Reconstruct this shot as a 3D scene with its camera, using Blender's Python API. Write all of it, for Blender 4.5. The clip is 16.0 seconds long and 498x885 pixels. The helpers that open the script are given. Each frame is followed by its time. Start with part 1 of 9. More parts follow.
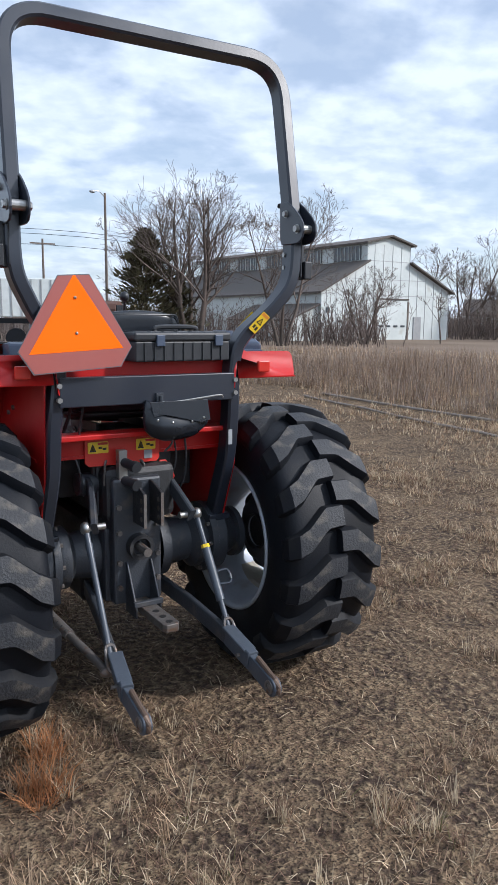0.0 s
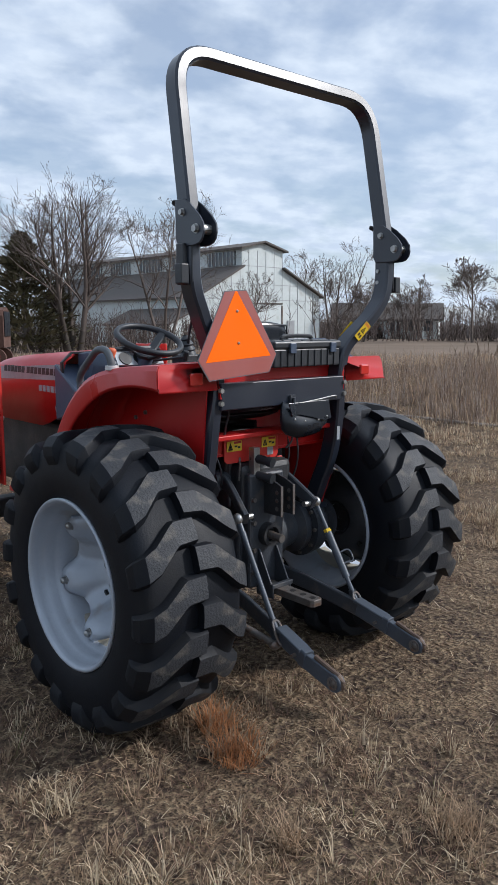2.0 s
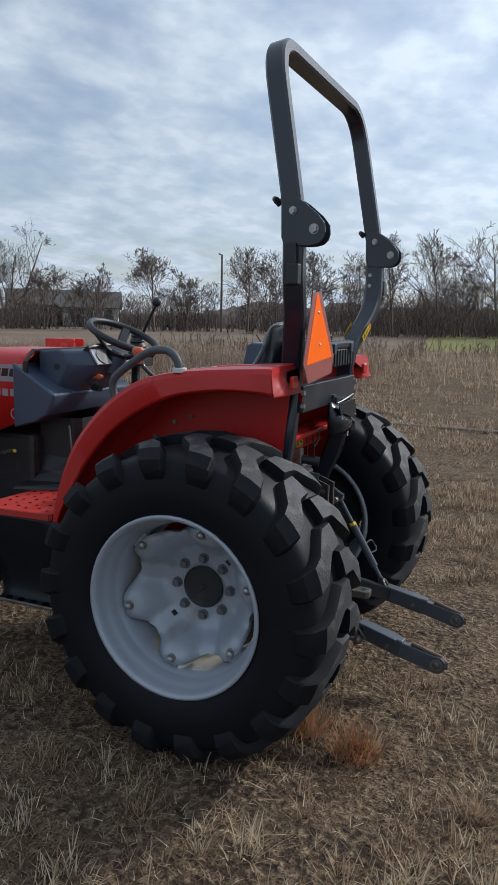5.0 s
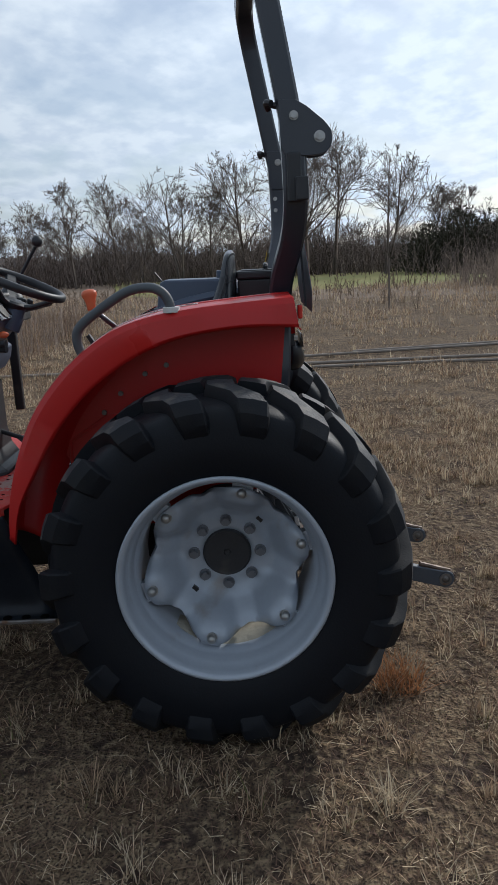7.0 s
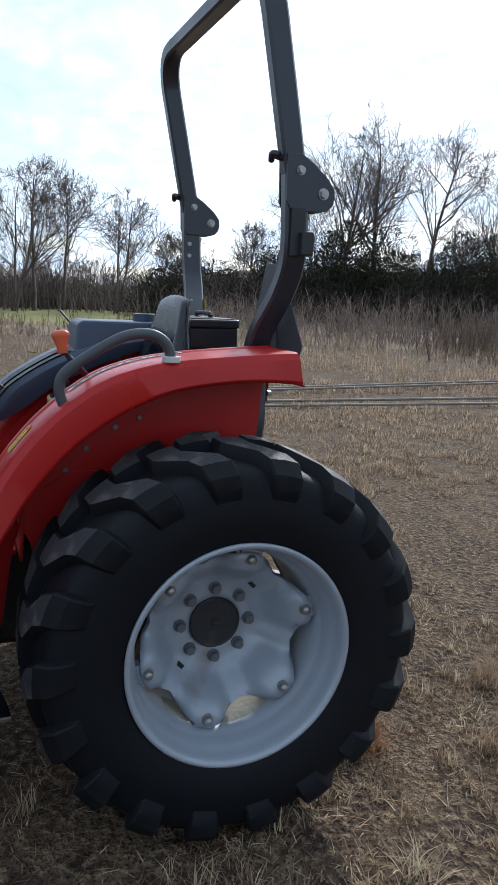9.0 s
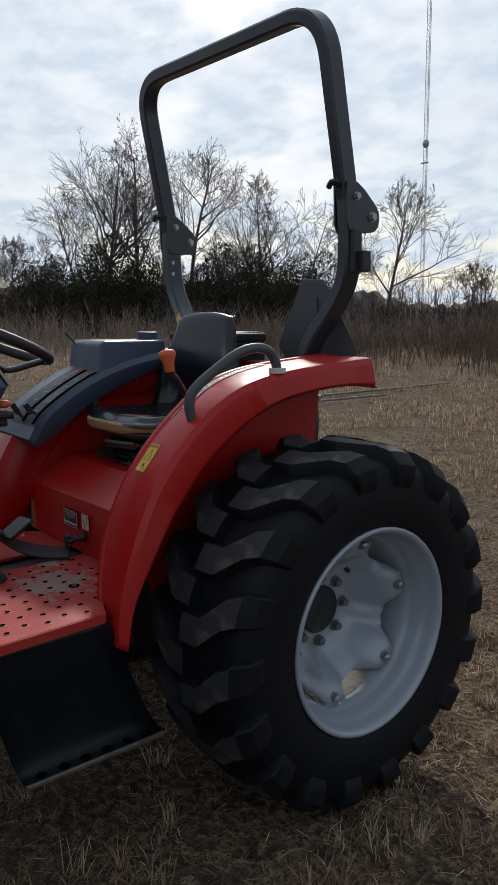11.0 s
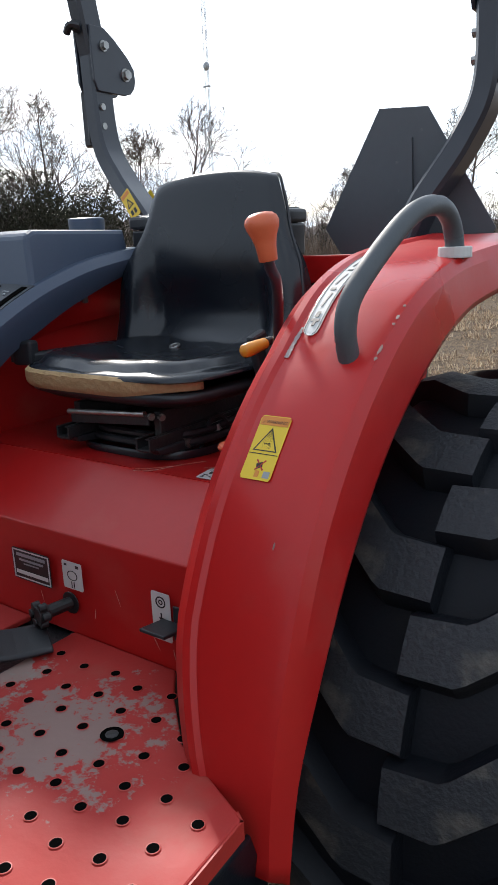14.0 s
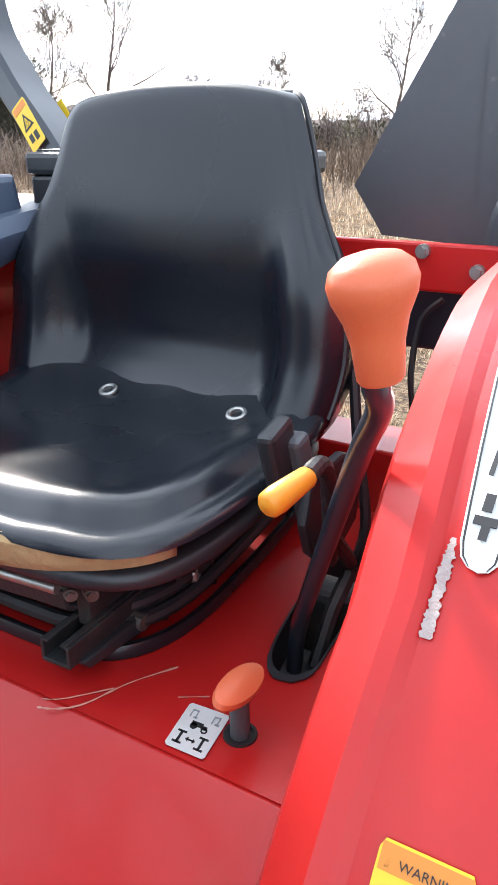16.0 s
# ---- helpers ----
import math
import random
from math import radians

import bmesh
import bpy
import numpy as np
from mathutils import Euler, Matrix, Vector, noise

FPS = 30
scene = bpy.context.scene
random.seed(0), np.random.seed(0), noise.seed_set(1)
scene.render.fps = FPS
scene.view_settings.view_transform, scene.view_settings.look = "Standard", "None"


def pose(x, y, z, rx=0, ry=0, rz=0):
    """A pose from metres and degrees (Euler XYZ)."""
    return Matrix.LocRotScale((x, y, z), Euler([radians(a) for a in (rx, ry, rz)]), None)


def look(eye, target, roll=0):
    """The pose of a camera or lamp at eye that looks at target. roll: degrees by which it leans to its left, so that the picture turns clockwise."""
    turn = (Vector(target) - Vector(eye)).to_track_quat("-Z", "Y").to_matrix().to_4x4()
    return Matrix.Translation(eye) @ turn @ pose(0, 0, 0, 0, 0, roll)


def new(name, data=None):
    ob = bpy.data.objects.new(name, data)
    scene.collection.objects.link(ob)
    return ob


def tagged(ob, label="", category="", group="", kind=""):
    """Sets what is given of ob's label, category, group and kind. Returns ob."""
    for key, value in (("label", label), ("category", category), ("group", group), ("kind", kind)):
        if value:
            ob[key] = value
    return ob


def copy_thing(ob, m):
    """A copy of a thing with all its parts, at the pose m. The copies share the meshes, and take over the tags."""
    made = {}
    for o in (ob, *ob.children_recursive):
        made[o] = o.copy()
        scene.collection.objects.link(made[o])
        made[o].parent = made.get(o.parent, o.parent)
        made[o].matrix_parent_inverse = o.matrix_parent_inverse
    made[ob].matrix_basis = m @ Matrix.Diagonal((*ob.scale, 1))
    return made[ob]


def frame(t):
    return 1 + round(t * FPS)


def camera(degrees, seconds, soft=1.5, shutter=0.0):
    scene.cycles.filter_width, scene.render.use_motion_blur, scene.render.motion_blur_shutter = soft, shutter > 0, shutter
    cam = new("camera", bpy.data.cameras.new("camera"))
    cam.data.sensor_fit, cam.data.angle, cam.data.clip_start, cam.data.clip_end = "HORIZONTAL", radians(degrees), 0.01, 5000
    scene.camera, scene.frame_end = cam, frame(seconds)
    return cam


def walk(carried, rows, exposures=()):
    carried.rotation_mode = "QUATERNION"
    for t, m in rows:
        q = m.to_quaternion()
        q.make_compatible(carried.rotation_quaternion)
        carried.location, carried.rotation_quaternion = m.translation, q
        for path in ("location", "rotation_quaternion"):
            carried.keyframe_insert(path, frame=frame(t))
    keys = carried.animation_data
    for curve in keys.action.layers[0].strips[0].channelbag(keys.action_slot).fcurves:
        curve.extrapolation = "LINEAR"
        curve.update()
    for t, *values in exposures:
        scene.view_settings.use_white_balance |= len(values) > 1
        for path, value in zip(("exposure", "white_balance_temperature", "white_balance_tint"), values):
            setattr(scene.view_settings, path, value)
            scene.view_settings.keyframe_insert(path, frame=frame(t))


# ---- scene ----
cam = camera(36.5, 16.0)
PATH = [
    (0, (-1.151, -2.832, 1.53), (-0.12, -1.148, 1.211), 0.5),
    (0.5, (-1.42, -2.9, 1.478), (-0.274, -1.284, 1.206), 0.7),
    (1, (-1.679, -2.832, 1.526), (-0.51, -1.238, 1.223), 1.0),
    (1.5, (-1.904, -2.664, 1.541), (-0.71, -1.089, 1.233), 0.1),
    (2, (-2.184, -2.502, 1.549), (-0.876, -1.021, 1.242), -0.1),
    (2.5, (-2.396, -2.362, 1.556), (-0.99, -0.975, 1.245), -0.1),
    (3, (-2.542, -2.14, 1.543), (-1.026, -0.874, 1.23), -2.0),
    (3.5, (-2.694, -1.928, 1.557), (-1.108, -0.752, 1.241), -0.9),
    (4, (-2.882, -1.699, 1.58), (-1.185, -0.688, 1.264), -0.0),
    (4.2, (-2.929, -1.61, 1.585), (-1.21, -0.638, 1.269), 0.2),
    (6.3, (-3.102, -0.46, 1.567), (-1.163, -0.205, 1.152), -1.9),
    (6.5, (-3.073, -0.328, 1.559), (-1.128, -0.178, 1.119), -3.2),
    (7, (-3.002, -0.099, 1.514), (-1.056, -0.091, 1.051), -2.7),
    (7.5, (-2.944, 0.153, 1.466), (-1.016, -0.046, 0.973), -2.6),
    (8, (-2.805, 0.298, 1.427), (-0.922, -0.121, 0.901), -2.3),
    (8.5, (-2.693, 0.478, 1.521), (-0.849, -0.103, 1.011), -0.3),
    (9, (-2.699, 0.711, 1.555), (-0.868, -0.003, 1.186), 2.1),
    (9.2, (-2.719, 0.834, 1.569), (-0.905, 0.061, 1.234), 2.3),
    (11.3, (-2.28, 1.737, 1.547), (-0.757, 0.486, 1.208), -0.7),
    (11.5, (-2.221, 1.76, 1.548), (-0.694, 0.516, 1.199), -0.8),
    (12, (-1.954, 1.797, 1.521), (-0.463, 0.512, 1.164), -2.9),
    (12.5, (-1.701, 1.82, 1.484), (-0.323, 0.421, 1.104), -2.4),
    (13, (-1.475, 1.785, 1.468), (-0.262, 0.26, 1.014), -2.7),
    (13.5, (-1.253, 1.562, 1.438), (-0.09, 0.002, 0.975), -2.6),
    (14, (-1.051, 1.347, 1.409), (0.097, -0.209, 0.899), -2.5),
    (14.5, (-0.847, 1.152, 1.407), (0.238, -0.402, 0.768), -1.8),
    (15, (-0.706, 1.03, 1.431), (0.309, -0.535, 0.712), -1.2),
    (15.5, (-0.596, 0.868, 1.482), (0.405, -0.711, 0.771), -1.0),
    (16, (-0.553, 0.794, 1.507), (0.385, -0.801, 0.748), -0.5),
]
walk(cam, [(t, look(eye, target, roll)) for t, eye, target, roll in PATH],
     [(0.0, 0.78, 6000, 12), (0.5, 0.58, 5950, 11), (1.0, 0.50, 5950, 11), (2.0, 0.50, 6000, 11), (4.0, 0.40, 6000, 9), (6.5, 0.06, 6200, 9), (8.0, 0.36, 5850, 9), (9.0, 0.55, 5800, 8),
      (11.5, -0.2, 6550, 10), (12.5, -0.15, 6600, 10), (13.5, 0.25, 6350, 9), (14.0, 0.98, 6350, 10), (14.5, 1.60, 6350, 11), (15.2, 2.15, 6400, 11), (16.0, 2.3, 6450, 11)])

# ---- light ----
world = bpy.data.worlds.new("sky")
scene.world = world
world.use_nodes = True
SUN_ELEVATION, SUN_AZIMUTH = 34.0, 128.0


def build_sky():
    nt = world.node_tree
    for n in list(nt.nodes):
        nt.nodes.remove(n)
    out = nt.nodes.new("ShaderNodeOutputWorld")
    back = nt.nodes.new("ShaderNodeBackground")
    back.inputs["Strength"].default_value = 0.088
    sky = nt.nodes.new("ShaderNodeTexSky")
    sky.sky_type = "NISHITA"
    sky.sun_disc = False
    sky.sun_elevation = radians(SUN_ELEVATION)
    sky.sun_rotation = radians(SUN_AZIMUTH)
    sky.air_density, sky.dust_density, sky.ozone_density = 1.0, 1.5, 1.5
    coord = nt.nodes.new("ShaderNodeTexCoord")
    sep = nt.nodes.new("ShaderNodeSeparateXYZ")
    nt.links.new(coord.outputs["Generated"], sep.inputs[0])
    up = nt.nodes.new("ShaderNodeMath")
    up.operation = "ADD"
    up.inputs[1].default_value = 0.24
    nt.links.new(sep.outputs["Z"], up.inputs[0])
    top = nt.nodes.new("ShaderNodeMath")
    top.operation = "MAXIMUM"
    top.inputs[1].default_value = 0.05
    nt.links.new(up.outputs[0], top.inputs[0])
    flat = []
    for axis in "XY":
        d = nt.nodes.new("ShaderNodeMath")
        d.operation = "DIVIDE"
        nt.links.new(sep.outputs[axis], d.inputs[0])
        nt.links.new(top.outputs[0], d.inputs[1])
        flat.append(d)
    comb = nt.nodes.new("ShaderNodeCombineXYZ")
    nt.links.new(flat[0].outputs[0], comb.inputs[0])
    nt.links.new(flat[1].outputs[0], comb.inputs[1])
    turn = nt.nodes.new("ShaderNodeMapping")
    turn.inputs["Rotation"].default_value = (0, 0, radians(35))
    turn.inputs["Scale"].default_value = (1.0, 1.12, 1.0)
    nt.links.new(comb.outputs[0], turn.inputs[0])
    big = nt.nodes.new("ShaderNodeTexNoise")
    big.inputs["Scale"].default_value = 3.0
    big.inputs["Detail"].default_value = 8.0
    big.inputs["Roughness"].default_value = 0.50
    big.inputs["Distortion"].default_value = 0.25
    nt.links.new(turn.outputs[0], big.inputs["Vector"])
    cover = nt.nodes.new("ShaderNodeMapRange")
    cover.interpolation_type = "SMOOTHSTEP"
    cover.inputs["From Min"].default_value = 0.37
    cover.inputs["From Max"].default_value = 0.60
    cover.inputs["To Min"].default_value = 0.46
    nt.links.new(big.outputs["Fac"], cover.inputs["Value"])
    fine = nt.nodes.new("ShaderNodeTexNoise")
    fine.inputs["Scale"].default_value = 10.0
    fine.inputs["Detail"].default_value = 6.0
    nt.links.new(turn.outputs[0], fine.inputs["Vector"])
    shade = nt.nodes.new("ShaderNodeMapRange")
    shade.inputs["From Min"].default_value = 0.40
    shade.inputs["From Max"].default_value = 0.60
    nt.links.new(fine.outputs["Fac"], shade.inputs["Value"])
    # the clouds shine through towards the sun
    way = nt.nodes.new("ShaderNodeVectorMath")
    way.operation = "DOT_PRODUCT"
    a, e = radians(SUN_AZIMUTH), radians(SUN_ELEVATION)
    way.inputs[1].default_value = (math.sin(a) * math.cos(e), math.cos(a) * math.cos(e), math.sin(e))
    nt.links.new(coord.outputs["Generated"], way.inputs[0])
    near = nt.nodes.new("ShaderNodeMapRange")
    near.interpolation_type = "SMOOTHSTEP"
    near.inputs["From Min"].default_value = 0.35
    near.inputs["From Max"].default_value = 1.0
    near.inputs["To Min"].default_value = 0.86
    near.inputs["To Max"].default_value = 1.35
    nt.links.new(way.outputs["Value"], near.inputs["Value"])
    cloud = nt.nodes.new("ShaderNodeMix")
    cloud.data_type = "RGBA"
    cloud.inputs["A"].default_value = (6.0, 6.8, 7.8, 1)
    cloud.inputs["B"].default_value = (7.2, 7.9, 8.6, 1)
    nt.links.new(shade.outputs[0], cloud.inputs["Factor"])
    lit = nt.nodes.new("ShaderNodeVectorMath")
    lit.operation = "SCALE"
    nt.links.new(cloud.outputs["Result"], lit.inputs[0])
    nt.links.new(near.outputs[0], lit.inputs["Scale"])
    mix = nt.nodes.new("ShaderNodeMix")
    mix.data_type = "RGBA"
    nt.links.new(cover.outputs[0], mix.inputs["Factor"])
    nt.links.new(sky.outputs[0], mix.inputs["A"])
    nt.links.new(lit.outputs[0], mix.inputs["B"])
    nt.links.new(mix.outputs["Result"], back.inputs["Color"])
    nt.links.new(back.outputs[0], out.inputs[0])


build_sky()
sun = new("sun", bpy.data.lights.new("sun", "SUN"))
sun.data.energy, sun.data.angle, sun.data.color = 2.5, radians(4), (1.0, 0.94, 0.86)
sun.matrix_world = look((60 * math.sin(radians(SUN_AZIMUTH)), 60 * math.cos(radians(SUN_AZIMUTH)), 60 * math.tan(radians(SUN_ELEVATION))), (0, 0, 0))


# ---- materials ----
def material(name, base, rough=0.5, metal=0.0, other=None, scale=6.0, grain=60.0, amount=0.5, bump=0.0, bump_scale=200.0,
             rough_spread=0.1, coat=0.0, island=0.0, piece=0.0, spec=0.5, dust=None, dust_low=0.55, dust_high=0.75, dust_scale=9.0):
    """A principled surface: base varies to other at a large and a small scale; dust lies on it in patches."""
    m = bpy.data.materials.new(name)
    m.use_nodes = True
    nt = m.node_tree
    p = nt.nodes["Principled BSDF"]
    link = nt.links.new
    coord = nt.nodes.new("ShaderNodeTexCoord").outputs["Object"]

    def noise_at(s, detail=4.0):
        n = nt.nodes.new("ShaderNodeTexNoise")
        n.inputs["Scale"].default_value, n.inputs["Detail"].default_value = s, detail
        link(coord, n.inputs["Vector"])
        return n.outputs["Fac"]

    def spread(value, low, high, to_low=0.0, to_high=1.0):
        r = nt.nodes.new("ShaderNodeMapRange")
        for k, v in (("From Min", low), ("From Max", high), ("To Min", to_low), ("To Max", to_high)):
            r.inputs[k].default_value = v
        link(value, r.inputs["Value"])
        return r.outputs[0]

    def blend(f, a, b):
        x = nt.nodes.new("ShaderNodeMix")
        x.data_type = "RGBA"
        if isinstance(f, float):
            x.inputs["Factor"].default_value = f
        else:
            link(f, x.inputs["Factor"])
        for k, v in (("A", a), ("B", b)):
            if isinstance(v, tuple):
                x.inputs[k].default_value = (*v, 1)
            else:
                link(v, x.inputs[k])
        return x.outputs["Result"]

    other = other or tuple(c * 0.7 for c in base)
    large, small = noise_at(scale), noise_at(grain, 2.0)
    colour = blend(spread(large, 0.3, 0.7, 0.0, amount), base, other)
    colour = blend(spread(small, 0.35, 0.75, 0.0, amount * 0.5), colour, other)
    if island or piece:
        if island:
            r = nt.nodes.new("ShaderNodeNewGeometry").outputs["Random Per Island"]
        else:
            r = nt.nodes.new("ShaderNodeObjectInfo").outputs["Random"]
        hsv = nt.nodes.new("ShaderNodeHueSaturation")
        link(spread(r, 0, 1, 1 - (island or piece), 1 + (island or piece)), hsv.inputs["Value"])
        link(colour, hsv.inputs["Color"])
        colour = hsv.outputs[0]
    if dust:
        colour = blend(spread(noise_at(dust_scale, 6.0), dust_low, dust_high), colour, dust)
    link(colour, p.inputs["Base Color"])
    link(spread(large, 0.3, 0.7, max(0.02, rough - rough_spread), min(1, rough + rough_spread)), p.inputs["Roughness"])
    p.inputs["Metallic"].default_value = metal
    p.inputs["Coat Weight"].default_value = coat
    p.inputs["Coat Roughness"].default_value = 0.12
    p.inputs["Specular IOR Level"].default_value = spec
    if bump:
        b = nt.nodes.new("ShaderNodeBump")
        b.inputs["Strength"].default_value = bump
        b.inputs["Distance"].default_value = 0.02
        link(noise_at(bump_scale, 5.0), b.inputs["Height"])
        link(b.outputs[0], p.inputs["Normal"])
    return m


RED = material("red paint", (0.47, 0.012, 0.011), 0.36, other=(0.38, 0.011, 0.010), scale=3, grain=40, bump=0.02, bump_scale=30, coat=0.15, spec=0.35,
               dust=(0.44, 0.055, 0.042), dust_low=0.6, dust_high=0.9, dust_scale=6)
RED_BRIGHT = material("fresh red paint", (0.58, 0.035, 0.026), 0.34, other=(0.50, 0.03, 0.02), scale=3, grain=40, coat=0.25)
RED_WORN = material("worn red paint", (0.46, 0.035, 0.026), 0.42, other=(0.36, 0.03, 0.022), scale=6, grain=70, bump=0.05, bump_scale=60,
                    dust=(0.42, 0.38, 0.34), dust_low=0.56, dust_high=0.68, dust_scale=5)
ROPS_PAINT = material("charcoal paint", (0.016, 0.021, 0.033), 0.36, other=(0.024, 0.028, 0.038), scale=4, grain=80, bump=0.008, bump_scale=60, coat=0.3)
CAST = material("grey casting paint", (0.040, 0.046, 0.056), 0.42, other=(0.025, 0.028, 0.034), scale=9, grain=90, bump=0.12, bump_scale=140,
                dust=(0.10, 0.085, 0.07), dust_low=0.58, dust_high=0.8, dust_scale=14)
CAST_DARK = material("dark greasy casting", (0.022, 0.023, 0.026), 0.5, other=(0.012, 0.012, 0.013), scale=8, grain=60, bump=0.15, bump_scale=120,
                     dust=(0.07, 0.06, 0.05), dust_low=0.6, dust_high=0.85, dust_scale=12)
PLASTIC = material("grey moulded plastic", (0.052, 0.073, 0.116), 0.42, other=(0.044, 0.062, 0.098), scale=4, grain=120, bump=0.06, bump_scale=500)
CONSOLE_INSET = material("dull dark console inset", (0.026, 0.032, 0.042), 0.55, other=(0.032, 0.038, 0.048), scale=8, grain=150, bump=0.04, bump_scale=400)
PLASTIC_DARK = material("black plastic", (0.017, 0.019, 0.023), 0.45, other=(0.024, 0.026, 0.03), scale=5, grain=120, bump=0.05, bump_scale=400)
GRIP = material("grey rubber grip", (0.075, 0.085, 0.095), 0.55, other=(0.06, 0.068, 0.076), scale=10, grain=150, bump=0.05, bump_scale=300)
VINYL = material("black vinyl", (0.007, 0.0095, 0.0145), 0.27, other=(0.010, 0.013, 0.018), scale=5, grain=200, bump=0.025, bump_scale=450, rough_spread=0.05)
FOAM = material("torn foam", (0.42, 0.28, 0.135), 0.9, other=(0.30, 0.19, 0.09), scale=20, grain=120, bump=0.3, bump_scale=90)
RUBBER = material("tyre rubber", (0.0042, 0.0060, 0.0100), 0.55, other=(0.007, 0.0072, 0.0085), scale=5, grain=60, bump=0.08, bump_scale=150, spec=0.22,
                  dust=(0.015, 0.0145, 0.014), dust_low=0.62, dust_high=0.85, dust_scale=5)
LUG = material("worn tread rubber", (0.016, 0.0185, 0.024), 0.68, other=(0.030, 0.031, 0.033), scale=14, grain=110, bump=0.25, bump_scale=120,
               dust=(0.098, 0.087, 0.072), dust_low=0.5, dust_high=0.75, dust_scale=22)
SILVER = material("silver wheel paint", (0.38, 0.42, 0.475), 0.40, metal=0.2, other=(0.31, 0.345, 0.395), scale=7, grain=80, bump=0.04, bump_scale=60,
                  dust=(0.26, 0.235, 0.20), dust_low=0.62, dust_high=0.8, dust_scale=7)
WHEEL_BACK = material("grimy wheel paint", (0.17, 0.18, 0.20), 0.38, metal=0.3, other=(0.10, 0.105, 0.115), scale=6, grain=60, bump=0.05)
# dark tone that puts the shade of the wheels' inner faces into their colour
WHEEL_SHADE = material("oily dirt on the wheel back", (0.055, 0.058, 0.066), 0.6, other=(0.030, 0.031, 0.034), scale=6, grain=60, bump=0.1, bump_scale=80)
STEEL = material("zinc-plated steel", (0.42, 0.42, 0.41), 0.38, metal=0.85, other=(0.25, 0.24, 0.22), scale=30, grain=200, bump=0.05)
RUSTY = material("rubbed rusty steel", (0.13, 0.085, 0.060), 0.55, metal=0.3, other=(0.08, 0.055, 0.045), scale=30, grain=150, bump=0.1)
LINK_GREY = material("grey link paint", (0.062, 0.075, 0.095), 0.42, other=(0.045, 0.053, 0.066), scale=12, grain=90, bump=0.06, bump_scale=150)
STEEL_WORN = material("worn bare steel", (0.20, 0.19, 0.185), 0.45, metal=0.6, other=(0.10, 0.075, 0.055), scale=18, grain=120, bump=0.15, bump_scale=150,
                      dust=(0.16, 0.09, 0.055), dust_low=0.55, dust_high=0.7, dust_scale=25)
ORANGE = material("orange plastic knob", (0.62, 0.13, 0.05), 0.45, other=(0.55, 0.105, 0.04), scale=15, grain=200, bump=0.05, bump_scale=300)
YELLOW = material("amber plastic", (0.72, 0.30, 0.025), 0.4, other=(0.62, 0.24, 0.02), scale=20, grain=200)
YELLOW_DECAL = material("yellow decal", (0.75, 0.52, 0.02), 0.4, other=(0.68, 0.46, 0.03), scale=20, grain=100)
ORANGE_DECAL = material("orange warning band", (0.66, 0.23, 0.03), 0.45, scale=20, grain=100, amount=0.2)
WHITE_DECAL = material("white decal", (0.62, 0.62, 0.60), 0.4, other=(0.5, 0.5, 0.49), scale=15, grain=100)
BLACK_INK = material("black ink", (0.015, 0.015, 0.016), 0.45, scale=20)
RED_INK = material("red ink", (0.5, 0.03, 0.02), 0.45, scale=20)
GREY_INK = material("grey ink", (0.32, 0.34, 0.36), 0.45, scale=20)
FLUORESCENT = material("fluorescent orange sheet", (1.0, 0.15, 0.002), 0.7, other=(0.98, 0.14, 0.002), scale=8, amount=0.3, spec=0.08)
REFLECT_RED = material("dull red reflective border", (0.30, 0.075, 0.06), 0.45, other=(0.26, 0.06, 0.05), scale=12, grain=300)
SHEET_METAL = material("bare sheet metal", (0.105, 0.118, 0.132), 0.42, metal=0.25, other=(0.085, 0.096, 0.108), scale=7, grain=60,
                       dust=(0.18, 0.19, 0.2), dust_low=0.68, dust_high=0.8, dust_scale=40)
LENS_RED = material("red lens", (0.55, 0.03, 0.02), 0.2, scale=20, amount=0.2, coat=0.6)
GLASS_DIAL = material("instrument glass", (0.35, 0.38, 0.40), 0.12, other=(0.5, 0.52, 0.54), scale=10, coat=0.6)
BLACK_STEEL = material("black sheet steel", (0.0045, 0.0065, 0.0105), 0.38, other=(0.014, 0.018, 0.024), scale=6, grain=60, bump=0.05,
                       spec=0.25, dust=(0.022, 0.021, 0.020), dust_low=0.64, dust_high=0.85, dust_scale=8)


SCUFF = material("bare scuffed metal", (0.26, 0.19, 0.175), 0.75, other=(0.28, 0.12, 0.10), scale=90, grain=400)
SCRAPED = material("scraped grey metal", (0.40, 0.36, 0.345), 0.7, other=(0.30, 0.17, 0.15), scale=120, grain=600, bump=0.3, bump_scale=500)
SCRATCH = material("scratched paint", (0.50, 0.22, 0.17), 0.6, other=(0.55, 0.35, 0.28), scale=60, grain=300)
# matt black for flat pieces whose colour stands for the shade inside holes
HOLE_DARK = material("hole in sheet steel", (0.004, 0.004, 0.004), 0.95, spec=0.0, amount=0.1)
PALE_MUD = material("pale dried mud", (0.34, 0.32, 0.26), 0.9, other=(0.28, 0.26, 0.22), scale=12, grain=80, bump=0.2, bump_scale=60)


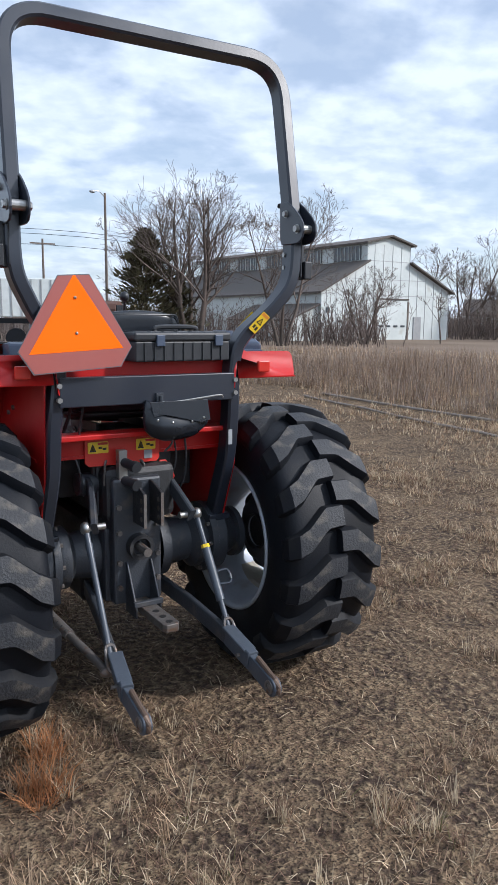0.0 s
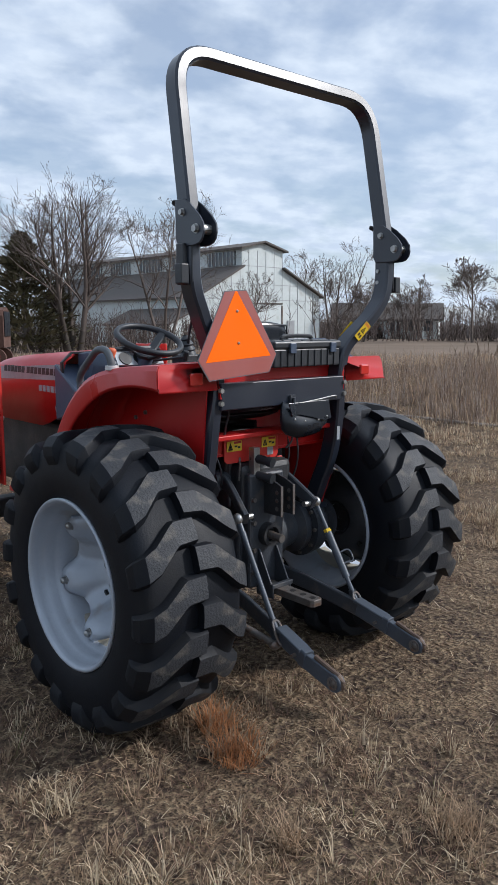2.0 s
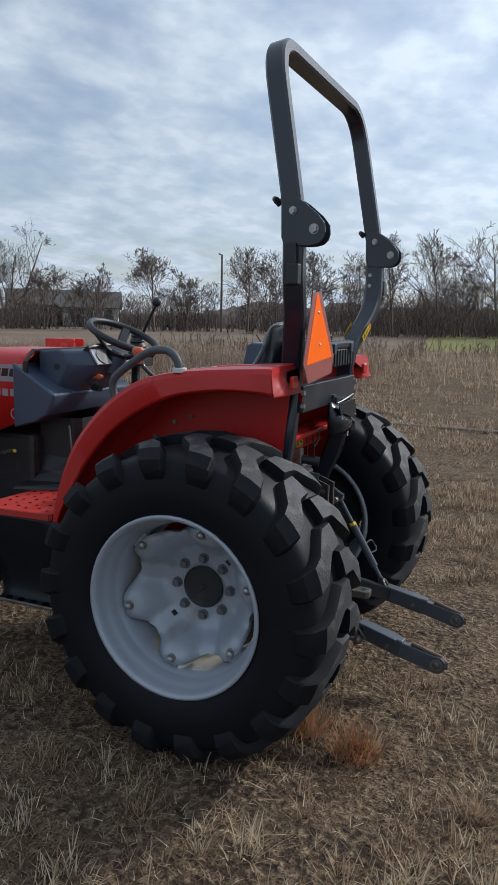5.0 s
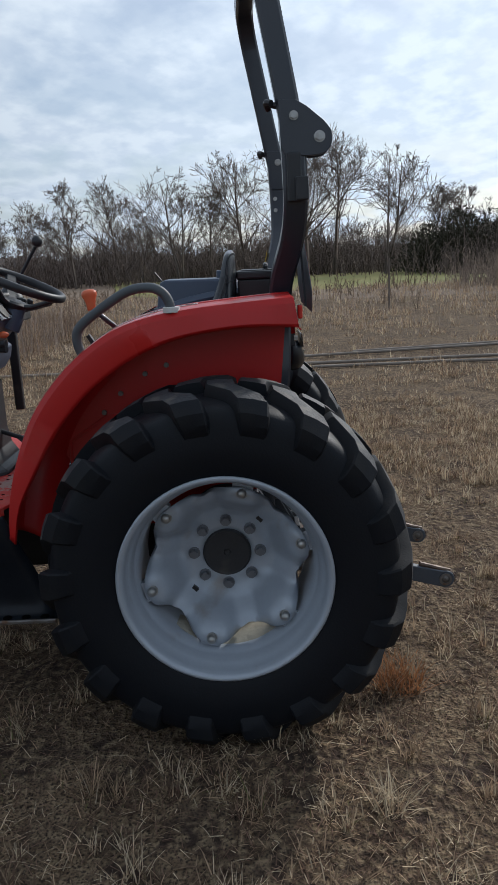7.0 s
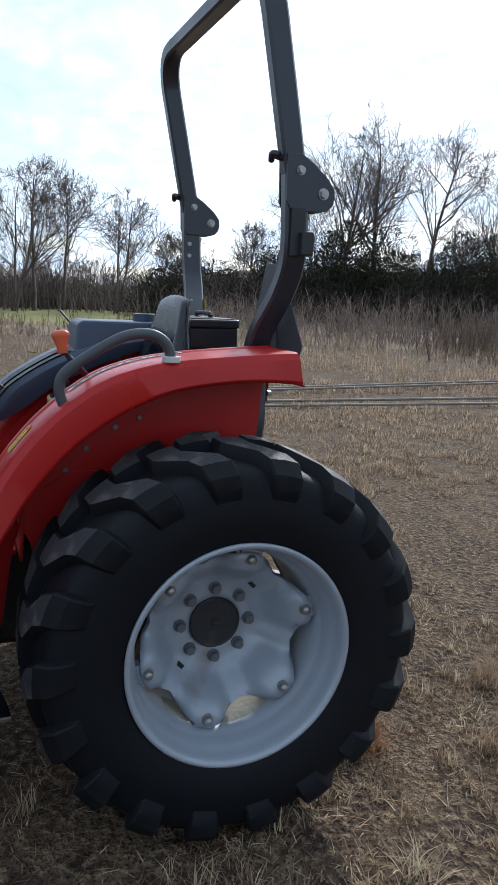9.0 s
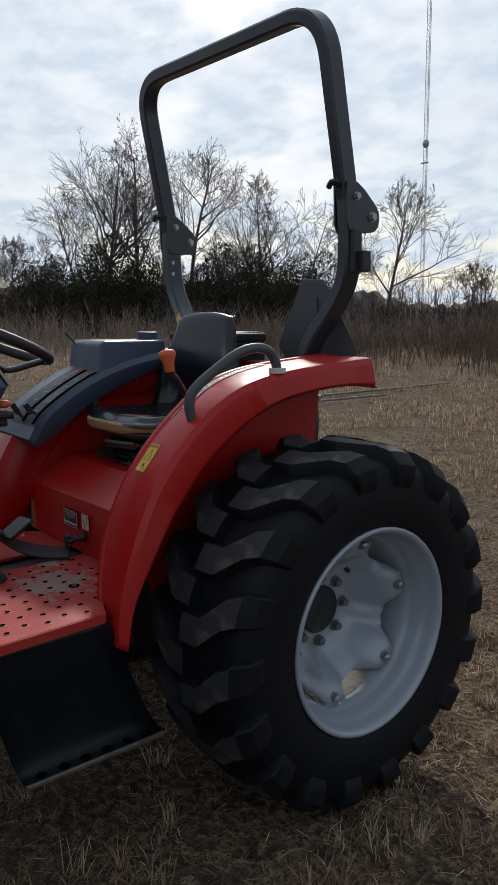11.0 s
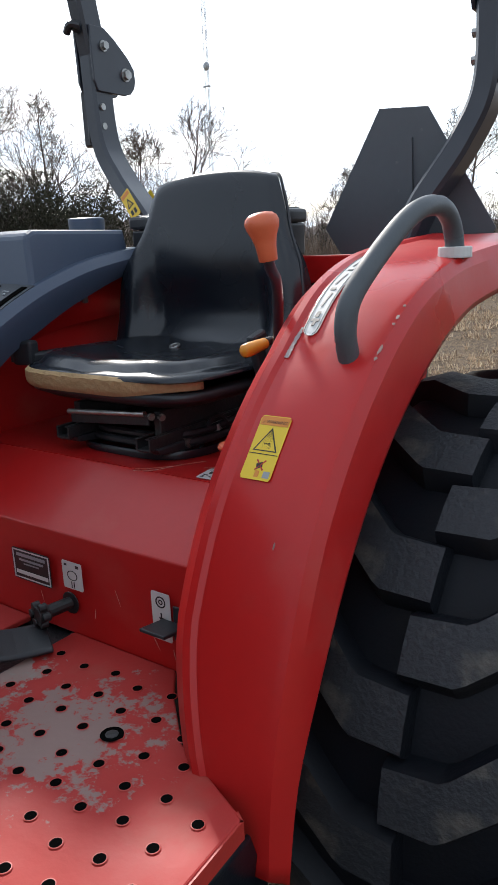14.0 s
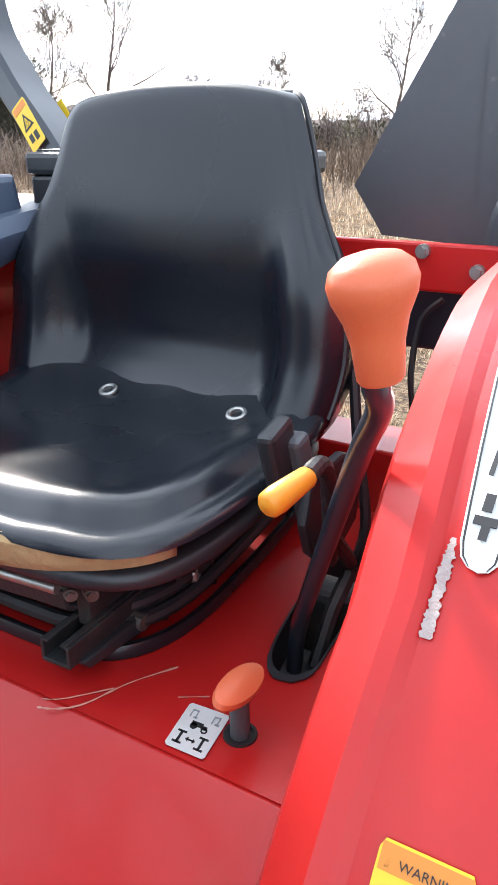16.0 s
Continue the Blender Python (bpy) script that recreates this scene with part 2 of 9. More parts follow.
def platform_paint():
    """Red paint rubbed through to grey metal where feet stand, and dusty at the front corner."""
    m = material("trodden red paint", (0.42, 0.018, 0.015), 0.66, other=(0.36, 0.03, 0.022), scale=6, grain=70, bump=0.05, bump_scale=60,
                 dust=(0.36, 0.060, 0.042), dust_low=0.60, dust_high=0.80, dust_scale=9)
    nt = m.node_tree
    p = nt.nodes["Principled BSDF"]
    colour = p.inputs["Base Color"].links[0].from_socket
    coord = nt.nodes.new("ShaderNodeTexCoord").outputs["Object"]
    n = nt.nodes.new("ShaderNodeTexNoise")
    n.inputs["Scale"].default_value, n.inputs["Detail"].default_value = 30, 10
    n.inputs["Roughness"].default_value = 0.7
    nt.links.new(coord, n.inputs["Vector"])
    for (x, y), (sx, sy), tone, metal in WEAR:
        place = nt.nodes.new("ShaderNodeMapping")
        place.vector_type = "TEXTURE"
        place.inputs["Location"].default_value = (x, y, 0.75)
        place.inputs["Scale"].default_value = (sx, sy, 1)
        nt.links.new(coord, place.inputs[0])
        far = nt.nodes.new("ShaderNodeVectorMath")
        far.operation = "LENGTH"
        nt.links.new(place.outputs[0], far.inputs[0])
        add = nt.nodes.new("ShaderNodeMath")
        add.operation = "MULTIPLY_ADD"
        add.inputs[1].default_value, add.inputs[2].default_value = 5.5, -2.65
        nt.links.new(n.outputs["Fac"], add.inputs[0])
        both = nt.nodes.new("ShaderNodeMath")
        both.operation = "ADD"
        nt.links.new(far.outputs["Value"], both.inputs[0])
        nt.links.new(add.outputs[0], both.inputs[1])
        edge = nt.nodes.new("ShaderNodeMapRange")
        edge.inputs["From Min"].default_value, edge.inputs["From Max"].default_value = 1.05, 0.72
        edge.inputs["To Max"].default_value = 0.8
        nt.links.new(both.outputs[0], edge.inputs["Value"])
        mix = nt.nodes.new("ShaderNodeMix")
        mix.data_type = "RGBA"
        mix.inputs["B"].default_value = (*tone, 1)
        nt.links.new(edge.outputs[0], mix.inputs["Factor"])
        nt.links.new(colour, mix.inputs["A"])
        colour = mix.outputs["Result"]
    nt.links.new(colour, p.inputs["Base Color"])
    return m


WEAR = [((-0.27, 0.765), (0.135, 0.115), (0.235, 0.215, 0.19), 0.3), ((-0.06, 0.70), (0.07, 0.05), (0.27, 0.25, 0.22), 0.3)]
PLATFORM_PAINT = platform_paint()


# ---- building blocks ----
def part(name, bm, mat, parent, label="", smooth=False, bevel=0.0, angle=35, solid=0.0, at=None):
    """Links a bmesh as one mesh object under a thing or a part."""
    mesh = bpy.data.meshes.new(name)
    bm.normal_update()
    bm.to_mesh(mesh)
    bm.free()
    for m in mat if isinstance(mat, (list, tuple)) else [mat]:
        mesh.materials.append(m)
    if smooth:
        mesh.shade_smooth()
        mesh.set_sharp_from_angle(angle=radians(angle))
    ob = new(name, mesh)
    ob.parent = parent
    if at is not None:
        ob.matrix_basis = at
    if label:
        tagged(ob, label)
    if solid:
        s = ob.modifiers.new("sheet", "SOLIDIFY")
        s.thickness, s.offset = solid, 0
    if bevel:
        b = ob.modifiers.new("edge", "BEVEL")
        b.width, b.segments, b.limit_method, b.angle_limit = bevel, 2, "ANGLE", radians(40)
        b.harden_normals = False
    return ob


def thing(name, label, category, group="", kind="", at=None):
    ob = new(name)
    if at is not None:
        ob.matrix_basis = at
    return tagged(ob, label, category, group, kind)


def box(bm, size, at, turn=(0, 0, 0), slot=0):
    m = pose(*at, *turn) @ Matrix.Diagonal((*size, 1))
    g = bmesh.ops.create_cube(bm, size=1, matrix=m)
    for f in {f for v in g["verts"] for f in v.link_faces}:
        f.material_index = slot
    return g["verts"]


def rod(bm, a, b, r, r2=None, seg=12, slot=0, caps=True):
    a, b = Vector(a), Vector(b)
    m = Matrix.Translation((a + b) / 2) @ (b - a).to_track_quat("Z", "Y").to_matrix().to_4x4()
    g = bmesh.ops.create_cone(bm, cap_ends=caps, segments=seg, radius1=r, radius2=r if r2 is None else r2, depth=(b - a).length, matrix=m)
    for f in {f for v in g["verts"] for f in v.link_faces}:
        f.material_index = slot
    return g["verts"]


def ball(bm, at, r, scale=(1, 1, 1), seg=12, turn=(0, 0, 0), slot=0):
    m = pose(*at, *turn) @ Matrix.Diagonal((*scale, 1))
    g = bmesh.ops.create_uvsphere(bm, u_segments=seg, v_segments=seg * 2 // 3, radius=r, matrix=m)
    for f in {f for v in g["verts"] for f in v.link_faces}:
        f.material_index = slot


def sheet(bm, outline, thickness, m=None, slot=0):
    """A plate from a flat outline (u, v), thickness along w, laid by the matrix m."""
    m = m or Matrix()
    low = [bm.verts.new(m @ Vector((u, v, 0))) for u, v in outline]
    high = [bm.verts.new(m @ Vector((u, v, thickness))) for u, v in outline]
    fs = [bm.faces.new(low[::-1]), bm.faces.new(high)]
    for i in range(len(low)):
        j = (i + 1) % len(low)
        fs.append(bm.faces.new((low[i], low[j], high[j], high[i])))
    for f in fs:
        f.material_index = slot


SIDE = Matrix(((0, 0, 1, 0), (1, 0, 0, 0), (0, 1, 0, 0), (0, 0, 0, 1)))  # outline (y, z), thickness along x
BACK = Matrix(((1, 0, 0, 0), (0, 0, -1, 0), (0, 1, 0, 0), (0, 0, 0, 1)))  # outline (x, z), thickness towards -y


def side_plate(x):
    return Matrix.Translation((x, 0, 0)) @ SIDE


def back_plate(y):
    return Matrix.Translation((0, y, 0)) @ BACK


def smooth_line(points, steps=6):
    """A Catmull-Rom line through the points."""
    pts = [Vector(p) for p in points]
    out = []
    for i in range(len(pts) - 1):
        a, b, c, d = pts[max(i - 1, 0)], pts[i], pts[i + 1], pts[min(i + 2, len(pts) - 1)]
        for k in range(steps):
            t = k / steps
            out.append(0.5 * (2 * b + (c - a) * t + (2 * a - 5 * b + 4 * c - d) * t * t + (3 * b - a - 3 * c + d) * t ** 3))
    out.append(pts[-1])
    return out


def round_line(points, radius, steps=6):
    """A line with its corners rounded off."""
    pts = [Vector(p) for p in points]
    out = [pts[0]]
    for i in range(1, len(pts) - 1):
        a, b = (pts[i - 1] - pts[i]), (pts[i + 1] - pts[i])
        cut = min(radius, a.length * 0.49, b.length * 0.49)
        p, q = pts[i] + a.normalized() * cut, pts[i] + b.normalized() * cut
        for k in range(steps + 1):
            t = k / steps
            out.append((1 - t) ** 2 * p + 2 * t * (1 - t) * pts[i] + t * t * q)
    out.append(pts[-1])
    return out


def sweep(bm, line, section, up=(0, 1, 0), slot=0):
    """Sweeps a section (u along up, v across) down a line."""
    rings = []
    up = Vector(up)
    for i, p in enumerate(line):
        way = (line[min(i + 1, len(line) - 1)] - line[max(i - 1, 0)]).normalized()
        u = (up - way * up.dot(way)).normalized()
        v = way.cross(u)
        rings.append([bm.verts.new(p + u * a + v * b) for a, b in section])
    n = len(section)
    fs = []
    for r, s in zip(rings, rings[1:]):
        for i in range(n):
            j = (i + 1) % n
            fs.append(bm.faces.new((r[i], r[j], s[j], s[i])))
    fs += [bm.faces.new(rings[0][::-1]), bm.faces.new(rings[-1])]
    for f in fs:
        f.material_index = slot


def ring_section(r, n=8):
    return [(r * math.cos(2 * math.pi * i / n), r * math.sin(2 * math.pi * i / n)) for i in range(n)]


def block_section(a, b, c=0.006):
    """A rectangle a x b with cut corners."""
    a, b = a / 2, b / 2
    return [(a - c, -b), (a, -b + c), (a, b - c), (a - c, b), (-a + c, b), (-a, b - c), (-a, -b + c), (-a + c, -b)]


def tube(bm, line, r, n=8, slot=0):
    sweep(bm, [Vector(p) for p in line], ring_section(r, n), up=(0.13, 0.31, 0.94), slot=slot)


def lathe(bm, profile, seg=64, slot=0, close=False):
    """Turns a profile of (x, radius) round the x axis."""
    rings = []
    for x, r in profile:
        rings.append([bm.verts.new((x, -r * math.cos(2 * math.pi * i / seg), r * math.sin(2 * math.pi * i / seg))) for i in range(seg)])
    pairs = list(zip(rings, rings[1:])) + ([(rings[-1], rings[0])] if close else [])
    for r, s in pairs:
        for i in range(seg):
            j = (i + 1) % seg
            bm.faces.new((r[i], r[j], s[j], s[i])).material_index = slot


def raw_mesh(name, verts, faces, mats, slots=None, smooth=False):
    """A mesh object from arrays: faces all of one size."""
    verts, faces = np.asarray(verts, np.float32), np.asarray(faces, np.int32)
    mesh = bpy.data.meshes.new(name)
    n = faces.shape[1]
    mesh.vertices.add(len(verts))
    mesh.vertices.foreach_set("co", verts.ravel())
    mesh.loops.add(faces.size)
    mesh.loops.foreach_set("vertex_index", faces.ravel())
    mesh.polygons.add(len(faces))
    mesh.polygons.foreach_set("loop_start", np.arange(0, faces.size, n, dtype=np.int32))
    for m in mats:
        mesh.materials.append(m)
    if slots is not None:
        mesh.polygons.foreach_set("material_index", np.asarray(slots, np.int32))
    mesh.update(calc_edges=True)
    if smooth:
        mesh.shade_smooth()
    return new(name, mesh)


# ---- ground ----
def ground_z(x, y):
    """The field: level, with shallow swells away from the tractor."""
    d = math.hypot(x, y)
    z = 0.12 * noise.noise((x * 0.09, y * 0.09, 0.3)) * min(1.0, max(0.0, (d - 3) / 9))
    z += 0.018 * noise.noise((x * 0.9, y * 0.9, 5.3)) + 0.010 * noise.noise((x * 3.1, y * 3.1, 8.3))
    return z


def ground_material():
    m = bpy.data.materials.new("dry mown grass and soil")
    m.use_nodes = True
    nt = m.node_tree
    p = nt.nodes["Principled BSDF"]
    link = nt.links.new
    coord = nt.nodes.new("ShaderNodeTexCoord").outputs["Object"]

    def patch(scale, low, high, detail=6.0):
        n = nt.nodes.new("ShaderNodeTexNoise")
        n.inputs["Scale"].default_value, n.inputs["Detail"].default_value = scale, detail
        link(coord, n.inputs["Vector"])
        r = nt.nodes.new("ShaderNodeMapRange")
        r.inputs["From Min"].default_value, r.inputs["From Max"].default_value = low, high
        link(n.outputs["Fac"], r.inputs["Value"])
        return r.outputs[0], n.outputs["Fac"]

    def blend(f, a, b):
        x = nt.nodes.new("ShaderNodeMix")
        x.data_type = "RGBA"
        link(f, x.inputs["Factor"])
        for k, v in (("A", a), ("B", b)):
            if isinstance(v, tuple):
                x.inputs[k].default_value = (*v, 1)
            else:
                link(v, x.inputs[k])
        return x.outputs["Result"]

    f1, _ = patch(0.7, 0.38, 0.66)
    f2, _ = patch(5.0, 0.42, 0.60)
    f3, h3 = patch(30.0, 0.43, 0.63)
    f4, _ = patch(120.0, 0.42, 0.66, 3.0)
    c = blend(f1, (0.105, 0.070, 0.046), (0.240, 0.166, 0.104))
    c = blend(f2, c, (0.060, 0.041, 0.032))
    c = blend(f3, c, (0.30, 0.222, 0.138))
    c = blend(f4, c, (0.038, 0.027, 0.022))
    link(c, p.inputs["Base Color"])
    p.inputs["Roughness"].default_value = 0.95
    p.inputs["Specular IOR Level"].default_value = 0.1
    b = nt.nodes.new("ShaderNodeBump")
    b.inputs["Strength"].default_value, b.inputs["Distance"].default_value = 1.0, 0.05
    link(h3, b.inputs["Height"])
    link(b.outputs[0], p.inputs["Normal"])
    return m


GROUND = ground_material()
PASTURE = material("winter pasture", (0.15, 0.17, 0.055), 0.95, other=(0.22, 0.19, 0.085), scale=0.08, grain=0.9, amount=0.8, spec=0.1)
BROWN_FIELD = material("rough brown field", (0.21, 0.160, 0.118), 0.95, other=(0.14, 0.105, 0.080), scale=0.15, grain=1.6, amount=0.9, spec=0.1)


def build_ground():
    rings = [0, 0.5] + [0.5 * 1.075 ** k for k in range(1, 112)]
    rings = [r for r in rings if r < 1500] + [2500]
    seg = 144
    verts, faces, slots = [(0, 0, ground_z(0, 0))], [], []
    for r in rings[1:]:
        for i in range(seg):
            a = 2 * math.pi * i / seg
            x, y = r * math.sin(a), r * math.cos(a)
            verts.append((x, y, ground_z(x, y)))
    quads = []
    for k in range(len(rings) - 2):
        for i in range(seg):
            j = (i + 1) % seg
            a, b = 1 + k * seg, 1 + (k + 1) * seg
            quads.append((a + i, b + i, b + j, a + j))
            deg = math.degrees(2 * math.pi * (i + 0.5) / seg)
            r = rings[k + 1]
            slots.append(0 if r < 26 else 1 if (r > 34 and 80 < deg < 112) else 2)
    for i in range(0, seg, 2):
        quads.append((0, 1 + i, 1 + (i + 1) % seg, 1 + (i + 2) % seg))
        slots.append(0)
    ob = raw_mesh("ground", verts, np.array(quads)[:, ::-1], [GROUND, PASTURE, BROWN_FIELD], slots, smooth=True)
    tagged(ob, "dry brown mown field of dead grass and bare soil", "ground", kind="structure")


build_ground()


# ---- the tractor ----
AXLE = 0.582
tractor = thing("tractor", "red compact tractor with silver wheels and folding charcoal roll bar", "tractor")


def tyre_profile(r, half, bead):
    deep = r - bead
    return [(half * 0.86, bead + 0.013), (half * 0.94, bead + 0.036), (half * 1.0, bead + deep * 0.40), (half * 0.995, bead + deep * 0.62),
            (half * 0.955, bead + deep * 0.81), (half * 0.86, bead + deep * 0.92), (half * 0.66, r - 0.007), (half * 0.33, r - 0.002), (0, r)]


def tyre_mesh(r, half, bead):
    bm = bmesh.new()
    prof = tyre_profile(r, half, bead)
    line = [(x, q) for x, q in prof] + [(-x, q) for x, q in prof[-2::-1]]
    line = [(p.x, p.y) for p in smooth_line([(x, q, 0) for x, q in line], 3)]
    lathe(bm, line, 96)
    return bm


# stations of a tread bar along the tyre's section: way from the middle, middle and half width in steps of the tread, height
TREAD = [(-0.012, 0.46, 0.225, 0.035), (0.064, 0.44, 0.235, 0.036), (0.078, 0.40, 0.235, 0.036), (0.150, 0.07, 0.25, 0.036), (0.186, -0.04, 0.25, 0.035),
         (0.214, -0.09, 0.245, 0.030), (0.240, -0.12, 0.235, 0.020), (0.262, -0.135, 0.22, 0.008), (0.280, -0.14, 0.20, -0.006)]


def lug_mesh(r, half, bead, count):
    """One bar of the tread, lying at the rear of the wheel on the +x half, following the tyre over the shoulder."""
    bm = bmesh.new()
    step = 2 * math.pi / count
    line = smooth_line([(x, q, 0) for x, q in tyre_profile(r, half, bead)[::-1]], 8)
    gone = [0.0]
    for p, q in zip(line, line[1:]):
        gone.append(gone[-1] + (q - p).length)
    rows = []
    for away, mid, wide, high in TREAD:
        k = max(i for i in range(len(line) - 1) if gone[i] <= max(away, 0.0))
        t = (away - gone[k]) / (gone[k + 1] - gone[k])
        d = (line[k + 1] - line[k]).normalized()
        c = line[k] + (line[k + 1] - line[k]) * t
        n = Vector((-d.y, d.x, 0))
        row = []
        for w, h in ((-1.22, -0.006), (-0.98, high * 0.80), (-0.86, high), (0.0, high * 1.03), (0.86, high), (0.98, high * 0.80), (1.22, -0.006)):
            p = c + n * h
            a = (mid + w * wide) * step
            row.append(bm.verts.new((p.x, -p.y * math.cos(a), p.y * math.sin(a))))
        rows.append(row)
    for p, q in zip(rows, rows[1:]):
        for i in range(6):
            f = bm.faces.new((p[i], p[i + 1], q[i + 1], q[i]))
            f.material_index = 1 if i in (2, 3) and rows.index(q) < 5 else 0
    bm.faces.new(rows[0])
    bm.faces.new(rows[-1])
    bmesh.ops.recalc_face_normals(bm, faces=bm.faces)
    return bm


def wheel_disc(bm, lobes, r_nut, x_nut, x_hub, turn):
    """The dished centre with a wavy edge; x outwards. Each lobe is a raised pad, with a pressed hollow between two."""
    seg, rings = 120, (0.070, 0.098, 0.128, 0.140, 0.152, 0.168, 0.186, 0.204, 0.220, 0.236, 1.0)
    grid = []
    for k, r in enumerate(rings):
        ring = []
        for i in range(seg):
            a = 2 * math.pi * i / seg
            c = 0.5 + 0.5 * math.cos(lobes * (a - turn))
            rim = r_nut - 0.020 + 0.038 * c ** 0.6
            rr = rim if k == len(rings) - 1 else min(r, rim - 0.004 * (len(rings) - 1 - k))
            t = max(0.0, (rr - 0.128) / (r_nut - 0.128))
            pad = smooth_step(c * 1.25 - 0.12)
            rise = (0.25 * t + 0.75 * smooth_step(t * 1.15)) * (0.61 + 0.39 * pad)
            dent = 0.010 * smooth_step(1 - abs(t - 0.45) / 0.4) * (0.5 - 0.5 * math.cos(2 * lobes * (a - turn)))
            x = x_hub + (x_nut - x_hub - 0.006) * rise - dent + (0.006 if 0.02 < t < 0.15 else 0.0)
            if k == len(rings) - 1:
                x -= 0.012 * (1 - pad)
            ring.append(bm.verts.new((x, -rr * math.cos(a), rr * math.sin(a))))
        grid.append(ring)
    for p, q in zip(grid, grid[1:]):
        for i in range(seg):
            j = (i + 1) % seg
            bm.faces.new((p[i], p[j], q[j], q[i]))


def smooth_step(v):
    v = max(0.0, min(1.0, v))
    return v * v * (3 - 2 * v)


def rear_wheel():
    hub = new("rear_wheel")
    hub.parent = tractor
    half, r = 0.220, 0.548
    tyre = part("tyre", tyre_mesh(r, half, 0.305), RUBBER, hub, "black ribbed industrial tyre", smooth=True)
    count = 18
    bm = lug_mesh(r, half, 0.305, count)
    lug = part("tread_lug", bm, [RUBBER, LUG], hub, "worn grey tread bar", smooth=True, angle=22)
    for i in range(count):
        for flip in (0, 1):
            if i == 0 and flip == 0:
                continue
            o = new("tread_lug", lug.data)
            o.parent = hub
            o.matrix_basis = Matrix.Rotation(-(i + 0.5 * flip) * 2 * math.pi / count, 4, "X") @ Matrix.Diagonal((-1 if flip else 1, 1, 1, 1))
            tagged(o, "worn grey tread bar")
    bm = bmesh.new()
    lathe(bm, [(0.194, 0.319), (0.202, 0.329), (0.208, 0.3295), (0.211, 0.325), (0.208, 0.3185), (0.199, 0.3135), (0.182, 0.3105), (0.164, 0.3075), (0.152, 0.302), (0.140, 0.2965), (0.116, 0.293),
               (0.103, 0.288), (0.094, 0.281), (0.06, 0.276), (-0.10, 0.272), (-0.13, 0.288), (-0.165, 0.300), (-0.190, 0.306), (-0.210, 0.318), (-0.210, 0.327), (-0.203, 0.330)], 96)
    # the inner shell gets the painted shade, the outer one the silver
    rim = part("rim", bm, [WHEEL_SHADE, SILVER], hub, "silver-grey painted steel rim", smooth=True, angle=70, solid=0.004)
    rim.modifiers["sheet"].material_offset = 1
    bm = bmesh.new()
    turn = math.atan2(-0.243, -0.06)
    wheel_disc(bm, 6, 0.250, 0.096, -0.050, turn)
    # the disc's back shell is darkened by colour in the same way
    disc = part("disc", bm, [SILVER, WHEEL_SHADE], hub, "dished silver-grey wheel centre with a wavy edge", smooth=True, angle=60, solid=0.008)
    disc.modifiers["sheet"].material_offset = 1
    bm = bmesh.new()
    lathe(bm, [(-0.070, 0.080), (-0.036, 0.080), (-0.033, 0.076), (-0.036, 0.072), (-0.038, 0.012), (-0.034, 0.009), (-0.034, 0.0001)], 40)
    part("hub_cap", bm, CAST_DARK, hub, "black round hub face", smooth=True)
    bm = bmesh.new()
    rod(bm, (0.0, 0, 0), (0.024, 0, 0), 0.0155, 0.0145, 6)
    rod(bm, (-0.006, 0, 0), (0.005, 0, 0), 0.020, 0.020, 16)
    nut = part("hub_bolt", bm, WHEEL_BACK, hub, at=Matrix.Translation((-0.046, -0.110, 0)))
    for i in range(1, 8):
        o = new("hub_bolt", nut.data)
        o.parent = hub
        o.matrix_basis = Matrix.Rotation(i * math.pi / 4, 4, "X") @ nut.matrix_basis
    for i in range(6):
        a = turn + i * math.pi / 3
        bm = bmesh.new()
        box(bm, (0.006, 0.064, 0.034), (0.082, 0, 0.266))
        box(bm, (0.050, 0.064, 0.006), (0.062, 0, 0.281))
        for e in (-0.030, 0.030):
            box(bm, (0.036, 0.006, 0.022), (0.070, e, 0.272))
        rot = Matrix.Rotation(math.pi / 2 - a, 4, "X")
        clamp = part("clamp", bm, SILVER, hub, at=rot)
        bm = bmesh.new()
        rod(bm, (0.085, 0, 0.250), (0.094, 0, 0.250), 0.019, 0.019, 16)
        rod(bm, (0.094, 0, 0.250), (0.104, 0, 0.250), 0.0155, 0.0145, 16)
        ball(bm, (0.104, 0, 0.250), 0.0145, (0.75, 1, 1), 14)
        part("clamp_bolt", bm, STEEL, clamp, "bright round bolt head", smooth=True, angle=50)
    for i in range(4):
        a = math.pi / 4 + i * math.pi / 2 + 0.02
        bm = bmesh.new()
        box(bm, (0.012, 0.021, 0.021), (-0.048, 0, 0), (45, 0, 0))
        part("square_hole", bm, BLACK_INK, hub, at=Matrix.Translation((0.025, -0.166 * math.cos(a), 0.166 * math.sin(a))))
    # pale dried mud lying in the bottom of the rim
    bm = bmesh.new()
    rows = []
    for k in range(25):
        a = radians(-46 + 92 * k / 24)
        thick = 0.020 * math.cos(radians(-46 + 92 * k / 24) * 1.9) ** 0.7 if k not in (0, 24) else 0.0
        rows.append([bm.verts.new((x, r2 * math.sin(a), -r2 * math.cos(a))) for x, r2 in ((-0.06, 0.282), (-0.03, 0.280 - thick), (0.045, 0.281 - thick), (0.085, 0.283))])
    for p, q in zip(rows, rows[1:]):
        for k in range(3):
            bm.faces.new((p[k], p[k + 1], q[k + 1], q[k]))
    part("dried_mud", bm, PALE_MUD, hub, "pale dried mud inside the rim", smooth=True)
    return hub


left_wheel = rear_wheel()
left_wheel.matrix_basis = Matrix.Translation((-0.680, 0, AXLE)) @ Matrix.Diagonal((-1, 1, 1, 1))
right_wheel = copy_thing(left_wheel, Matrix.Translation((0.680, 0, AXLE)))
right_wheel.scale = (1, 1, 1)
right_wheel.matrix_basis = Matrix.Translation((0.680, 0, AXLE))


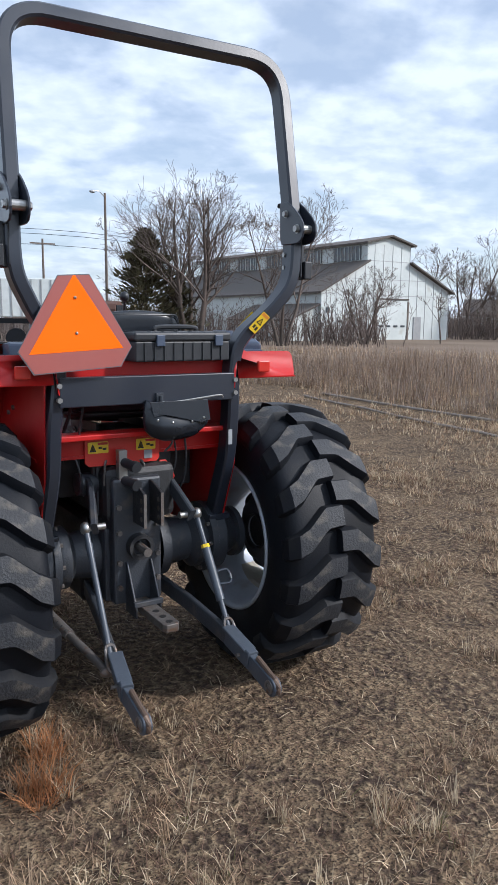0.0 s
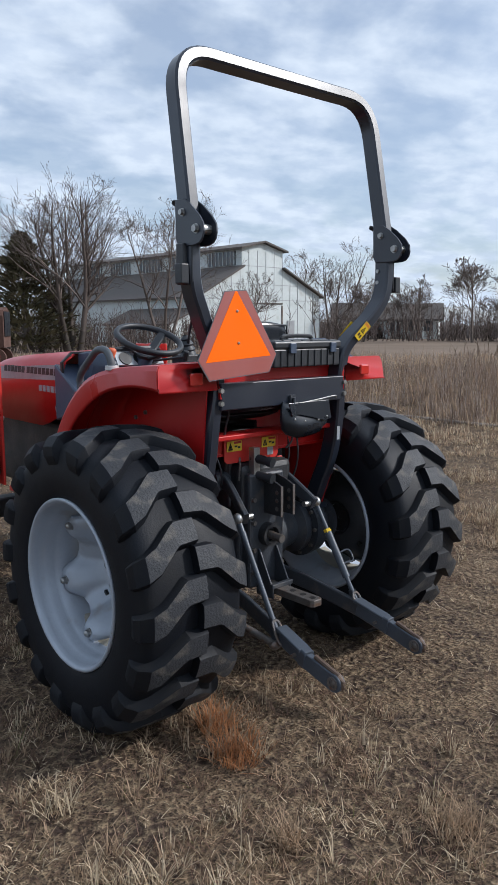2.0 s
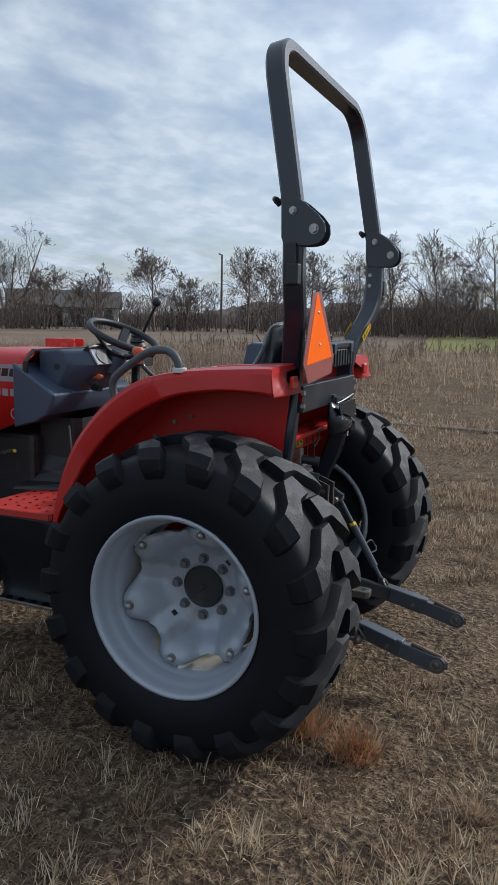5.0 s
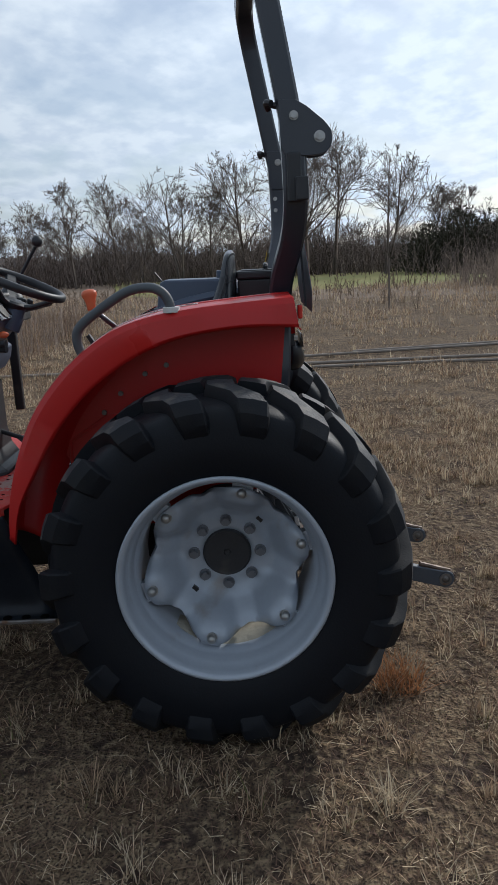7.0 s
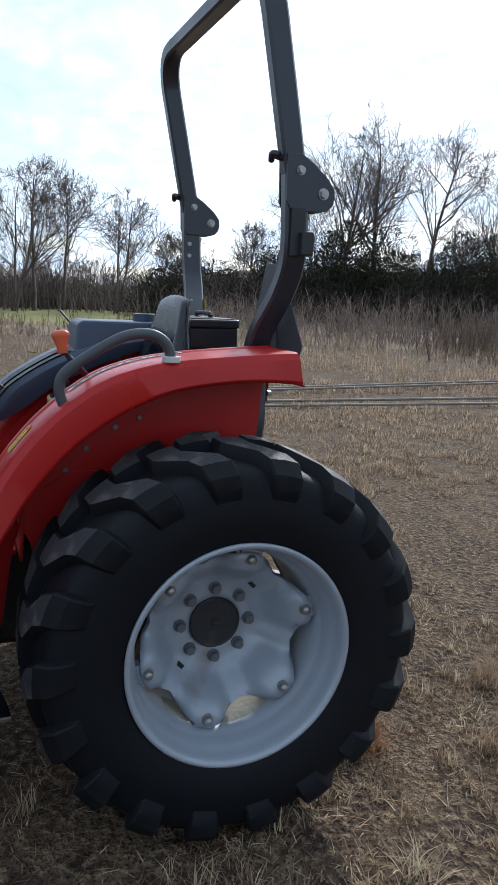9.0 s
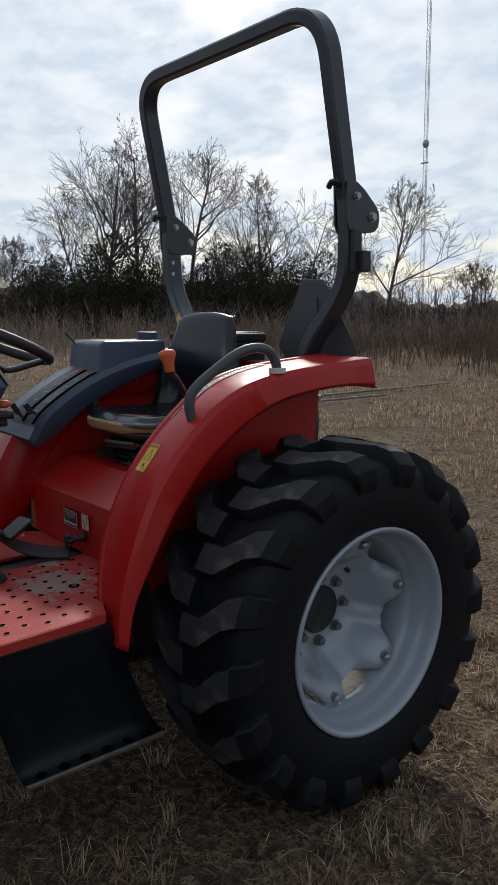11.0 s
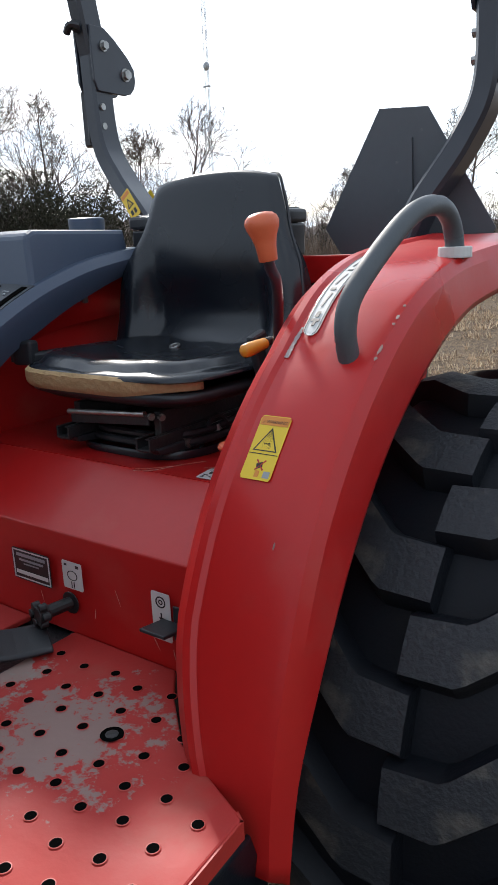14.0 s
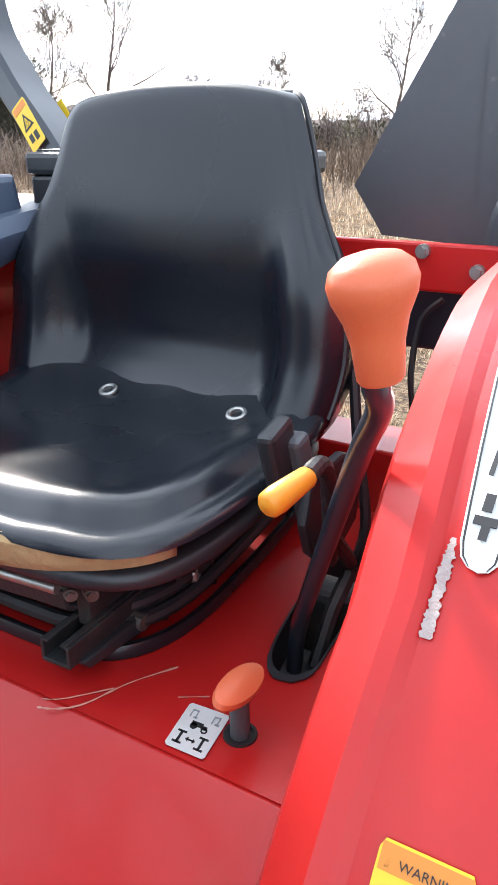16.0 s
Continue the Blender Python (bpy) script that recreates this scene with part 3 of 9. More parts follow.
# fenders
FENDER_TOP = [(-0.246, 1.406), (-0.10, 1.397), (0.08, 1.382), (0.22, 1.360), (0.34, 1.318), (0.46, 1.235), (0.555, 1.138), (0.625, 1.035), (0.682, 0.900), (0.718, 0.770), (0.732, 0.645)]
FENDER_LIP = [(-0.260, 1.312), (-0.10, 1.318), (0.06, 1.302), (0.18, 1.272), (0.285, 1.225), (0.398, 1.150), (0.485, 1.065), (0.553, 0.975), (0.620, 0.865), (0.680, 0.755), (0.708, 0.630)]


def fender(s):
    bm = bmesh.new()
    top = smooth_line([(0, y, z) for y, z in FENDER_TOP], 4)
    lip = smooth_line([(0, y, z) for y, z in FENDER_LIP], 4)
    rows = []
    for p, q in zip(top, lip):
        n = (p - q).normalized()
        slide = -0.040 * max(0.0, min(1.0, (0.43 - p.y) / 0.33))
        tuck = 0.080 * max(0.0, min(1.0, (0.93 - p.z) / 0.30)) ** 1.3

        def at(x, drop):
            x = x + tuck + slide if x < 0.5 else x
            return Vector((s * x, *(p - n * drop)[1:]))

        out = 0.612 + 0.028 * max(0.0, min(1.0, (0.15 - p.y) / 0.40))
        rows.append([Vector((s * (out - 0.004), q.y, q.z)), Vector((s * out, *(q + (p - q) * 0.12)[1:])), at(out - 0.006, 0.020), at(out - 0.016, 0.003), at(out - 0.028, 0.0),
                     at(0.470, -0.001), at(0.458, 0.0), at(0.450, -0.005), at(0.440, -0.006), at(0.430, 0.002), at(0.412, 0.016), at(0.398, 0.055), at(0.391, 0.140)])
    grid = [[bm.verts.new(v) for v in r] for r in rows]
    for a, b in zip(grid, grid[1:]):
        for i in range(len(a) - 1):
            bm.faces.new((a[i], a[i + 1], b[i + 1], b[i]))
    # rear end, closed
    e = grid[0]
    foot = [bm.verts.new((s * 0.640, -0.268, 1.304)), bm.verts.new((s * 0.37, -0.266, 1.304)), bm.verts.new((s * 0.37, -0.250, 1.388))]
    bm.faces.new((*e, foot[2], foot[1], foot[0]))
    ob = part("fender", bm, RED, tractor, "faded red steel mudguard with scratches", smooth=True, angle=24, solid=0.005)
    # inner wall of the wheel arch
    bm = bmesh.new()
    wall = [(p.y - 0.02 * k, p.z - 0.03 - 0.10 * k) for p, k in ((p, max(0.0, min(1.0, (p.y - 0.22) / 0.2))) for p in top if p.z > 1.05)] + [(0.52, 0.80), (0.48, 0.60), (0.40, 0.60), (0.10, 0.62), (-0.10, 0.70), (-0.195, 0.95), (-0.236, 1.36)]
    sheet(bm, wall, 0.006, side_plate(s * 0.392 - 0.003))
    part("fender_wall", bm, RED, tractor, "red steel wheel arch wall")
    bm = bmesh.new()
    box(bm, (0.056, 0.016, 0.046), (0, 0, 0))
    part("tail_lamp", bm, LENS_RED, tractor, "small square red tail lamp", bevel=0.006, at=Matrix.Translation((s * 0.478, -0.276, 1.350)))
    return ob


fender(-1)
fender(1)


# roll bar
BAR = 0.059  # the roll bar sits off the middle


def roll_bar():
    upper = [(BAR + 0.553, -0.268, 1.905), (BAR + 0.555, -0.145, 2.540), (BAR - 0.539, -0.160, 2.530), (BAR - 0.551, -0.270, 1.905)]
    bm = bmesh.new()
    sweep(bm, round_line(upper, 0.16, 10), block_section(0.072, 0.050, 0.008), up=(0, 1, -0.16))
    part("roll_hoop", bm, ROPS_PAINT, tractor, "charcoal painted steel roll-over hoop", smooth=True, angle=30)
    for s in (-1, 1):
        low = [(BAR + s * 0.553, -0.266, 1.935), (BAR + s * 0.553, -0.272, 1.71), (BAR + s * 0.508, -0.262, 1.592), (0.03 + s * 0.40, -0.228, 1.462), (0.02 + s * 0.362, -0.216, 1.355), (s * 0.362, -0.208, 1.15), (s * 0.363, -0.178, 0.98), (s * 0.366, -0.110, 0.82), (s * 0.370, -0.055, 0.70)]
        if s > 0:
            low[1:5] = [(x - d, y, z) for (x, y, z), d in zip(low[1:5], (0.010, 0.036, 0.032, 0.016))]
        bm = bmesh.new()
        line = smooth_line(low, 8)
        sweep(bm, line, block_section(0.076, 0.050, 0.008), up=(0, 1, 0))
        post = part("lower_post", bm, ROPS_PAINT, tractor, "charcoal painted curved roll bar post", smooth=True, angle=30)
        cheek = [(-0.226, 1.992), (-0.278, 1.992), (-0.314, 1.970), (-0.365, 1.928), (-0.387, 1.900), (-0.390, 1.872), (-0.384, 1.850), (-0.368, 1.834), (-0.345, 1.828), (-0.318, 1.827), (-0.242, 1.829), (-0.230, 1.855)]
        for x in (BAR + s * 0.553 - 0.033, BAR + s * 0.553 + 0.025):
            bm = bmesh.new()
            sheet(bm, cheek, 0.008, side_plate(x))
            part("hinge_plate", bm, ROPS_PAINT, post, "charcoal hinge plate", bevel=0.002)
        for y, z, r in ((-0.350, 1.882, 0.016), (-0.272, 1.945, 0.013)):
            bm = bmesh.new()
            rod(bm, (BAR + s * 0.553 - 0.046, y, z), (BAR + s * 0.553 + 0.046, y, z), r * 0.85, r * 0.85, 6)
            rod(bm, (BAR + s * 0.553 - 0.036, y, z), (BAR + s * 0.553 + 0.036, y, z), r * 1.1, r * 1.1, 14)
            part("hinge_bolt", bm, STEEL, post)
    bm = bmesh.new()
    box(bm, (0.70, 0.045, 0.105), (0, -0.245, 1.275))
    part("cross_bar", bm, ROPS_PAINT, tractor, "charcoal cross bar between the posts", bevel=0.004)
    bm = bmesh.new()
    box(bm, (0.78, 0.014, 0.062), (0, -0.175, 1.345))
    part("rear_rail", bm, RED, tractor, "red rail behind the seat", bevel=0.004)


roll_bar()


# slow-vehicle sign
def sign():
    cx, y, z0 = -0.297, -0.312, 1.357
    hexagon = [(-0.155, -0.014), (0.158, 0.008), (0.203, 0.078), (0.055, 0.327), (-0.057, 0.319), (-0.205, 0.062)]
    m = Matrix.Translation((cx, y, z0)) @ Matrix.Rotation(radians(-4), 4, "X") @ Matrix.Rotation(radians(2), 4, "Z") @ BACK
    bm = bmesh.new()
    sheet(bm, hexagon, 0.002, m)
    base = part("slow_vehicle_sign", bm, SHEET_METAL, tractor, "triangular orange slow-vehicle sign with dull red border")
    bm = bmesh.new()
    sheet(bm, [(u * 0.985, 0.003 + v * 0.98) for u, v in hexagon], 0.0008, m @ Matrix.Translation((0, 0, 0.0022)))
    part("border", bm, REFLECT_RED, base, "dull red reflective border")
    bm = bmesh.new()
    sheet(bm, [(-0.168, 0.054), (0.168, 0.074), (0.004, 0.320), (-0.004, 0.319)], 0.0008, m @ Matrix.Translation((0, 0, 0.0032)))
    part("triangle", bm, FLUORESCENT, base, "fluorescent orange triangle")
    for v in (0.125, 0.245):
        bm = bmesh.new()
        ball(bm, m @ Vector((0.0, v, 0.004)), 0.006, seg=8)
        part("rivet", bm, STEEL, base)
    bm = bmesh.new()
    sheet(bm, [(-0.022, 0.0), (0.022, 0.0), (0.022, 0.26), (-0.022, 0.26)], 0.006, m @ Matrix.Translation((0.0, 0.0, -0.007)))
    part("sign_bracket", bm, SHEET_METAL, base, "grey sheet metal bracket")


sign()


# body: deck, wall, platform
GATE = [(-0.292, 0.270), (-0.304, 0.250), (-0.302, 0.200), (-0.297, 0.130), (-0.292, 0.065), (-0.284, 0.040), (-0.266, 0.028), (-0.246, 0.038), (-0.236, 0.064), (-0.236, 0.118), (-0.240, 0.170), (-0.248, 0.220), (-0.258, 0.255), (-0.274, 0.272)]
def decal(name, corners, mat, parent, lift=0.0015, label="", marks=()):
    """A flat decal from four corners (top left, top right, bottom right, bottom left) with marks of (u0, v0, u1, v1, material)."""
    c = [Vector(p) for p in corners]
    n = (c[3] - c[0]).cross(c[1] - c[0]).normalized()

    def at(u, v, h):
        return (c[0] * (1 - u) + c[1] * u) * (1 - v) + (c[3] * (1 - u) + c[2] * u) * v + n * h

    def patch(bm, pts, h, t):
        low, high = [bm.verts.new(at(u, v, h)) for u, v in pts], [bm.verts.new(at(u, v, h + t)) for u, v in pts]
        bm.faces.new(high)
        bm.faces.new(low[::-1])
        for i in range(len(pts)):
            j = (i + 1) % len(pts)
            bm.faces.new((low[i], low[j], high[j], high[i]))

    r = 0.05
    bm = bmesh.new()
    patch(bm, [(r, 0), (1 - r, 0), (1, r), (1, 1 - r), (1 - r, 1), (r, 1), (0, 1 - r), (0, r)], lift, 0.0006)
    bmesh.ops.recalc_face_normals(bm, faces=bm.faces)
    base = part(name, bm, mat, parent, label)
    for mark in marks:
        bm = bmesh.new()
        if len(mark) == 5:
            u0, v0, u1, v1, ink = mark
            pts = [(u0, v0), (u1, v0), (u1, v1), (u0, v1)]
        else:
            pts, ink = mark
        patch(bm, pts, lift + 0.0007, 0.0004)
        bmesh.ops.recalc_face_normals(bm, faces=bm.faces)
        part("mark", bm, ink, base)
    return base


def words(text, corners, ink, parent, height):
    """Letters on a surface: corners are the start of the line, a point along it and a point above it."""
    a, b, c = (Vector(p) for p in corners)
    curve = bpy.data.curves.new("lettering", "FONT")
    curve.body, curve.size, curve.align_x = text, height, "CENTER"
    made = bpy.data.objects.new("lettering", curve)
    mesh = bpy.data.meshes.new_from_object(made)
    bpy.data.objects.remove(made)
    x = (b - a).normalized()
    z = x.cross(c - a).normalized()
    y = z.cross(x)
    mesh.materials.append(ink)
    ob = new("lettering", mesh)
    ob.parent = parent
    ob.matrix_basis = Matrix.Translation(a) @ Matrix((x, y, z)).transposed().to_4x4()
    return ob


def ring(u0, v0, r, w, n=16, squash=1.0):
    """Outline pieces of a circle for decals."""
    out = []
    for i in range(n):
        a, b = 2 * math.pi * i / n, 2 * math.pi * (i + 1) / n
        out.append([(u0 + k * math.cos(t), v0 + k * squash * math.sin(t)) for k, t in ((r, a), (r, b), (r - w, b), (r - w, a))])
    return out


def body():
    # deck with a rounded front, cover and ledge; the lever's gate goes through it
    bm = bmesh.new()
    hole = smooth_line([(x, y, 1.014) for x, y in GATE + GATE[:1]], 3)[:-1]
    for loop in ([Vector(p) for p in ((-0.40, -0.11, 1.014), (0.40, -0.11, 1.014), (0.40, 0.4035, 1.014), (-0.40, 0.4035, 1.014))], hole):
        vs = [bm.verts.new(p) for p in loop]
        for p, q in zip(vs, vs[1:] + vs[:1]):
            bm.edges.new((p, q))
    bmesh.ops.triangle_fill(bm, use_beauty=True, edges=bm.edges[:])
    bmesh.ops.recalc_face_normals(bm, faces=bm.faces)
    if sum(f.normal.z for f in bm.faces) < 0:
        bmesh.ops.reverse_faces(bm, faces=bm.faces[:])
    part("seat_deck", bm, RED, tractor, "red steel deck under the seat", solid=0.012)
    bm = bmesh.new()
    sheet(bm, [(0.4035, 1.0195), (0.407, 1.0187), (0.545, 0.932), (0.553, 0.745), (0.543, 0.745), (0.535, 0.926), (0.4035, 1.008)], 0.80, side_plate(-0.40))
    part("seat_cover", bm, RED, tractor, "red folded steel cover in front of the seat", bevel=0.003)
    bm = bmesh.new()
    sheet(bm, [(-0.20, 1.090), (-0.20, 1.110), (-0.10, 1.110), (-0.095, 1.012), (-0.105, 1.012), (-0.108, 1.100), (-0.19, 1.100), (-0.19, 1.090)], 0.76, side_plate(-0.38))
    part("rear_ledge", bm, RED, tractor, "red folded steel ledge behind the deck", bevel=0.004)
    bm = bmesh.new()
    sheet(bm, [(-0.215, 1.098), (0.092, 1.098), (0.092, 0.990), (0.08, 0.975), (-0.20, 0.975), (-0.215, 0.990)], 0.006, back_plate(-0.112))
    guard = part("rear_guard", bm, RED_BRIGHT, tractor, "red guard plate with two yellow decals", bevel=0.002)
    for x0, x1 in ((-0.204, -0.122), (-0.008, 0.074)):
        decal("warning_decal", [(x0, -0.119, 1.070), (x1, -0.119, 1.070), (x1, -0.119, 1.026), (x0, -0.119, 1.026)], YELLOW_DECAL, guard, label="yellow warning decal",
              marks=[(0.48, 0.06, 0.97, 0.28, RED_INK), ([(0.08, 0.85), (0.24, 0.15), (0.40, 0.85)], BLACK_INK), ([(0.15, 0.76), (0.24, 0.34), (0.33, 0.76)], YELLOW_DECAL),
                     (0.225, 0.45, 0.255, 0.70, BLACK_INK), (0.52, 0.45, 0.70, 0.62, BLACK_INK), (0.72, 0.55, 0.90, 0.75, BLACK_INK)])
    decal("small_decal", [(0.025, -0.119, 1.024), (0.060, -0.119, 1.024), (0.060, -0.119, 0.990), (0.025, -0.119, 0.990)], GREY_INK, guard)
    # platform, one plate on each side of the middle
    left = [(-0.06, 0.555), (-0.300, 0.555), (-0.345, 0.610), (-0.400, 0.662), (-0.430, 0.690), (-0.570, 0.752), (-0.582, 0.760), (-0.605, 1.12), (-0.596, 1.130), (-0.28, 1.108), (-0.06, 1.10)]
    holes = []
    for s in (-1, 1):
        bm = bmesh.new()
        sheet(bm, [(-s * x, y) for x, y in left], 0.012, Matrix.Translation((0, 0, 0.738)))
        bmesh.ops.recalc_face_normals(bm, faces=bm.faces)
        plate = part("platform", bm, PLATFORM_PAINT, tractor, "worn red perforated steel foot platform", bevel=0.003)
        bm = bmesh.new()
        edge = [(-s * x, y) for x, y in left[5:10]]
        for (x0, y0), (x1, y1) in zip(edge, edge[1:]):
            mid, d = Vector(((x0 + x1) / 2, (y0 + y1) / 2, 0.735)), Vector((x1 - x0, y1 - y0, 0))
            box(bm, (d.length + 0.004, 0.005, 0.026), mid, (0, 0, math.degrees(math.atan2(d.y, d.x))))
        part("platform_edge", bm, RED_WORN, plate, "folded red edge")
        if s > 0:
            continue
        lip = bmesh.new()
        lathe(lip, [(0.0002, 0.0094), (0.0006, 0.0085), (0.0006, 0.0078), (0.0, 0.0075)], 14)
        lip_ob = part("hole_rim", lip, RED_WORN, plate, at=pose(-0.1, 0.62, 0.751, 0, -90, 0), smooth=True)
        # uncut plate: a black disc carries the hole's darkness
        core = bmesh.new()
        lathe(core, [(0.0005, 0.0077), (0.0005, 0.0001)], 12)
        core_ob = part("drain_hole", core, HOLE_DARK, plate, at=pose(-0.1, 0.62, 0.751, 0, -90, 0))
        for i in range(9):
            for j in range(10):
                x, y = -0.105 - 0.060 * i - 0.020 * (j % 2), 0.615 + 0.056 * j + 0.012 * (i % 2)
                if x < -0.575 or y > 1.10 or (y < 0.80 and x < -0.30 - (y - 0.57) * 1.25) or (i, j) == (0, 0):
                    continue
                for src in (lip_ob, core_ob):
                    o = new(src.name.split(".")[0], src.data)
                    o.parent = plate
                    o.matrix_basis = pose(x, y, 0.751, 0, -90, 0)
        for x, y in ((-0.560, 1.100), (-0.335, 0.730)):
            bm = bmesh.new()
            # black disc laid on the plate for the dark of the bolt hole
            lathe(bm, [(0.0012, 0.017), (0.0012, 0.0001)], 20)
            part("bolt_hole", bm, HOLE_DARK, plate, at=pose(x, y, 0.751, 0, -90, 0))
            bm = bmesh.new()
            lathe(bm, [(0.0014, 0.010), (0.002, 0.008), (0.002, 0.0001)], 8)
            part("bolt", bm, CAST_DARK, plate, at=pose(x, y, 0.751, 0, -90, 0))
    # step under the left platform
    bm = bmesh.new()
    prof = smooth_line([(-0.584, 0, 0.722), (-0.574, 0, 0.62), (-0.563, 0, 0.52), (-0.556, 0, 0.43), (-0.560, 0, 0.380), (-0.578, 0, 0.356), (-0.615, 0, 0.350)], 5)
    rows = []
    for k, p in enumerate(prof):
        t = (0.722 - p.z) / 0.372
        y0, y1 = 0.750 - 0.150 * t, 1.125 - 0.105 * t
        rows.append([bm.verts.new((p.x, y0 + (y1 - y0) * j / 6, p.z)) for j in range(7)])
    for a, b in zip(rows, rows[1:]):
        for j in range(6):
            bm.faces.new((a[j], a[j + 1], b[j + 1], b[j]))
    step = part("step", bm, BLACK_STEEL, tractor, "black curved sheet steel step", smooth=True, solid=0.005)
    bm = bmesh.new()
    sweep(bm, [Vector((-0.615, 0.60, 0.350)), Vector((-0.615, 1.02, 0.350))], block_section(0.014, 0.012, 0.003), up=(0, 0, 1))
    part("step_edge", bm, STEEL_WORN, step, "bare worn front edge of the step")
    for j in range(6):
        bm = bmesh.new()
        # black caps on the step, coloured as the dark of its holes
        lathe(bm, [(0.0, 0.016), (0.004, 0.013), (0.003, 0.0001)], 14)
        part("grip_hole", bm, HOLE_DARK, step, at=pose(-0.593, 0.645 + 0.065 * j, 0.356, 0, -90, 0))
    # hydraulic filter beside the step
    bm = bmesh.new()
    lathe(bm, [(0.0, 0.0001), (0.0, 0.03), (-0.015, 0.034), (-0.02, 0.050), (-0.035, 0.057), (-0.26, 0.057), (-0.28, 0.04), (-0.33, 0.0001)], 28)
    part("oil_filter", bm, BLACK_STEEL, tractor, "black canister filter", at=pose(-0.515, 1.150, 0.640, 0, -90, 0), smooth=True, angle=40)
    # gearbox and engine below
    bm = bmesh.new()
    box(bm, (0.36, 1.5, 0.36), (0, 0.80, 0.55))
    box(bm, (0.30, 0.6, 0.22), (0, 0.15, 0.86))
    box(bm, (0.44, 1.25, 0.42), (0, 1.75, 0.80))
    part("gearbox", bm, CAST_DARK, tractor, "dark cast gearbox and engine block", bevel=0.03)


body()


def wall_decals():
    y = 0.5545
    d = decal("maker_plate", [(0.092, y, 0.884), (-0.014, y, 0.884), (-0.014, y, 0.822), (0.092, y, 0.822)], BLACK_INK, tractor, label="black maker's plate with pale lines",
              marks=[(0.04, 0.04, 0.96, 0.08, WHITE_DECAL), (0.04, 0.92, 0.96, 0.96, WHITE_DECAL), (0.02, 0.04, 0.05, 0.96, WHITE_DECAL), (0.95, 0.04, 0.98, 0.96, WHITE_DECAL),
                     (0.12, 0.15, 0.88, 0.25, GREY_INK), (0.18, 0.32, 0.82, 0.39, GREY_INK), (0.30, 0.45, 0.70, 0.49, GREY_INK), (0.08, 0.70, 0.92, 0.82, WHITE_DECAL)])
    decal("pictogram_decal", [(-0.048, y, 0.888), (-0.098, y, 0.888), (-0.098, y, 0.836), (-0.048, y, 0.836)], WHITE_DECAL, tractor, label="white decal with a line drawing",
          marks=[(p, BLACK_INK) for p in ring(0.5, 0.50, 0.26, 0.04, squash=0.7)] + [(0.12, 0.10, 0.25, 0.18, BLACK_INK), (0.70, 0.10, 0.85, 0.20, BLACK_INK), (0.42, 0.72, 0.46, 0.95, BLACK_INK), (0.54, 0.72, 0.58, 0.95, BLACK_INK)])
    decal("pictogram_decal", [(-0.260, y, 0.882), (-0.300, y, 0.882), (-0.300, y, 0.798), (-0.260, y, 0.798)], WHITE_DECAL, tractor, label="tall white decal with two line drawings",
          marks=[(p, BLACK_INK) for p in ring(0.5, 0.20, 0.27, 0.06, 12, 0.45) + ring(0.5, 0.20, 0.12, 0.05, 8, 0.45) + ring(0.5, 0.78, 0.27, 0.06, 12, 0.45) + ring(0.5, 0.78, 0.12, 0.05, 8, 0.45)] +
          [([(0.36, 0.52), (0.64, 0.52), (0.5, 0.60)], BLACK_INK), (0.46, 0.42, 0.54, 0.53, BLACK_INK)])
    # knob of the speed valve, and the lock pedal
    bm = bmesh.new()
    rod(bm, (-0.058, 0.553, 0.806), (-0.058, 0.5555, 0.806), 0.021, 0.021, 20)
    rod(bm, (-0.058, 0.55, 0.806), (-0.040, 0.598, 0.800), 0.011, 0.012, 12)
    rod(bm, (-0.041, 0.592, 0.800), (-0.036, 0.613, 0.799), 0.016, 0.018, 14)
    for k in range(6):
        a = math.pi * k / 3
        c = Vector((-0.039 + 0.017 * math.cos(a), 0.600, 0.800 + 0.017 * math.sin(a)))
        rod(bm, c, c + Vector((0.004, 0.013, 0)), 0.0085, 0.0080, 8)
    part("valve_knob", bm, BLACK_INK, tractor, "black star knob on the red cover", bevel=0.003)
    bm = bmesh.new()
    box(bm, (0.040, 0.004, 0.060), (-0.326, 0.5565, 0.836))
    box(bm, (0.052, 0.055, 0.006), (-0.310, 0.585, 0.840), (8, 0, 0))
    part("lock_pedal", bm, PLASTIC_DARK, tractor, "small black pedal in a slot", bevel=0.003)


wall_decals()


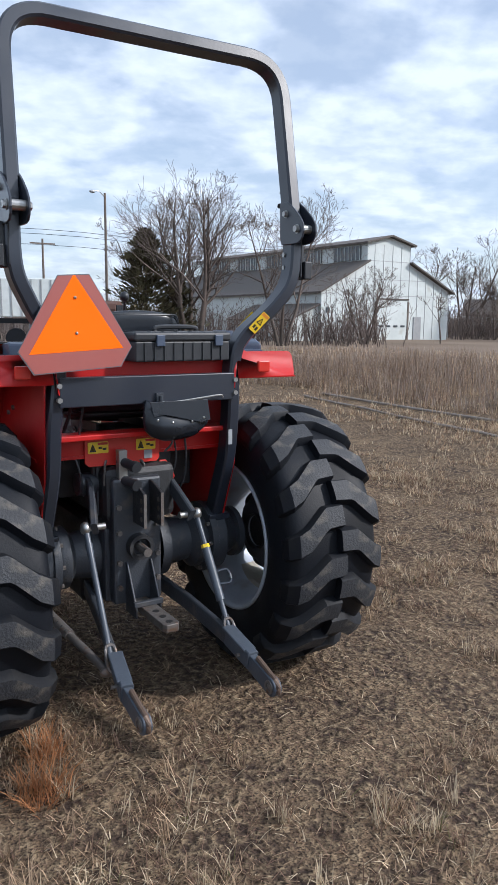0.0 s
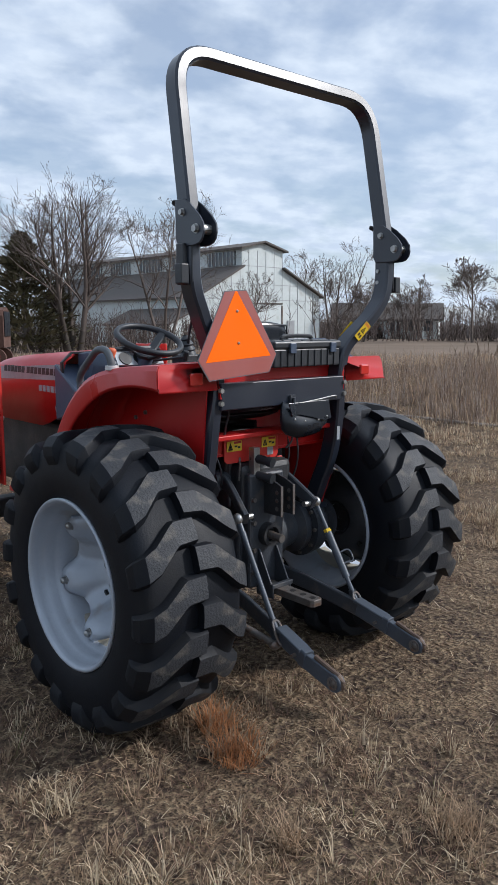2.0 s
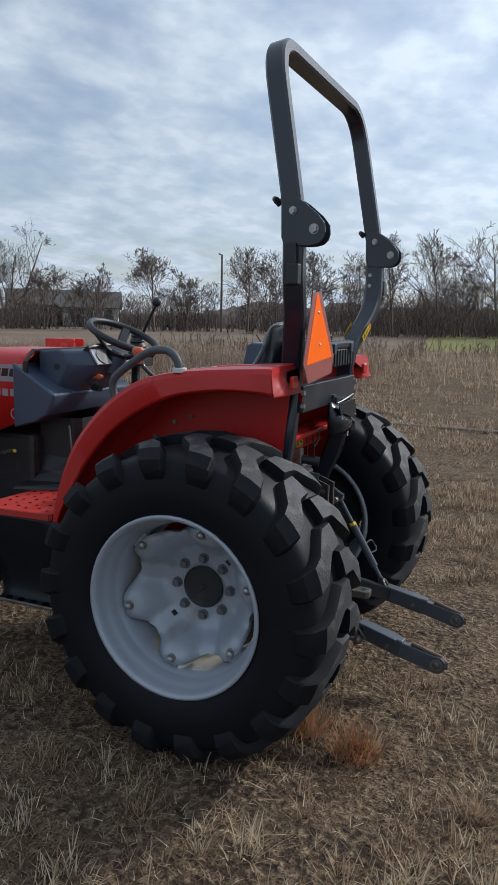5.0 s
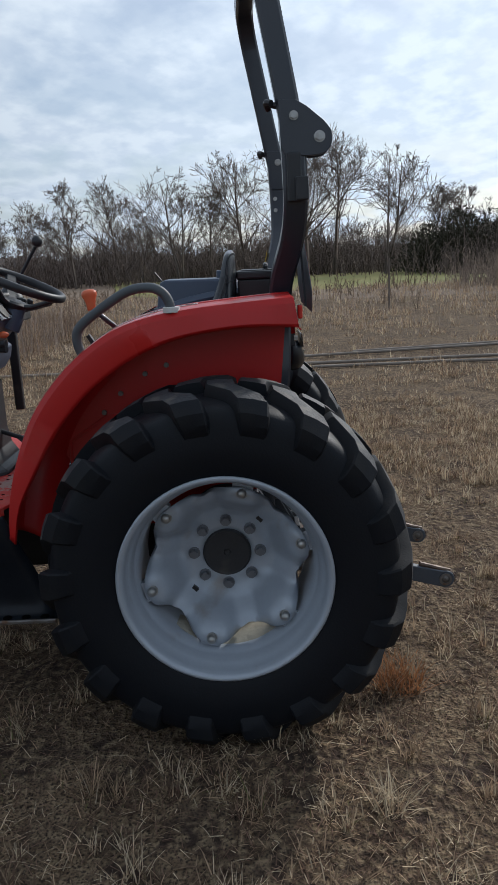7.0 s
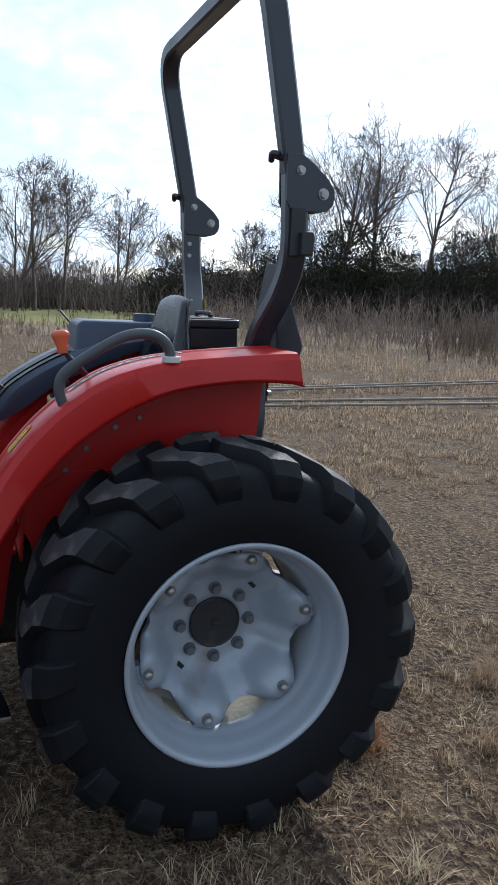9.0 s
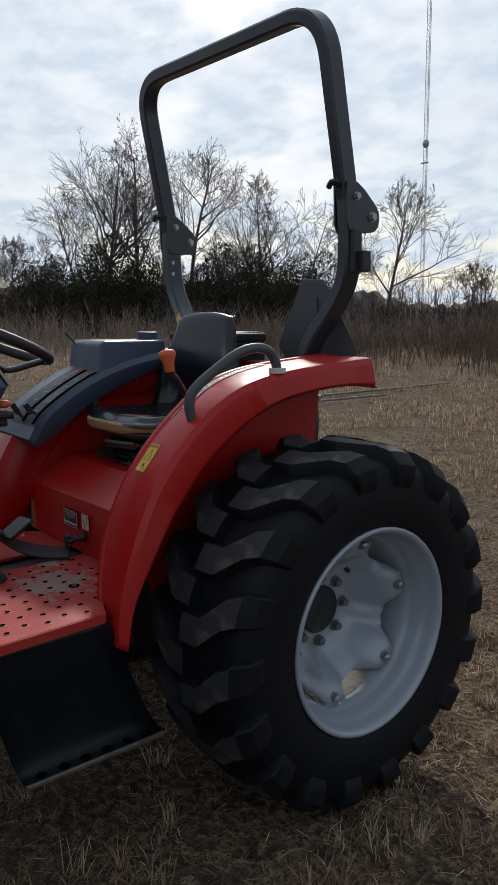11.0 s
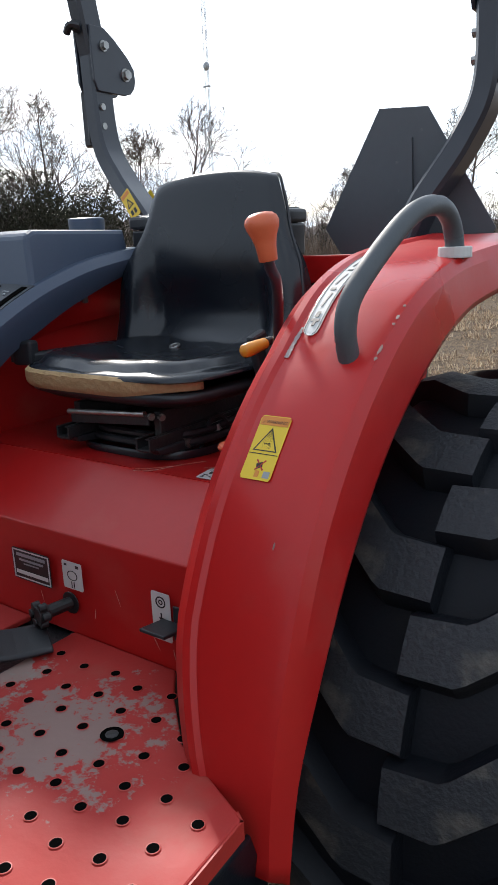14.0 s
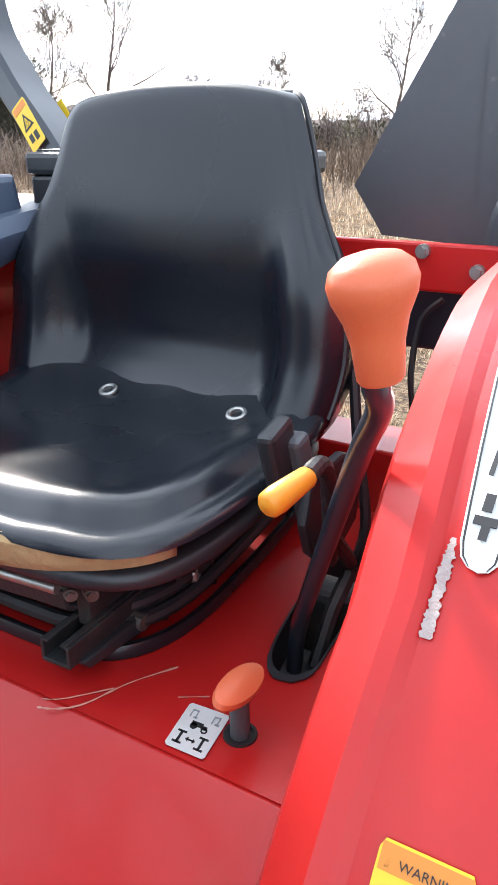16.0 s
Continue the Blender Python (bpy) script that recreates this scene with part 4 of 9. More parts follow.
def fender_fittings():
    top = smooth_line([(0, y, z) for y, z in FENDER_TOP], 4)

    def surface(x, y, lift):
        """A point on the left mudguard's face, by its x and its way along."""
        for p, q in zip(top, top[1:]):
            if p.y <= y <= q.y:
                t = (y - p.y) / (q.y - p.y)
                w = (q - p).normalized()
                n = Vector((0, -w.z, w.y))
                if n.z < 0:
                    n = -n
                c = p.lerp(q, t) + n * lift
                return Vector((x, c.y, c.z))
    # warning decal
    q = [surface(-0.470, 0.520, 0.0045), surface(-0.518, 0.520, 0.0045), surface(-0.518, 0.580, 0.0045), surface(-0.470, 0.580, 0.0045)]
    m = [(0.03, 0.015, 0.97, 0.155, ORANGE_DECAL), (0.03, 0.60, 0.97, 0.61, BLACK_INK),
         ([(0.5, 0.19), (0.90, 0.56), (0.10, 0.56)], BLACK_INK), ([(0.5, 0.225), (0.835, 0.545), (0.165, 0.545)], YELLOW_DECAL),
         ([(0.09, 0.135), (0.14, 0.045), (0.19, 0.135)], BLACK_INK)]
    m += [(p, BLACK_INK) for p in ring(0.58, 0.485, 0.075, 0.045, 10, 0.55) + ring(0.37, 0.495, 0.05, 0.03, 8, 0.55)]
    m += [(0.40, 0.43, 0.62, 0.455, BLACK_INK), ([(0.40, 0.76), (0.58, 0.72), (0.62, 0.80), (0.45, 0.84)], BLACK_INK), ([(0.36, 0.70), (0.40, 0.69), (0.68, 0.84), (0.65, 0.86)], RED_INK),
          ([(0.66, 0.69), (0.70, 0.70), (0.42, 0.86), (0.38, 0.85)], RED_INK), (0.45, 0.86, 0.58, 0.96, ORANGE_DECAL), (0.72, 0.86, 0.93, 0.96, GREY_INK)]
    d = decal("warning_decal", q, YELLOW_DECAL, tractor, 0.0012, "yellow and orange warning decal on the mudguard", m)
    mid = (q[0] + q[1]) / 2
    down = (q[3] - q[0])
    n = (q[3] - q[0]).cross(q[1] - q[0]).normalized()
    words("WARNING", [(q[0] * 0.42 + q[1] * 0.58) + down * 0.125 + n * 0.0030, (q[0] * 0.42 + q[1] * 0.58) + down * 0.125 + n * 0.0030 + (q[1] - q[0]), q[0] - down + n * 0.003], BLACK_INK, d, 0.0068)
    # lever scale
    q = []
    a, b = [], []
    ends = [0.060 + 0.352 * (0.5 - 0.5 * math.cos(math.pi * k / 24)) for k in range(25)]
    for y in ends:
        mid, off = -0.436 - 0.135 * (y - 0.1), min(y - 0.060, 0.412 - y)
        wide = 0.0125 * (1 - max(0.0, 1 - off / 0.014) ** 2.4) ** 0.5
        a.append(surface(mid + wide, y, 0.0065))
        b.append(surface(mid - wide, y, 0.0052))
    bm = bmesh.new()
    va, vb = [bm.verts.new(p) for p in a], [bm.verts.new(p) for p in b]
    for k in range(24):
        bm.faces.new((va[k], va[k + 1], vb[k + 1], vb[k]))
    scale = part("lever_scale", bm, WHITE_DECAL, tractor, "long white lever scale decal with dark marks", solid=0.001)
    for side, f in ((a, 0.06), (b, 0.06)):
        bm = bmesh.new()
        other = b if side is a else a
        edge = [p.lerp(q, f) + Vector((0, 0.0006, 0.0010)) for p, q in zip(side, other)]
        inner = [p.lerp(q, f + 0.05) + Vector((0, 0.0006, 0.0010)) for p, q in zip(side, other)]
        ve, vi = [bm.verts.new(p) for p in edge[1:-1]], [bm.verts.new(p) for p in inner[1:-1]]
        for k in range(len(ve) - 1):
            bm.faces.new((ve[k], ve[k + 1], vi[k + 1], vi[k]))
        part("border", bm, BLACK_INK, scale, solid=0.0004)
    for y0, y1, w in ((0.075, 0.100, 0.010), (0.115, 0.150, 0.003), (0.165, 0.170, 0.008), (0.190, 0.225, 0.003), (0.240, 0.246, 0.009), (0.262, 0.300, 0.003), (0.312, 0.318, 0.009), (0.326, 0.358, 0.003), (0.370, 0.380, 0.006), (0.383, 0.388, 0.014), (0.388, 0.396, 0.005)):
        bm = bmesh.new()
        mid = -0.436 - 0.135 * ((y0 + y1) / 2 - 0.1)
        v = [bm.verts.new(surface(x, y, 0.0072)) for x, y in ((mid + w / 2, y0), (mid - w / 2, y0), (mid - w / 2, y1), (mid + w / 2, y1))]
        bm.faces.new(v)
        part("mark", bm, BLACK_INK, scale, solid=0.0006)
    # grab handle with its collar
    line = [surface(-0.556, 0.440, -0.006), surface(-0.557, 0.425, 0.040), surface(-0.562, 0.392, 0.068), Vector((-0.570, 0.330, 1.412)), Vector((-0.578, 0.262, 1.446)), Vector((-0.583, 0.200, 1.452)), Vector((-0.585, 0.162, 1.436)), Vector((-0.586, 0.142, 1.405)), Vector((-0.586, 0.136, 1.365))]
    bm = bmesh.new()
    tube(bm, smooth_line(line, 6), 0.0155, 12)
    grab = part("grab_handle", bm, GRIP, tractor, "bent grey grab handle on the mudguard", smooth=True)
    bm = bmesh.new()
    rod(bm, (-0.586, 0.136, 1.372), (-0.586, 0.136, 1.390), 0.027, 0.027, 20)
    part("collar", bm, WHITE_DECAL, grab, "pale collar at the handle's foot", bevel=0.002)
    # bare scuffs on the edge
    g = random.Random(5)
    bm = bmesh.new()
    pairs = []
    for k in range(46):
        y = 0.397 + 0.050 * k / 45
        mid, half = -0.4600 - 0.030 * (y - 0.397) + g.uniform(-0.0006, 0.0006), 0.0036 * g.uniform(0.62, 1.15) * min(1.0, 0.35 + k / 14)
        pairs.append((bm.verts.new(surface(mid + half, y, 0.0046)), bm.verts.new(surface(mid - half, y, 0.0046))))
    for (p, q), (r, t) in zip(pairs, pairs[1:]):
        bm.faces.new((p, r, t, q))
    part("scraped_patch", bm, SCRAPED, tractor, "grey scraped patch on the mudguard's edge", solid=0.0006)
    chips = [(y, -0.598, 0.003, h, 0.0032) for y, h in ((0.373, 0.006), (0.385, 0.003), (0.427, 0.009), (0.440, 0.003), (0.35, 0.003))] + [(0.60, -0.452, 0.004, 0.002, 0.004), (0.622, -0.55, 0.0015, 0.003, 0.0035)]
    for y, x, w, h, lift in chips:
        bm = bmesh.new()
        vs = []
        for k in range(9):
            t = 2 * math.pi * k / 9
            r = g.uniform(0.6, 1.0)
            c = surface(x + w * r * math.cos(t), y + h * r * math.sin(t), lift)
            vs.append(bm.verts.new(c))
        bm.faces.new(vs)
        part("paint_chip", bm, SCUFF, tractor, "bare chip in the red paint", solid=0.0008)
    for y in (0.60, 0.52, 0.40, 0.28):
        for z in (0.15,):
            p = surface(-0.394, y - 0.05, -0.18)
            bm = bmesh.new()
            rod(bm, (p.x + 0.004, p.y, p.z), (p.x - 0.010, p.y, p.z), 0.010, 0.009, 8)
            part("wall_bolt", bm, STEEL_WORN, tractor)


fender_fittings()


def dash():
    # cowl: wide box with a hollow for the instruments
    bm = bmesh.new()
    for prof, across in (([(1.16, 1.350), (0.955, 1.236), (0.926, 1.216), (0.936, 1.168), (0.966, 1.122), (1.04, 1.084), (1.16, 1.052)], ((-0.318, 0.95), (-0.306, 1.0), (0.306, 1.0), (0.318, 0.95))),
                         ([(1.09, 1.405), (0.92, 1.415), (0.86, 1.405), (0.820, 1.345), (0.85, 1.30), (0.935, 1.215), (1.09, 1.20)],
                          ((-0.215, 0.60), (-0.205, 0.66), (-0.14, 1.0), (0.14, 1.0), (0.205, 0.66), (0.215, 0.60)))):
        rows = []
        for x, k in across:
            rows.append([bm.verts.new((x, 1.085 + (y - 1.085) * k, z)) for y, z in prof])
        n = len(prof)
        for a, b in zip(rows, rows[1:]):
            for i in range(n):
                j = (i + 1) % n
                bm.faces.new((a[i], a[j], b[j], b[i]))
        bm.faces.new(rows[0][::-1])
        bm.faces.new(rows[-1])
    bmesh.ops.recalc_face_normals(bm, faces=bm.faces)
    cowl = part("dash_cowl", bm, PLASTIC, tractor, "grey moulded plastic dash cowl", smooth=True, angle=28, bevel=0.008)
    bm = bmesh.new()
    sheet(bm, [(0.865, 1.418), (0.815, 1.345), (0.810, 1.350), (0.858, 1.424)], 0.28, side_plate(-0.14))
    panel = part("instrument_panel", bm, GLASS_DIAL, cowl, "pale instrument glass")
    for x in (-0.085, 0.0, 0.085):
        bm = bmesh.new()
        rod(bm, (x, 0.832, 1.380), (x, 0.826, 1.384), 0.036, 0.036, 24)
        part("dial", bm, BLACK_INK, cowl)
    bm = bmesh.new()
    sweep(bm, smooth_line([Vector((-0.14, 0.875, 1.415)), Vector((-0.08, 0.865, 1.424)), Vector((0.08, 0.865, 1.424)), Vector((0.14, 0.875, 1.415))], 5), block_section(0.02, 0.05, 0.005), up=(0, 0.6, 1))
    part("instrument_hood", bm, PLASTIC_DARK, cowl, "black hood over the instruments", smooth=True)
    bm = bmesh.new()
    rod(bm, (-0.210, 0.985, 1.335), (-0.2185, 0.985, 1.335), 0.014, 0.014, 16)
    part("switch_hole", bm, BLACK_INK, cowl)
    # column and pedestal
    bm = bmesh.new()
    sweep(bm, smooth_line([Vector((0.005, 0.84, 1.30)), Vector((0.015, 0.825, 1.34)), Vector((0.027, 0.812, 1.385))], 4), ring_section(0.042, 14), up=(1, 0, 0))
    part("steering_column", bm, PLASTIC, tractor, "grey steering column shroud", smooth=True)
    bm = bmesh.new()
    # a flared rubber mat at the foot, narrowing into the column cover
    foot = [(-0.30, 1.20), (-0.265, 1.10), (-0.175, 0.885), (-0.145, 0.858), (0.145, 0.858), (0.175, 0.885), (0.265, 1.10), (0.30, 1.20)]
    neck = [(-0.15, 1.15), (-0.15, 1.07), (-0.145, 0.95), (-0.11, 0.925), (0.11, 0.925), (0.145, 0.95), (0.15, 1.07), (0.15, 1.15)]
    loops = [[bm.verts.new((*Vector(a).lerp(Vector(b), k), z)) for a, b in zip(foot, neck)] for k, z in ((0, 0.752), (0.03, 0.764), (0.5, 0.785), (0.85, 0.83), (1, 0.90), (1.0, 1.09))]
    for lo, hi in zip(loops, loops[1:]):
        for i in range(8):
            j = (i + 1) % 8
            bm.faces.new((lo[i], lo[j], hi[j], hi[i]))
    bmesh.ops.recalc_face_normals(bm, faces=bm.faces)
    part("pedestal", bm, PLASTIC_DARK, tractor, "dark plastic pedestal under the dash", bevel=0.015)
    bm = bmesh.new()
    tube(bm, [(-0.155, 0.93, 0.77), (-0.17, 0.94, 0.90), (-0.18, 0.95, 1.06)], 0.005, 6)
    part("cable", bm, STEEL_WORN, tractor)
    # steering wheel
    m = Matrix.Translation((0.028, 0.780, 1.477)) @ Matrix.Rotation(radians(24), 4, "X")
    bm = bmesh.new()
    line = [Vector((0.168 * math.cos(2 * math.pi * i / 48), 0.168 * math.sin(2 * math.pi * i / 48), 0.0)) for i in range(49)]
    sweep(bm, line, [(0.017 * math.cos(t), 0.015 * math.sin(t)) for t in [2 * math.pi * i / 10 for i in range(10)]], up=(0, 0, 1))
    wheel = part("steering_wheel", bm, PLASTIC_DARK, tractor, "black three-spoke steering wheel", at=m, smooth=True, angle=60)
    bm = bmesh.new()
    lathe(bm, [(-0.030, 0.0001), (-0.030, 0.034), (-0.010, 0.052), (0.004, 0.054), (0.012, 0.046), (0.014, 0.0001)], 28)
    part("hub", bm, PLASTIC_DARK, wheel, at=pose(0, 0, -0.082, 0, -90, 0), smooth=True)
    for a in (30, 150, 270):
        bm = bmesh.new()
        t = radians(a)
        sweep(bm, smooth_line([Vector((r * math.cos(t), r * math.sin(t), z)) for r, z in ((0.025, -0.082), (0.065, -0.074), (0.118, -0.036), (0.166, 0.0))], 4), block_section(0.018, 0.046, 0.006), up=(0, 0, 1))
        part("spoke", bm, PLASTIC_DARK, wheel, smooth=True)
    bm = bmesh.new()
    tube(bm, [(0.03, 0.81, 1.365), (0.12, 0.75, 1.375), (0.19, 0.71, 1.385)], 0.007, 8)
    part("shift_stalk", bm, PLASTIC_DARK, tractor, "thin black stalk on the column")
    bm = bmesh.new()
    ball(bm, (-0.11, 0.825, 1.29), 0.013, (1, 1.6, 1), 12)
    tube(bm, [(-0.10, 0.88, 1.28), (-0.11, 0.83, 1.29)], 0.006, 6)
    part("throttle_knob", bm, ORANGE, tractor, "small orange knob below the dash", smooth=True)
    bm = bmesh.new()
    for x, y, z in ((-0.13, 0.83, 1.26), (-0.10, 0.84, 1.235)):
        rod(bm, (x, y + 0.03, z), (x - 0.01, y - 0.02, z), 0.012, 0.014, 10)
    part("key_switch", bm, PLASTIC_DARK, tractor)
    # hood
    bm = bmesh.new()
    top = [(1.095, 1.405), (1.35, 1.400), (1.75, 1.375), (2.10, 1.325), (2.36, 1.235), (2.43, 1.12), (2.43, 0.98)]
    rows = []
    for y, z in [(p.y, p.z) for p in smooth_line([(0, *t) for t in top], 4)]:
        low = 1.005 + max(0.0, 1.32 - y) * 0.40
        half = 0.300 - max(0.0, y - 1.9) * 0.10
        rows.append([bm.verts.new(v) for v in ((-half, y, low), (-half, y, max(z - 0.10, low)), (-half + 0.02, y, max(z - 0.04, low)), (-half + 0.08, y, max(z - 0.006, low)), (0, y, z + 0.006),
                                               (half - 0.08, y, max(z - 0.006, low)), (half - 0.02, y, max(z - 0.04, low)), (half, y, max(z - 0.10, low)), (half, y, low))])
    for a, b in zip(rows, rows[1:]):
        for i in range(8):
            bm.faces.new((a[i], a[i + 1], b[i + 1], b[i]))
    hood = part("hood", bm, RED, tractor, "red sheet metal engine hood with a grey name band", smooth=True, angle=45, solid=0.006)
    for s in (-1, 1):
        bm = bmesh.new()
        sheet(bm, [(1.11, 1.265), (2.02, 1.235), (1.98, 1.305), (1.11, 1.345)], 0.004, side_plate(s * 0.304 - 0.002))
        band = part("name_band", bm, GREY_INK, hood, "pale grey band with dark lettering bars")
        y = 1.15
        for w in (0.046,) * 8 + (0.02,) + (0.046,) * 6:
            if w > 0.03:
                bm = bmesh.new()
                sheet(bm, [(y, 1.287), (y + w * 0.8, 1.286), (y + w * 0.8 - 0.008, 1.322), (y - 0.008, 1.323)], 0.0015, side_plate(s * 0.3065 - 0.0008))
                part("mark", bm, BLACK_INK, band)
            y += w
        y = 1.15
        for k in range(5):
            bm = bmesh.new()
            sheet(bm, [(y, 1.195), (y + 0.034, 1.195), (y + 0.034, 1.228), (y, 1.228)], 0.0015, side_plate(s * 0.3045 - 0.0008))
            part("mark", bm, GREY_INK, hood)
            y += 0.046
        bm = bmesh.new()
        lathe(bm, [(0.0, 0.026), (0.0015, 0.026), (0.0015, 0.020), (0.0, 0.020)], 24)
        part("badge", bm, GREY_INK, hood, "small round badge", at=Matrix.Translation((s * 0.3045, 1.16, 1.115)))
    bm = bmesh.new()
    sweep(bm, [Vector((-0.306, 1.09, 1.09)), Vector((-0.306, 1.09, 1.36)), Vector((-0.25, 1.09, 1.408)), Vector((0.25, 1.09, 1.408)), Vector((0.306, 1.09, 1.36)), Vector((0.306, 1.09, 1.09))], block_section(0.02, 0.012, 0.002), up=(0, 1, 0))
    part("hood_seal", bm, BLACK_INK, tractor, "black rubber seal behind the hood")
    # loader tower and hoses
    for s in (-1, 1):
        bm = bmesh.new()
        box(bm, (0.014, 0.20, 0.75), (s * 0.500, 1.52, 1.06))
        box(bm, (0.014, 0.20, 0.75), (s * 0.590, 1.52, 1.06))
        box(bm, (0.09, 0.02, 0.60), (s * 0.545, 1.62, 1.0))
        rod(bm, (s * 0.48, 1.48, 1.38), (s * 0.61, 1.48, 1.38), 0.030, 0.030, 16)
        tower = part("loader_post", bm, RED_BRIGHT, tractor, "red steel loader post", bevel=0.004)
        bm = bmesh.new()
        rod(bm, (s * 0.545, 1.45, 0.75), (s * 0.545, 1.50, 1.30), 0.032, 0.032, 14)
        part("lift_cylinder", bm, CAST, tower, smooth=True)
        bm = bmesh.new()
        rod(bm, (s * 0.475, 1.46, 1.05), (s * 0.615, 1.46, 1.05), 0.012, 0.012, 10)
        part("pin", bm, STEEL, tower)
        bm = bmesh.new()
        box(bm, (0.09, 1.6, 0.13), (s * 0.545, 2.25, 1.12), (-14, 0, 0))
        part("loader_arm", bm, RED_BRIGHT, tower, bevel=0.01)
    for k in range(5):
        bm = bmesh.new()
        rod(bm, (-0.32, 1.22 + 0.05 * k, 0.93 - 0.012 * k), (-0.26, 1.22 + 0.05 * k, 0.93 - 0.012 * k), 0.009, 0.009, 8)
        part("hose_fitting", bm, STEEL_WORN, tractor)
    bm = bmesh.new()
    ball(bm, (-0.27, 1.20, 0.93), 0.009, (0.6, 1.4, 1), 8)
    part("hose_cap", bm, YELLOW_DECAL, tractor, "yellow hose cap")
    # front axle and wheels
    bm = bmesh.new()
    box(bm, (1.0, 0.14, 0.12), (0, 2.0, 0.43))
    part("front_axle", bm, CAST, tractor, bevel=0.02)
    for s in (-1, 1):
        bm = bmesh.new()
        prof = tyre_profile(0.40, 0.13, 0.21)
        line = [(x, q) for x, q in prof] + [(-x, q) for x, q in prof[-2::-1]]
        lathe(bm, line, 40)
        fw = part("front_wheel", bm, RUBBER, tractor, "black front tyre", at=Matrix.Translation((s * 0.60, 2.0, 0.41)), smooth=True)
        bm = bmesh.new()
        lathe(bm, [(0.11, 0.22), (0.09, 0.20), (0.02, 0.15), (0.02, 0.0001)], 32)
        part("rim", bm, SILVER, fw, at=Matrix.Diagonal((s, 1, 1, 1)), smooth=True)


dash()


def pedals():
    for x, y, label in ((0.10, 0.75, "black ribbed pedal"), (-0.02, 0.66, "long black foot pedal")):
        bm = bmesh.new()
        if y > 0.7:
            box(bm, (0.075, 0.10, 0.012), (x - 0.10, y + 0.02, 0.865), (-28, 0, 12))
            tube(bm, [(x - 0.10, y + 0.06, 0.855), (x - 0.06, y + 0.22, 0.90)], 0.010, 8)
        else:
            sweep(bm, smooth_line([Vector((0.04, 0.84, 0.865)), Vector((0.02, 0.76, 0.800)), Vector((-0.02, 0.68, 0.770)), Vector((-0.06, 0.61, 0.766))], 4), block_section(0.012, 0.085, 0.004), up=(0, 0.3, 1))
        p = part("pedal", bm, PLASTIC_DARK, tractor, label, bevel=0.004)
        if y > 0.7:
            for k in range(4):
                bm = bmesh.new()
                box(bm, (0.066, 0.010, 0.006), (x - 0.10, y - 0.015 + 0.024 * k, 0.862 + 0.013 * (3 - k) - 0.018), (-28, 0, 12))
                part("rib", bm, GRIP, p)


pedals()


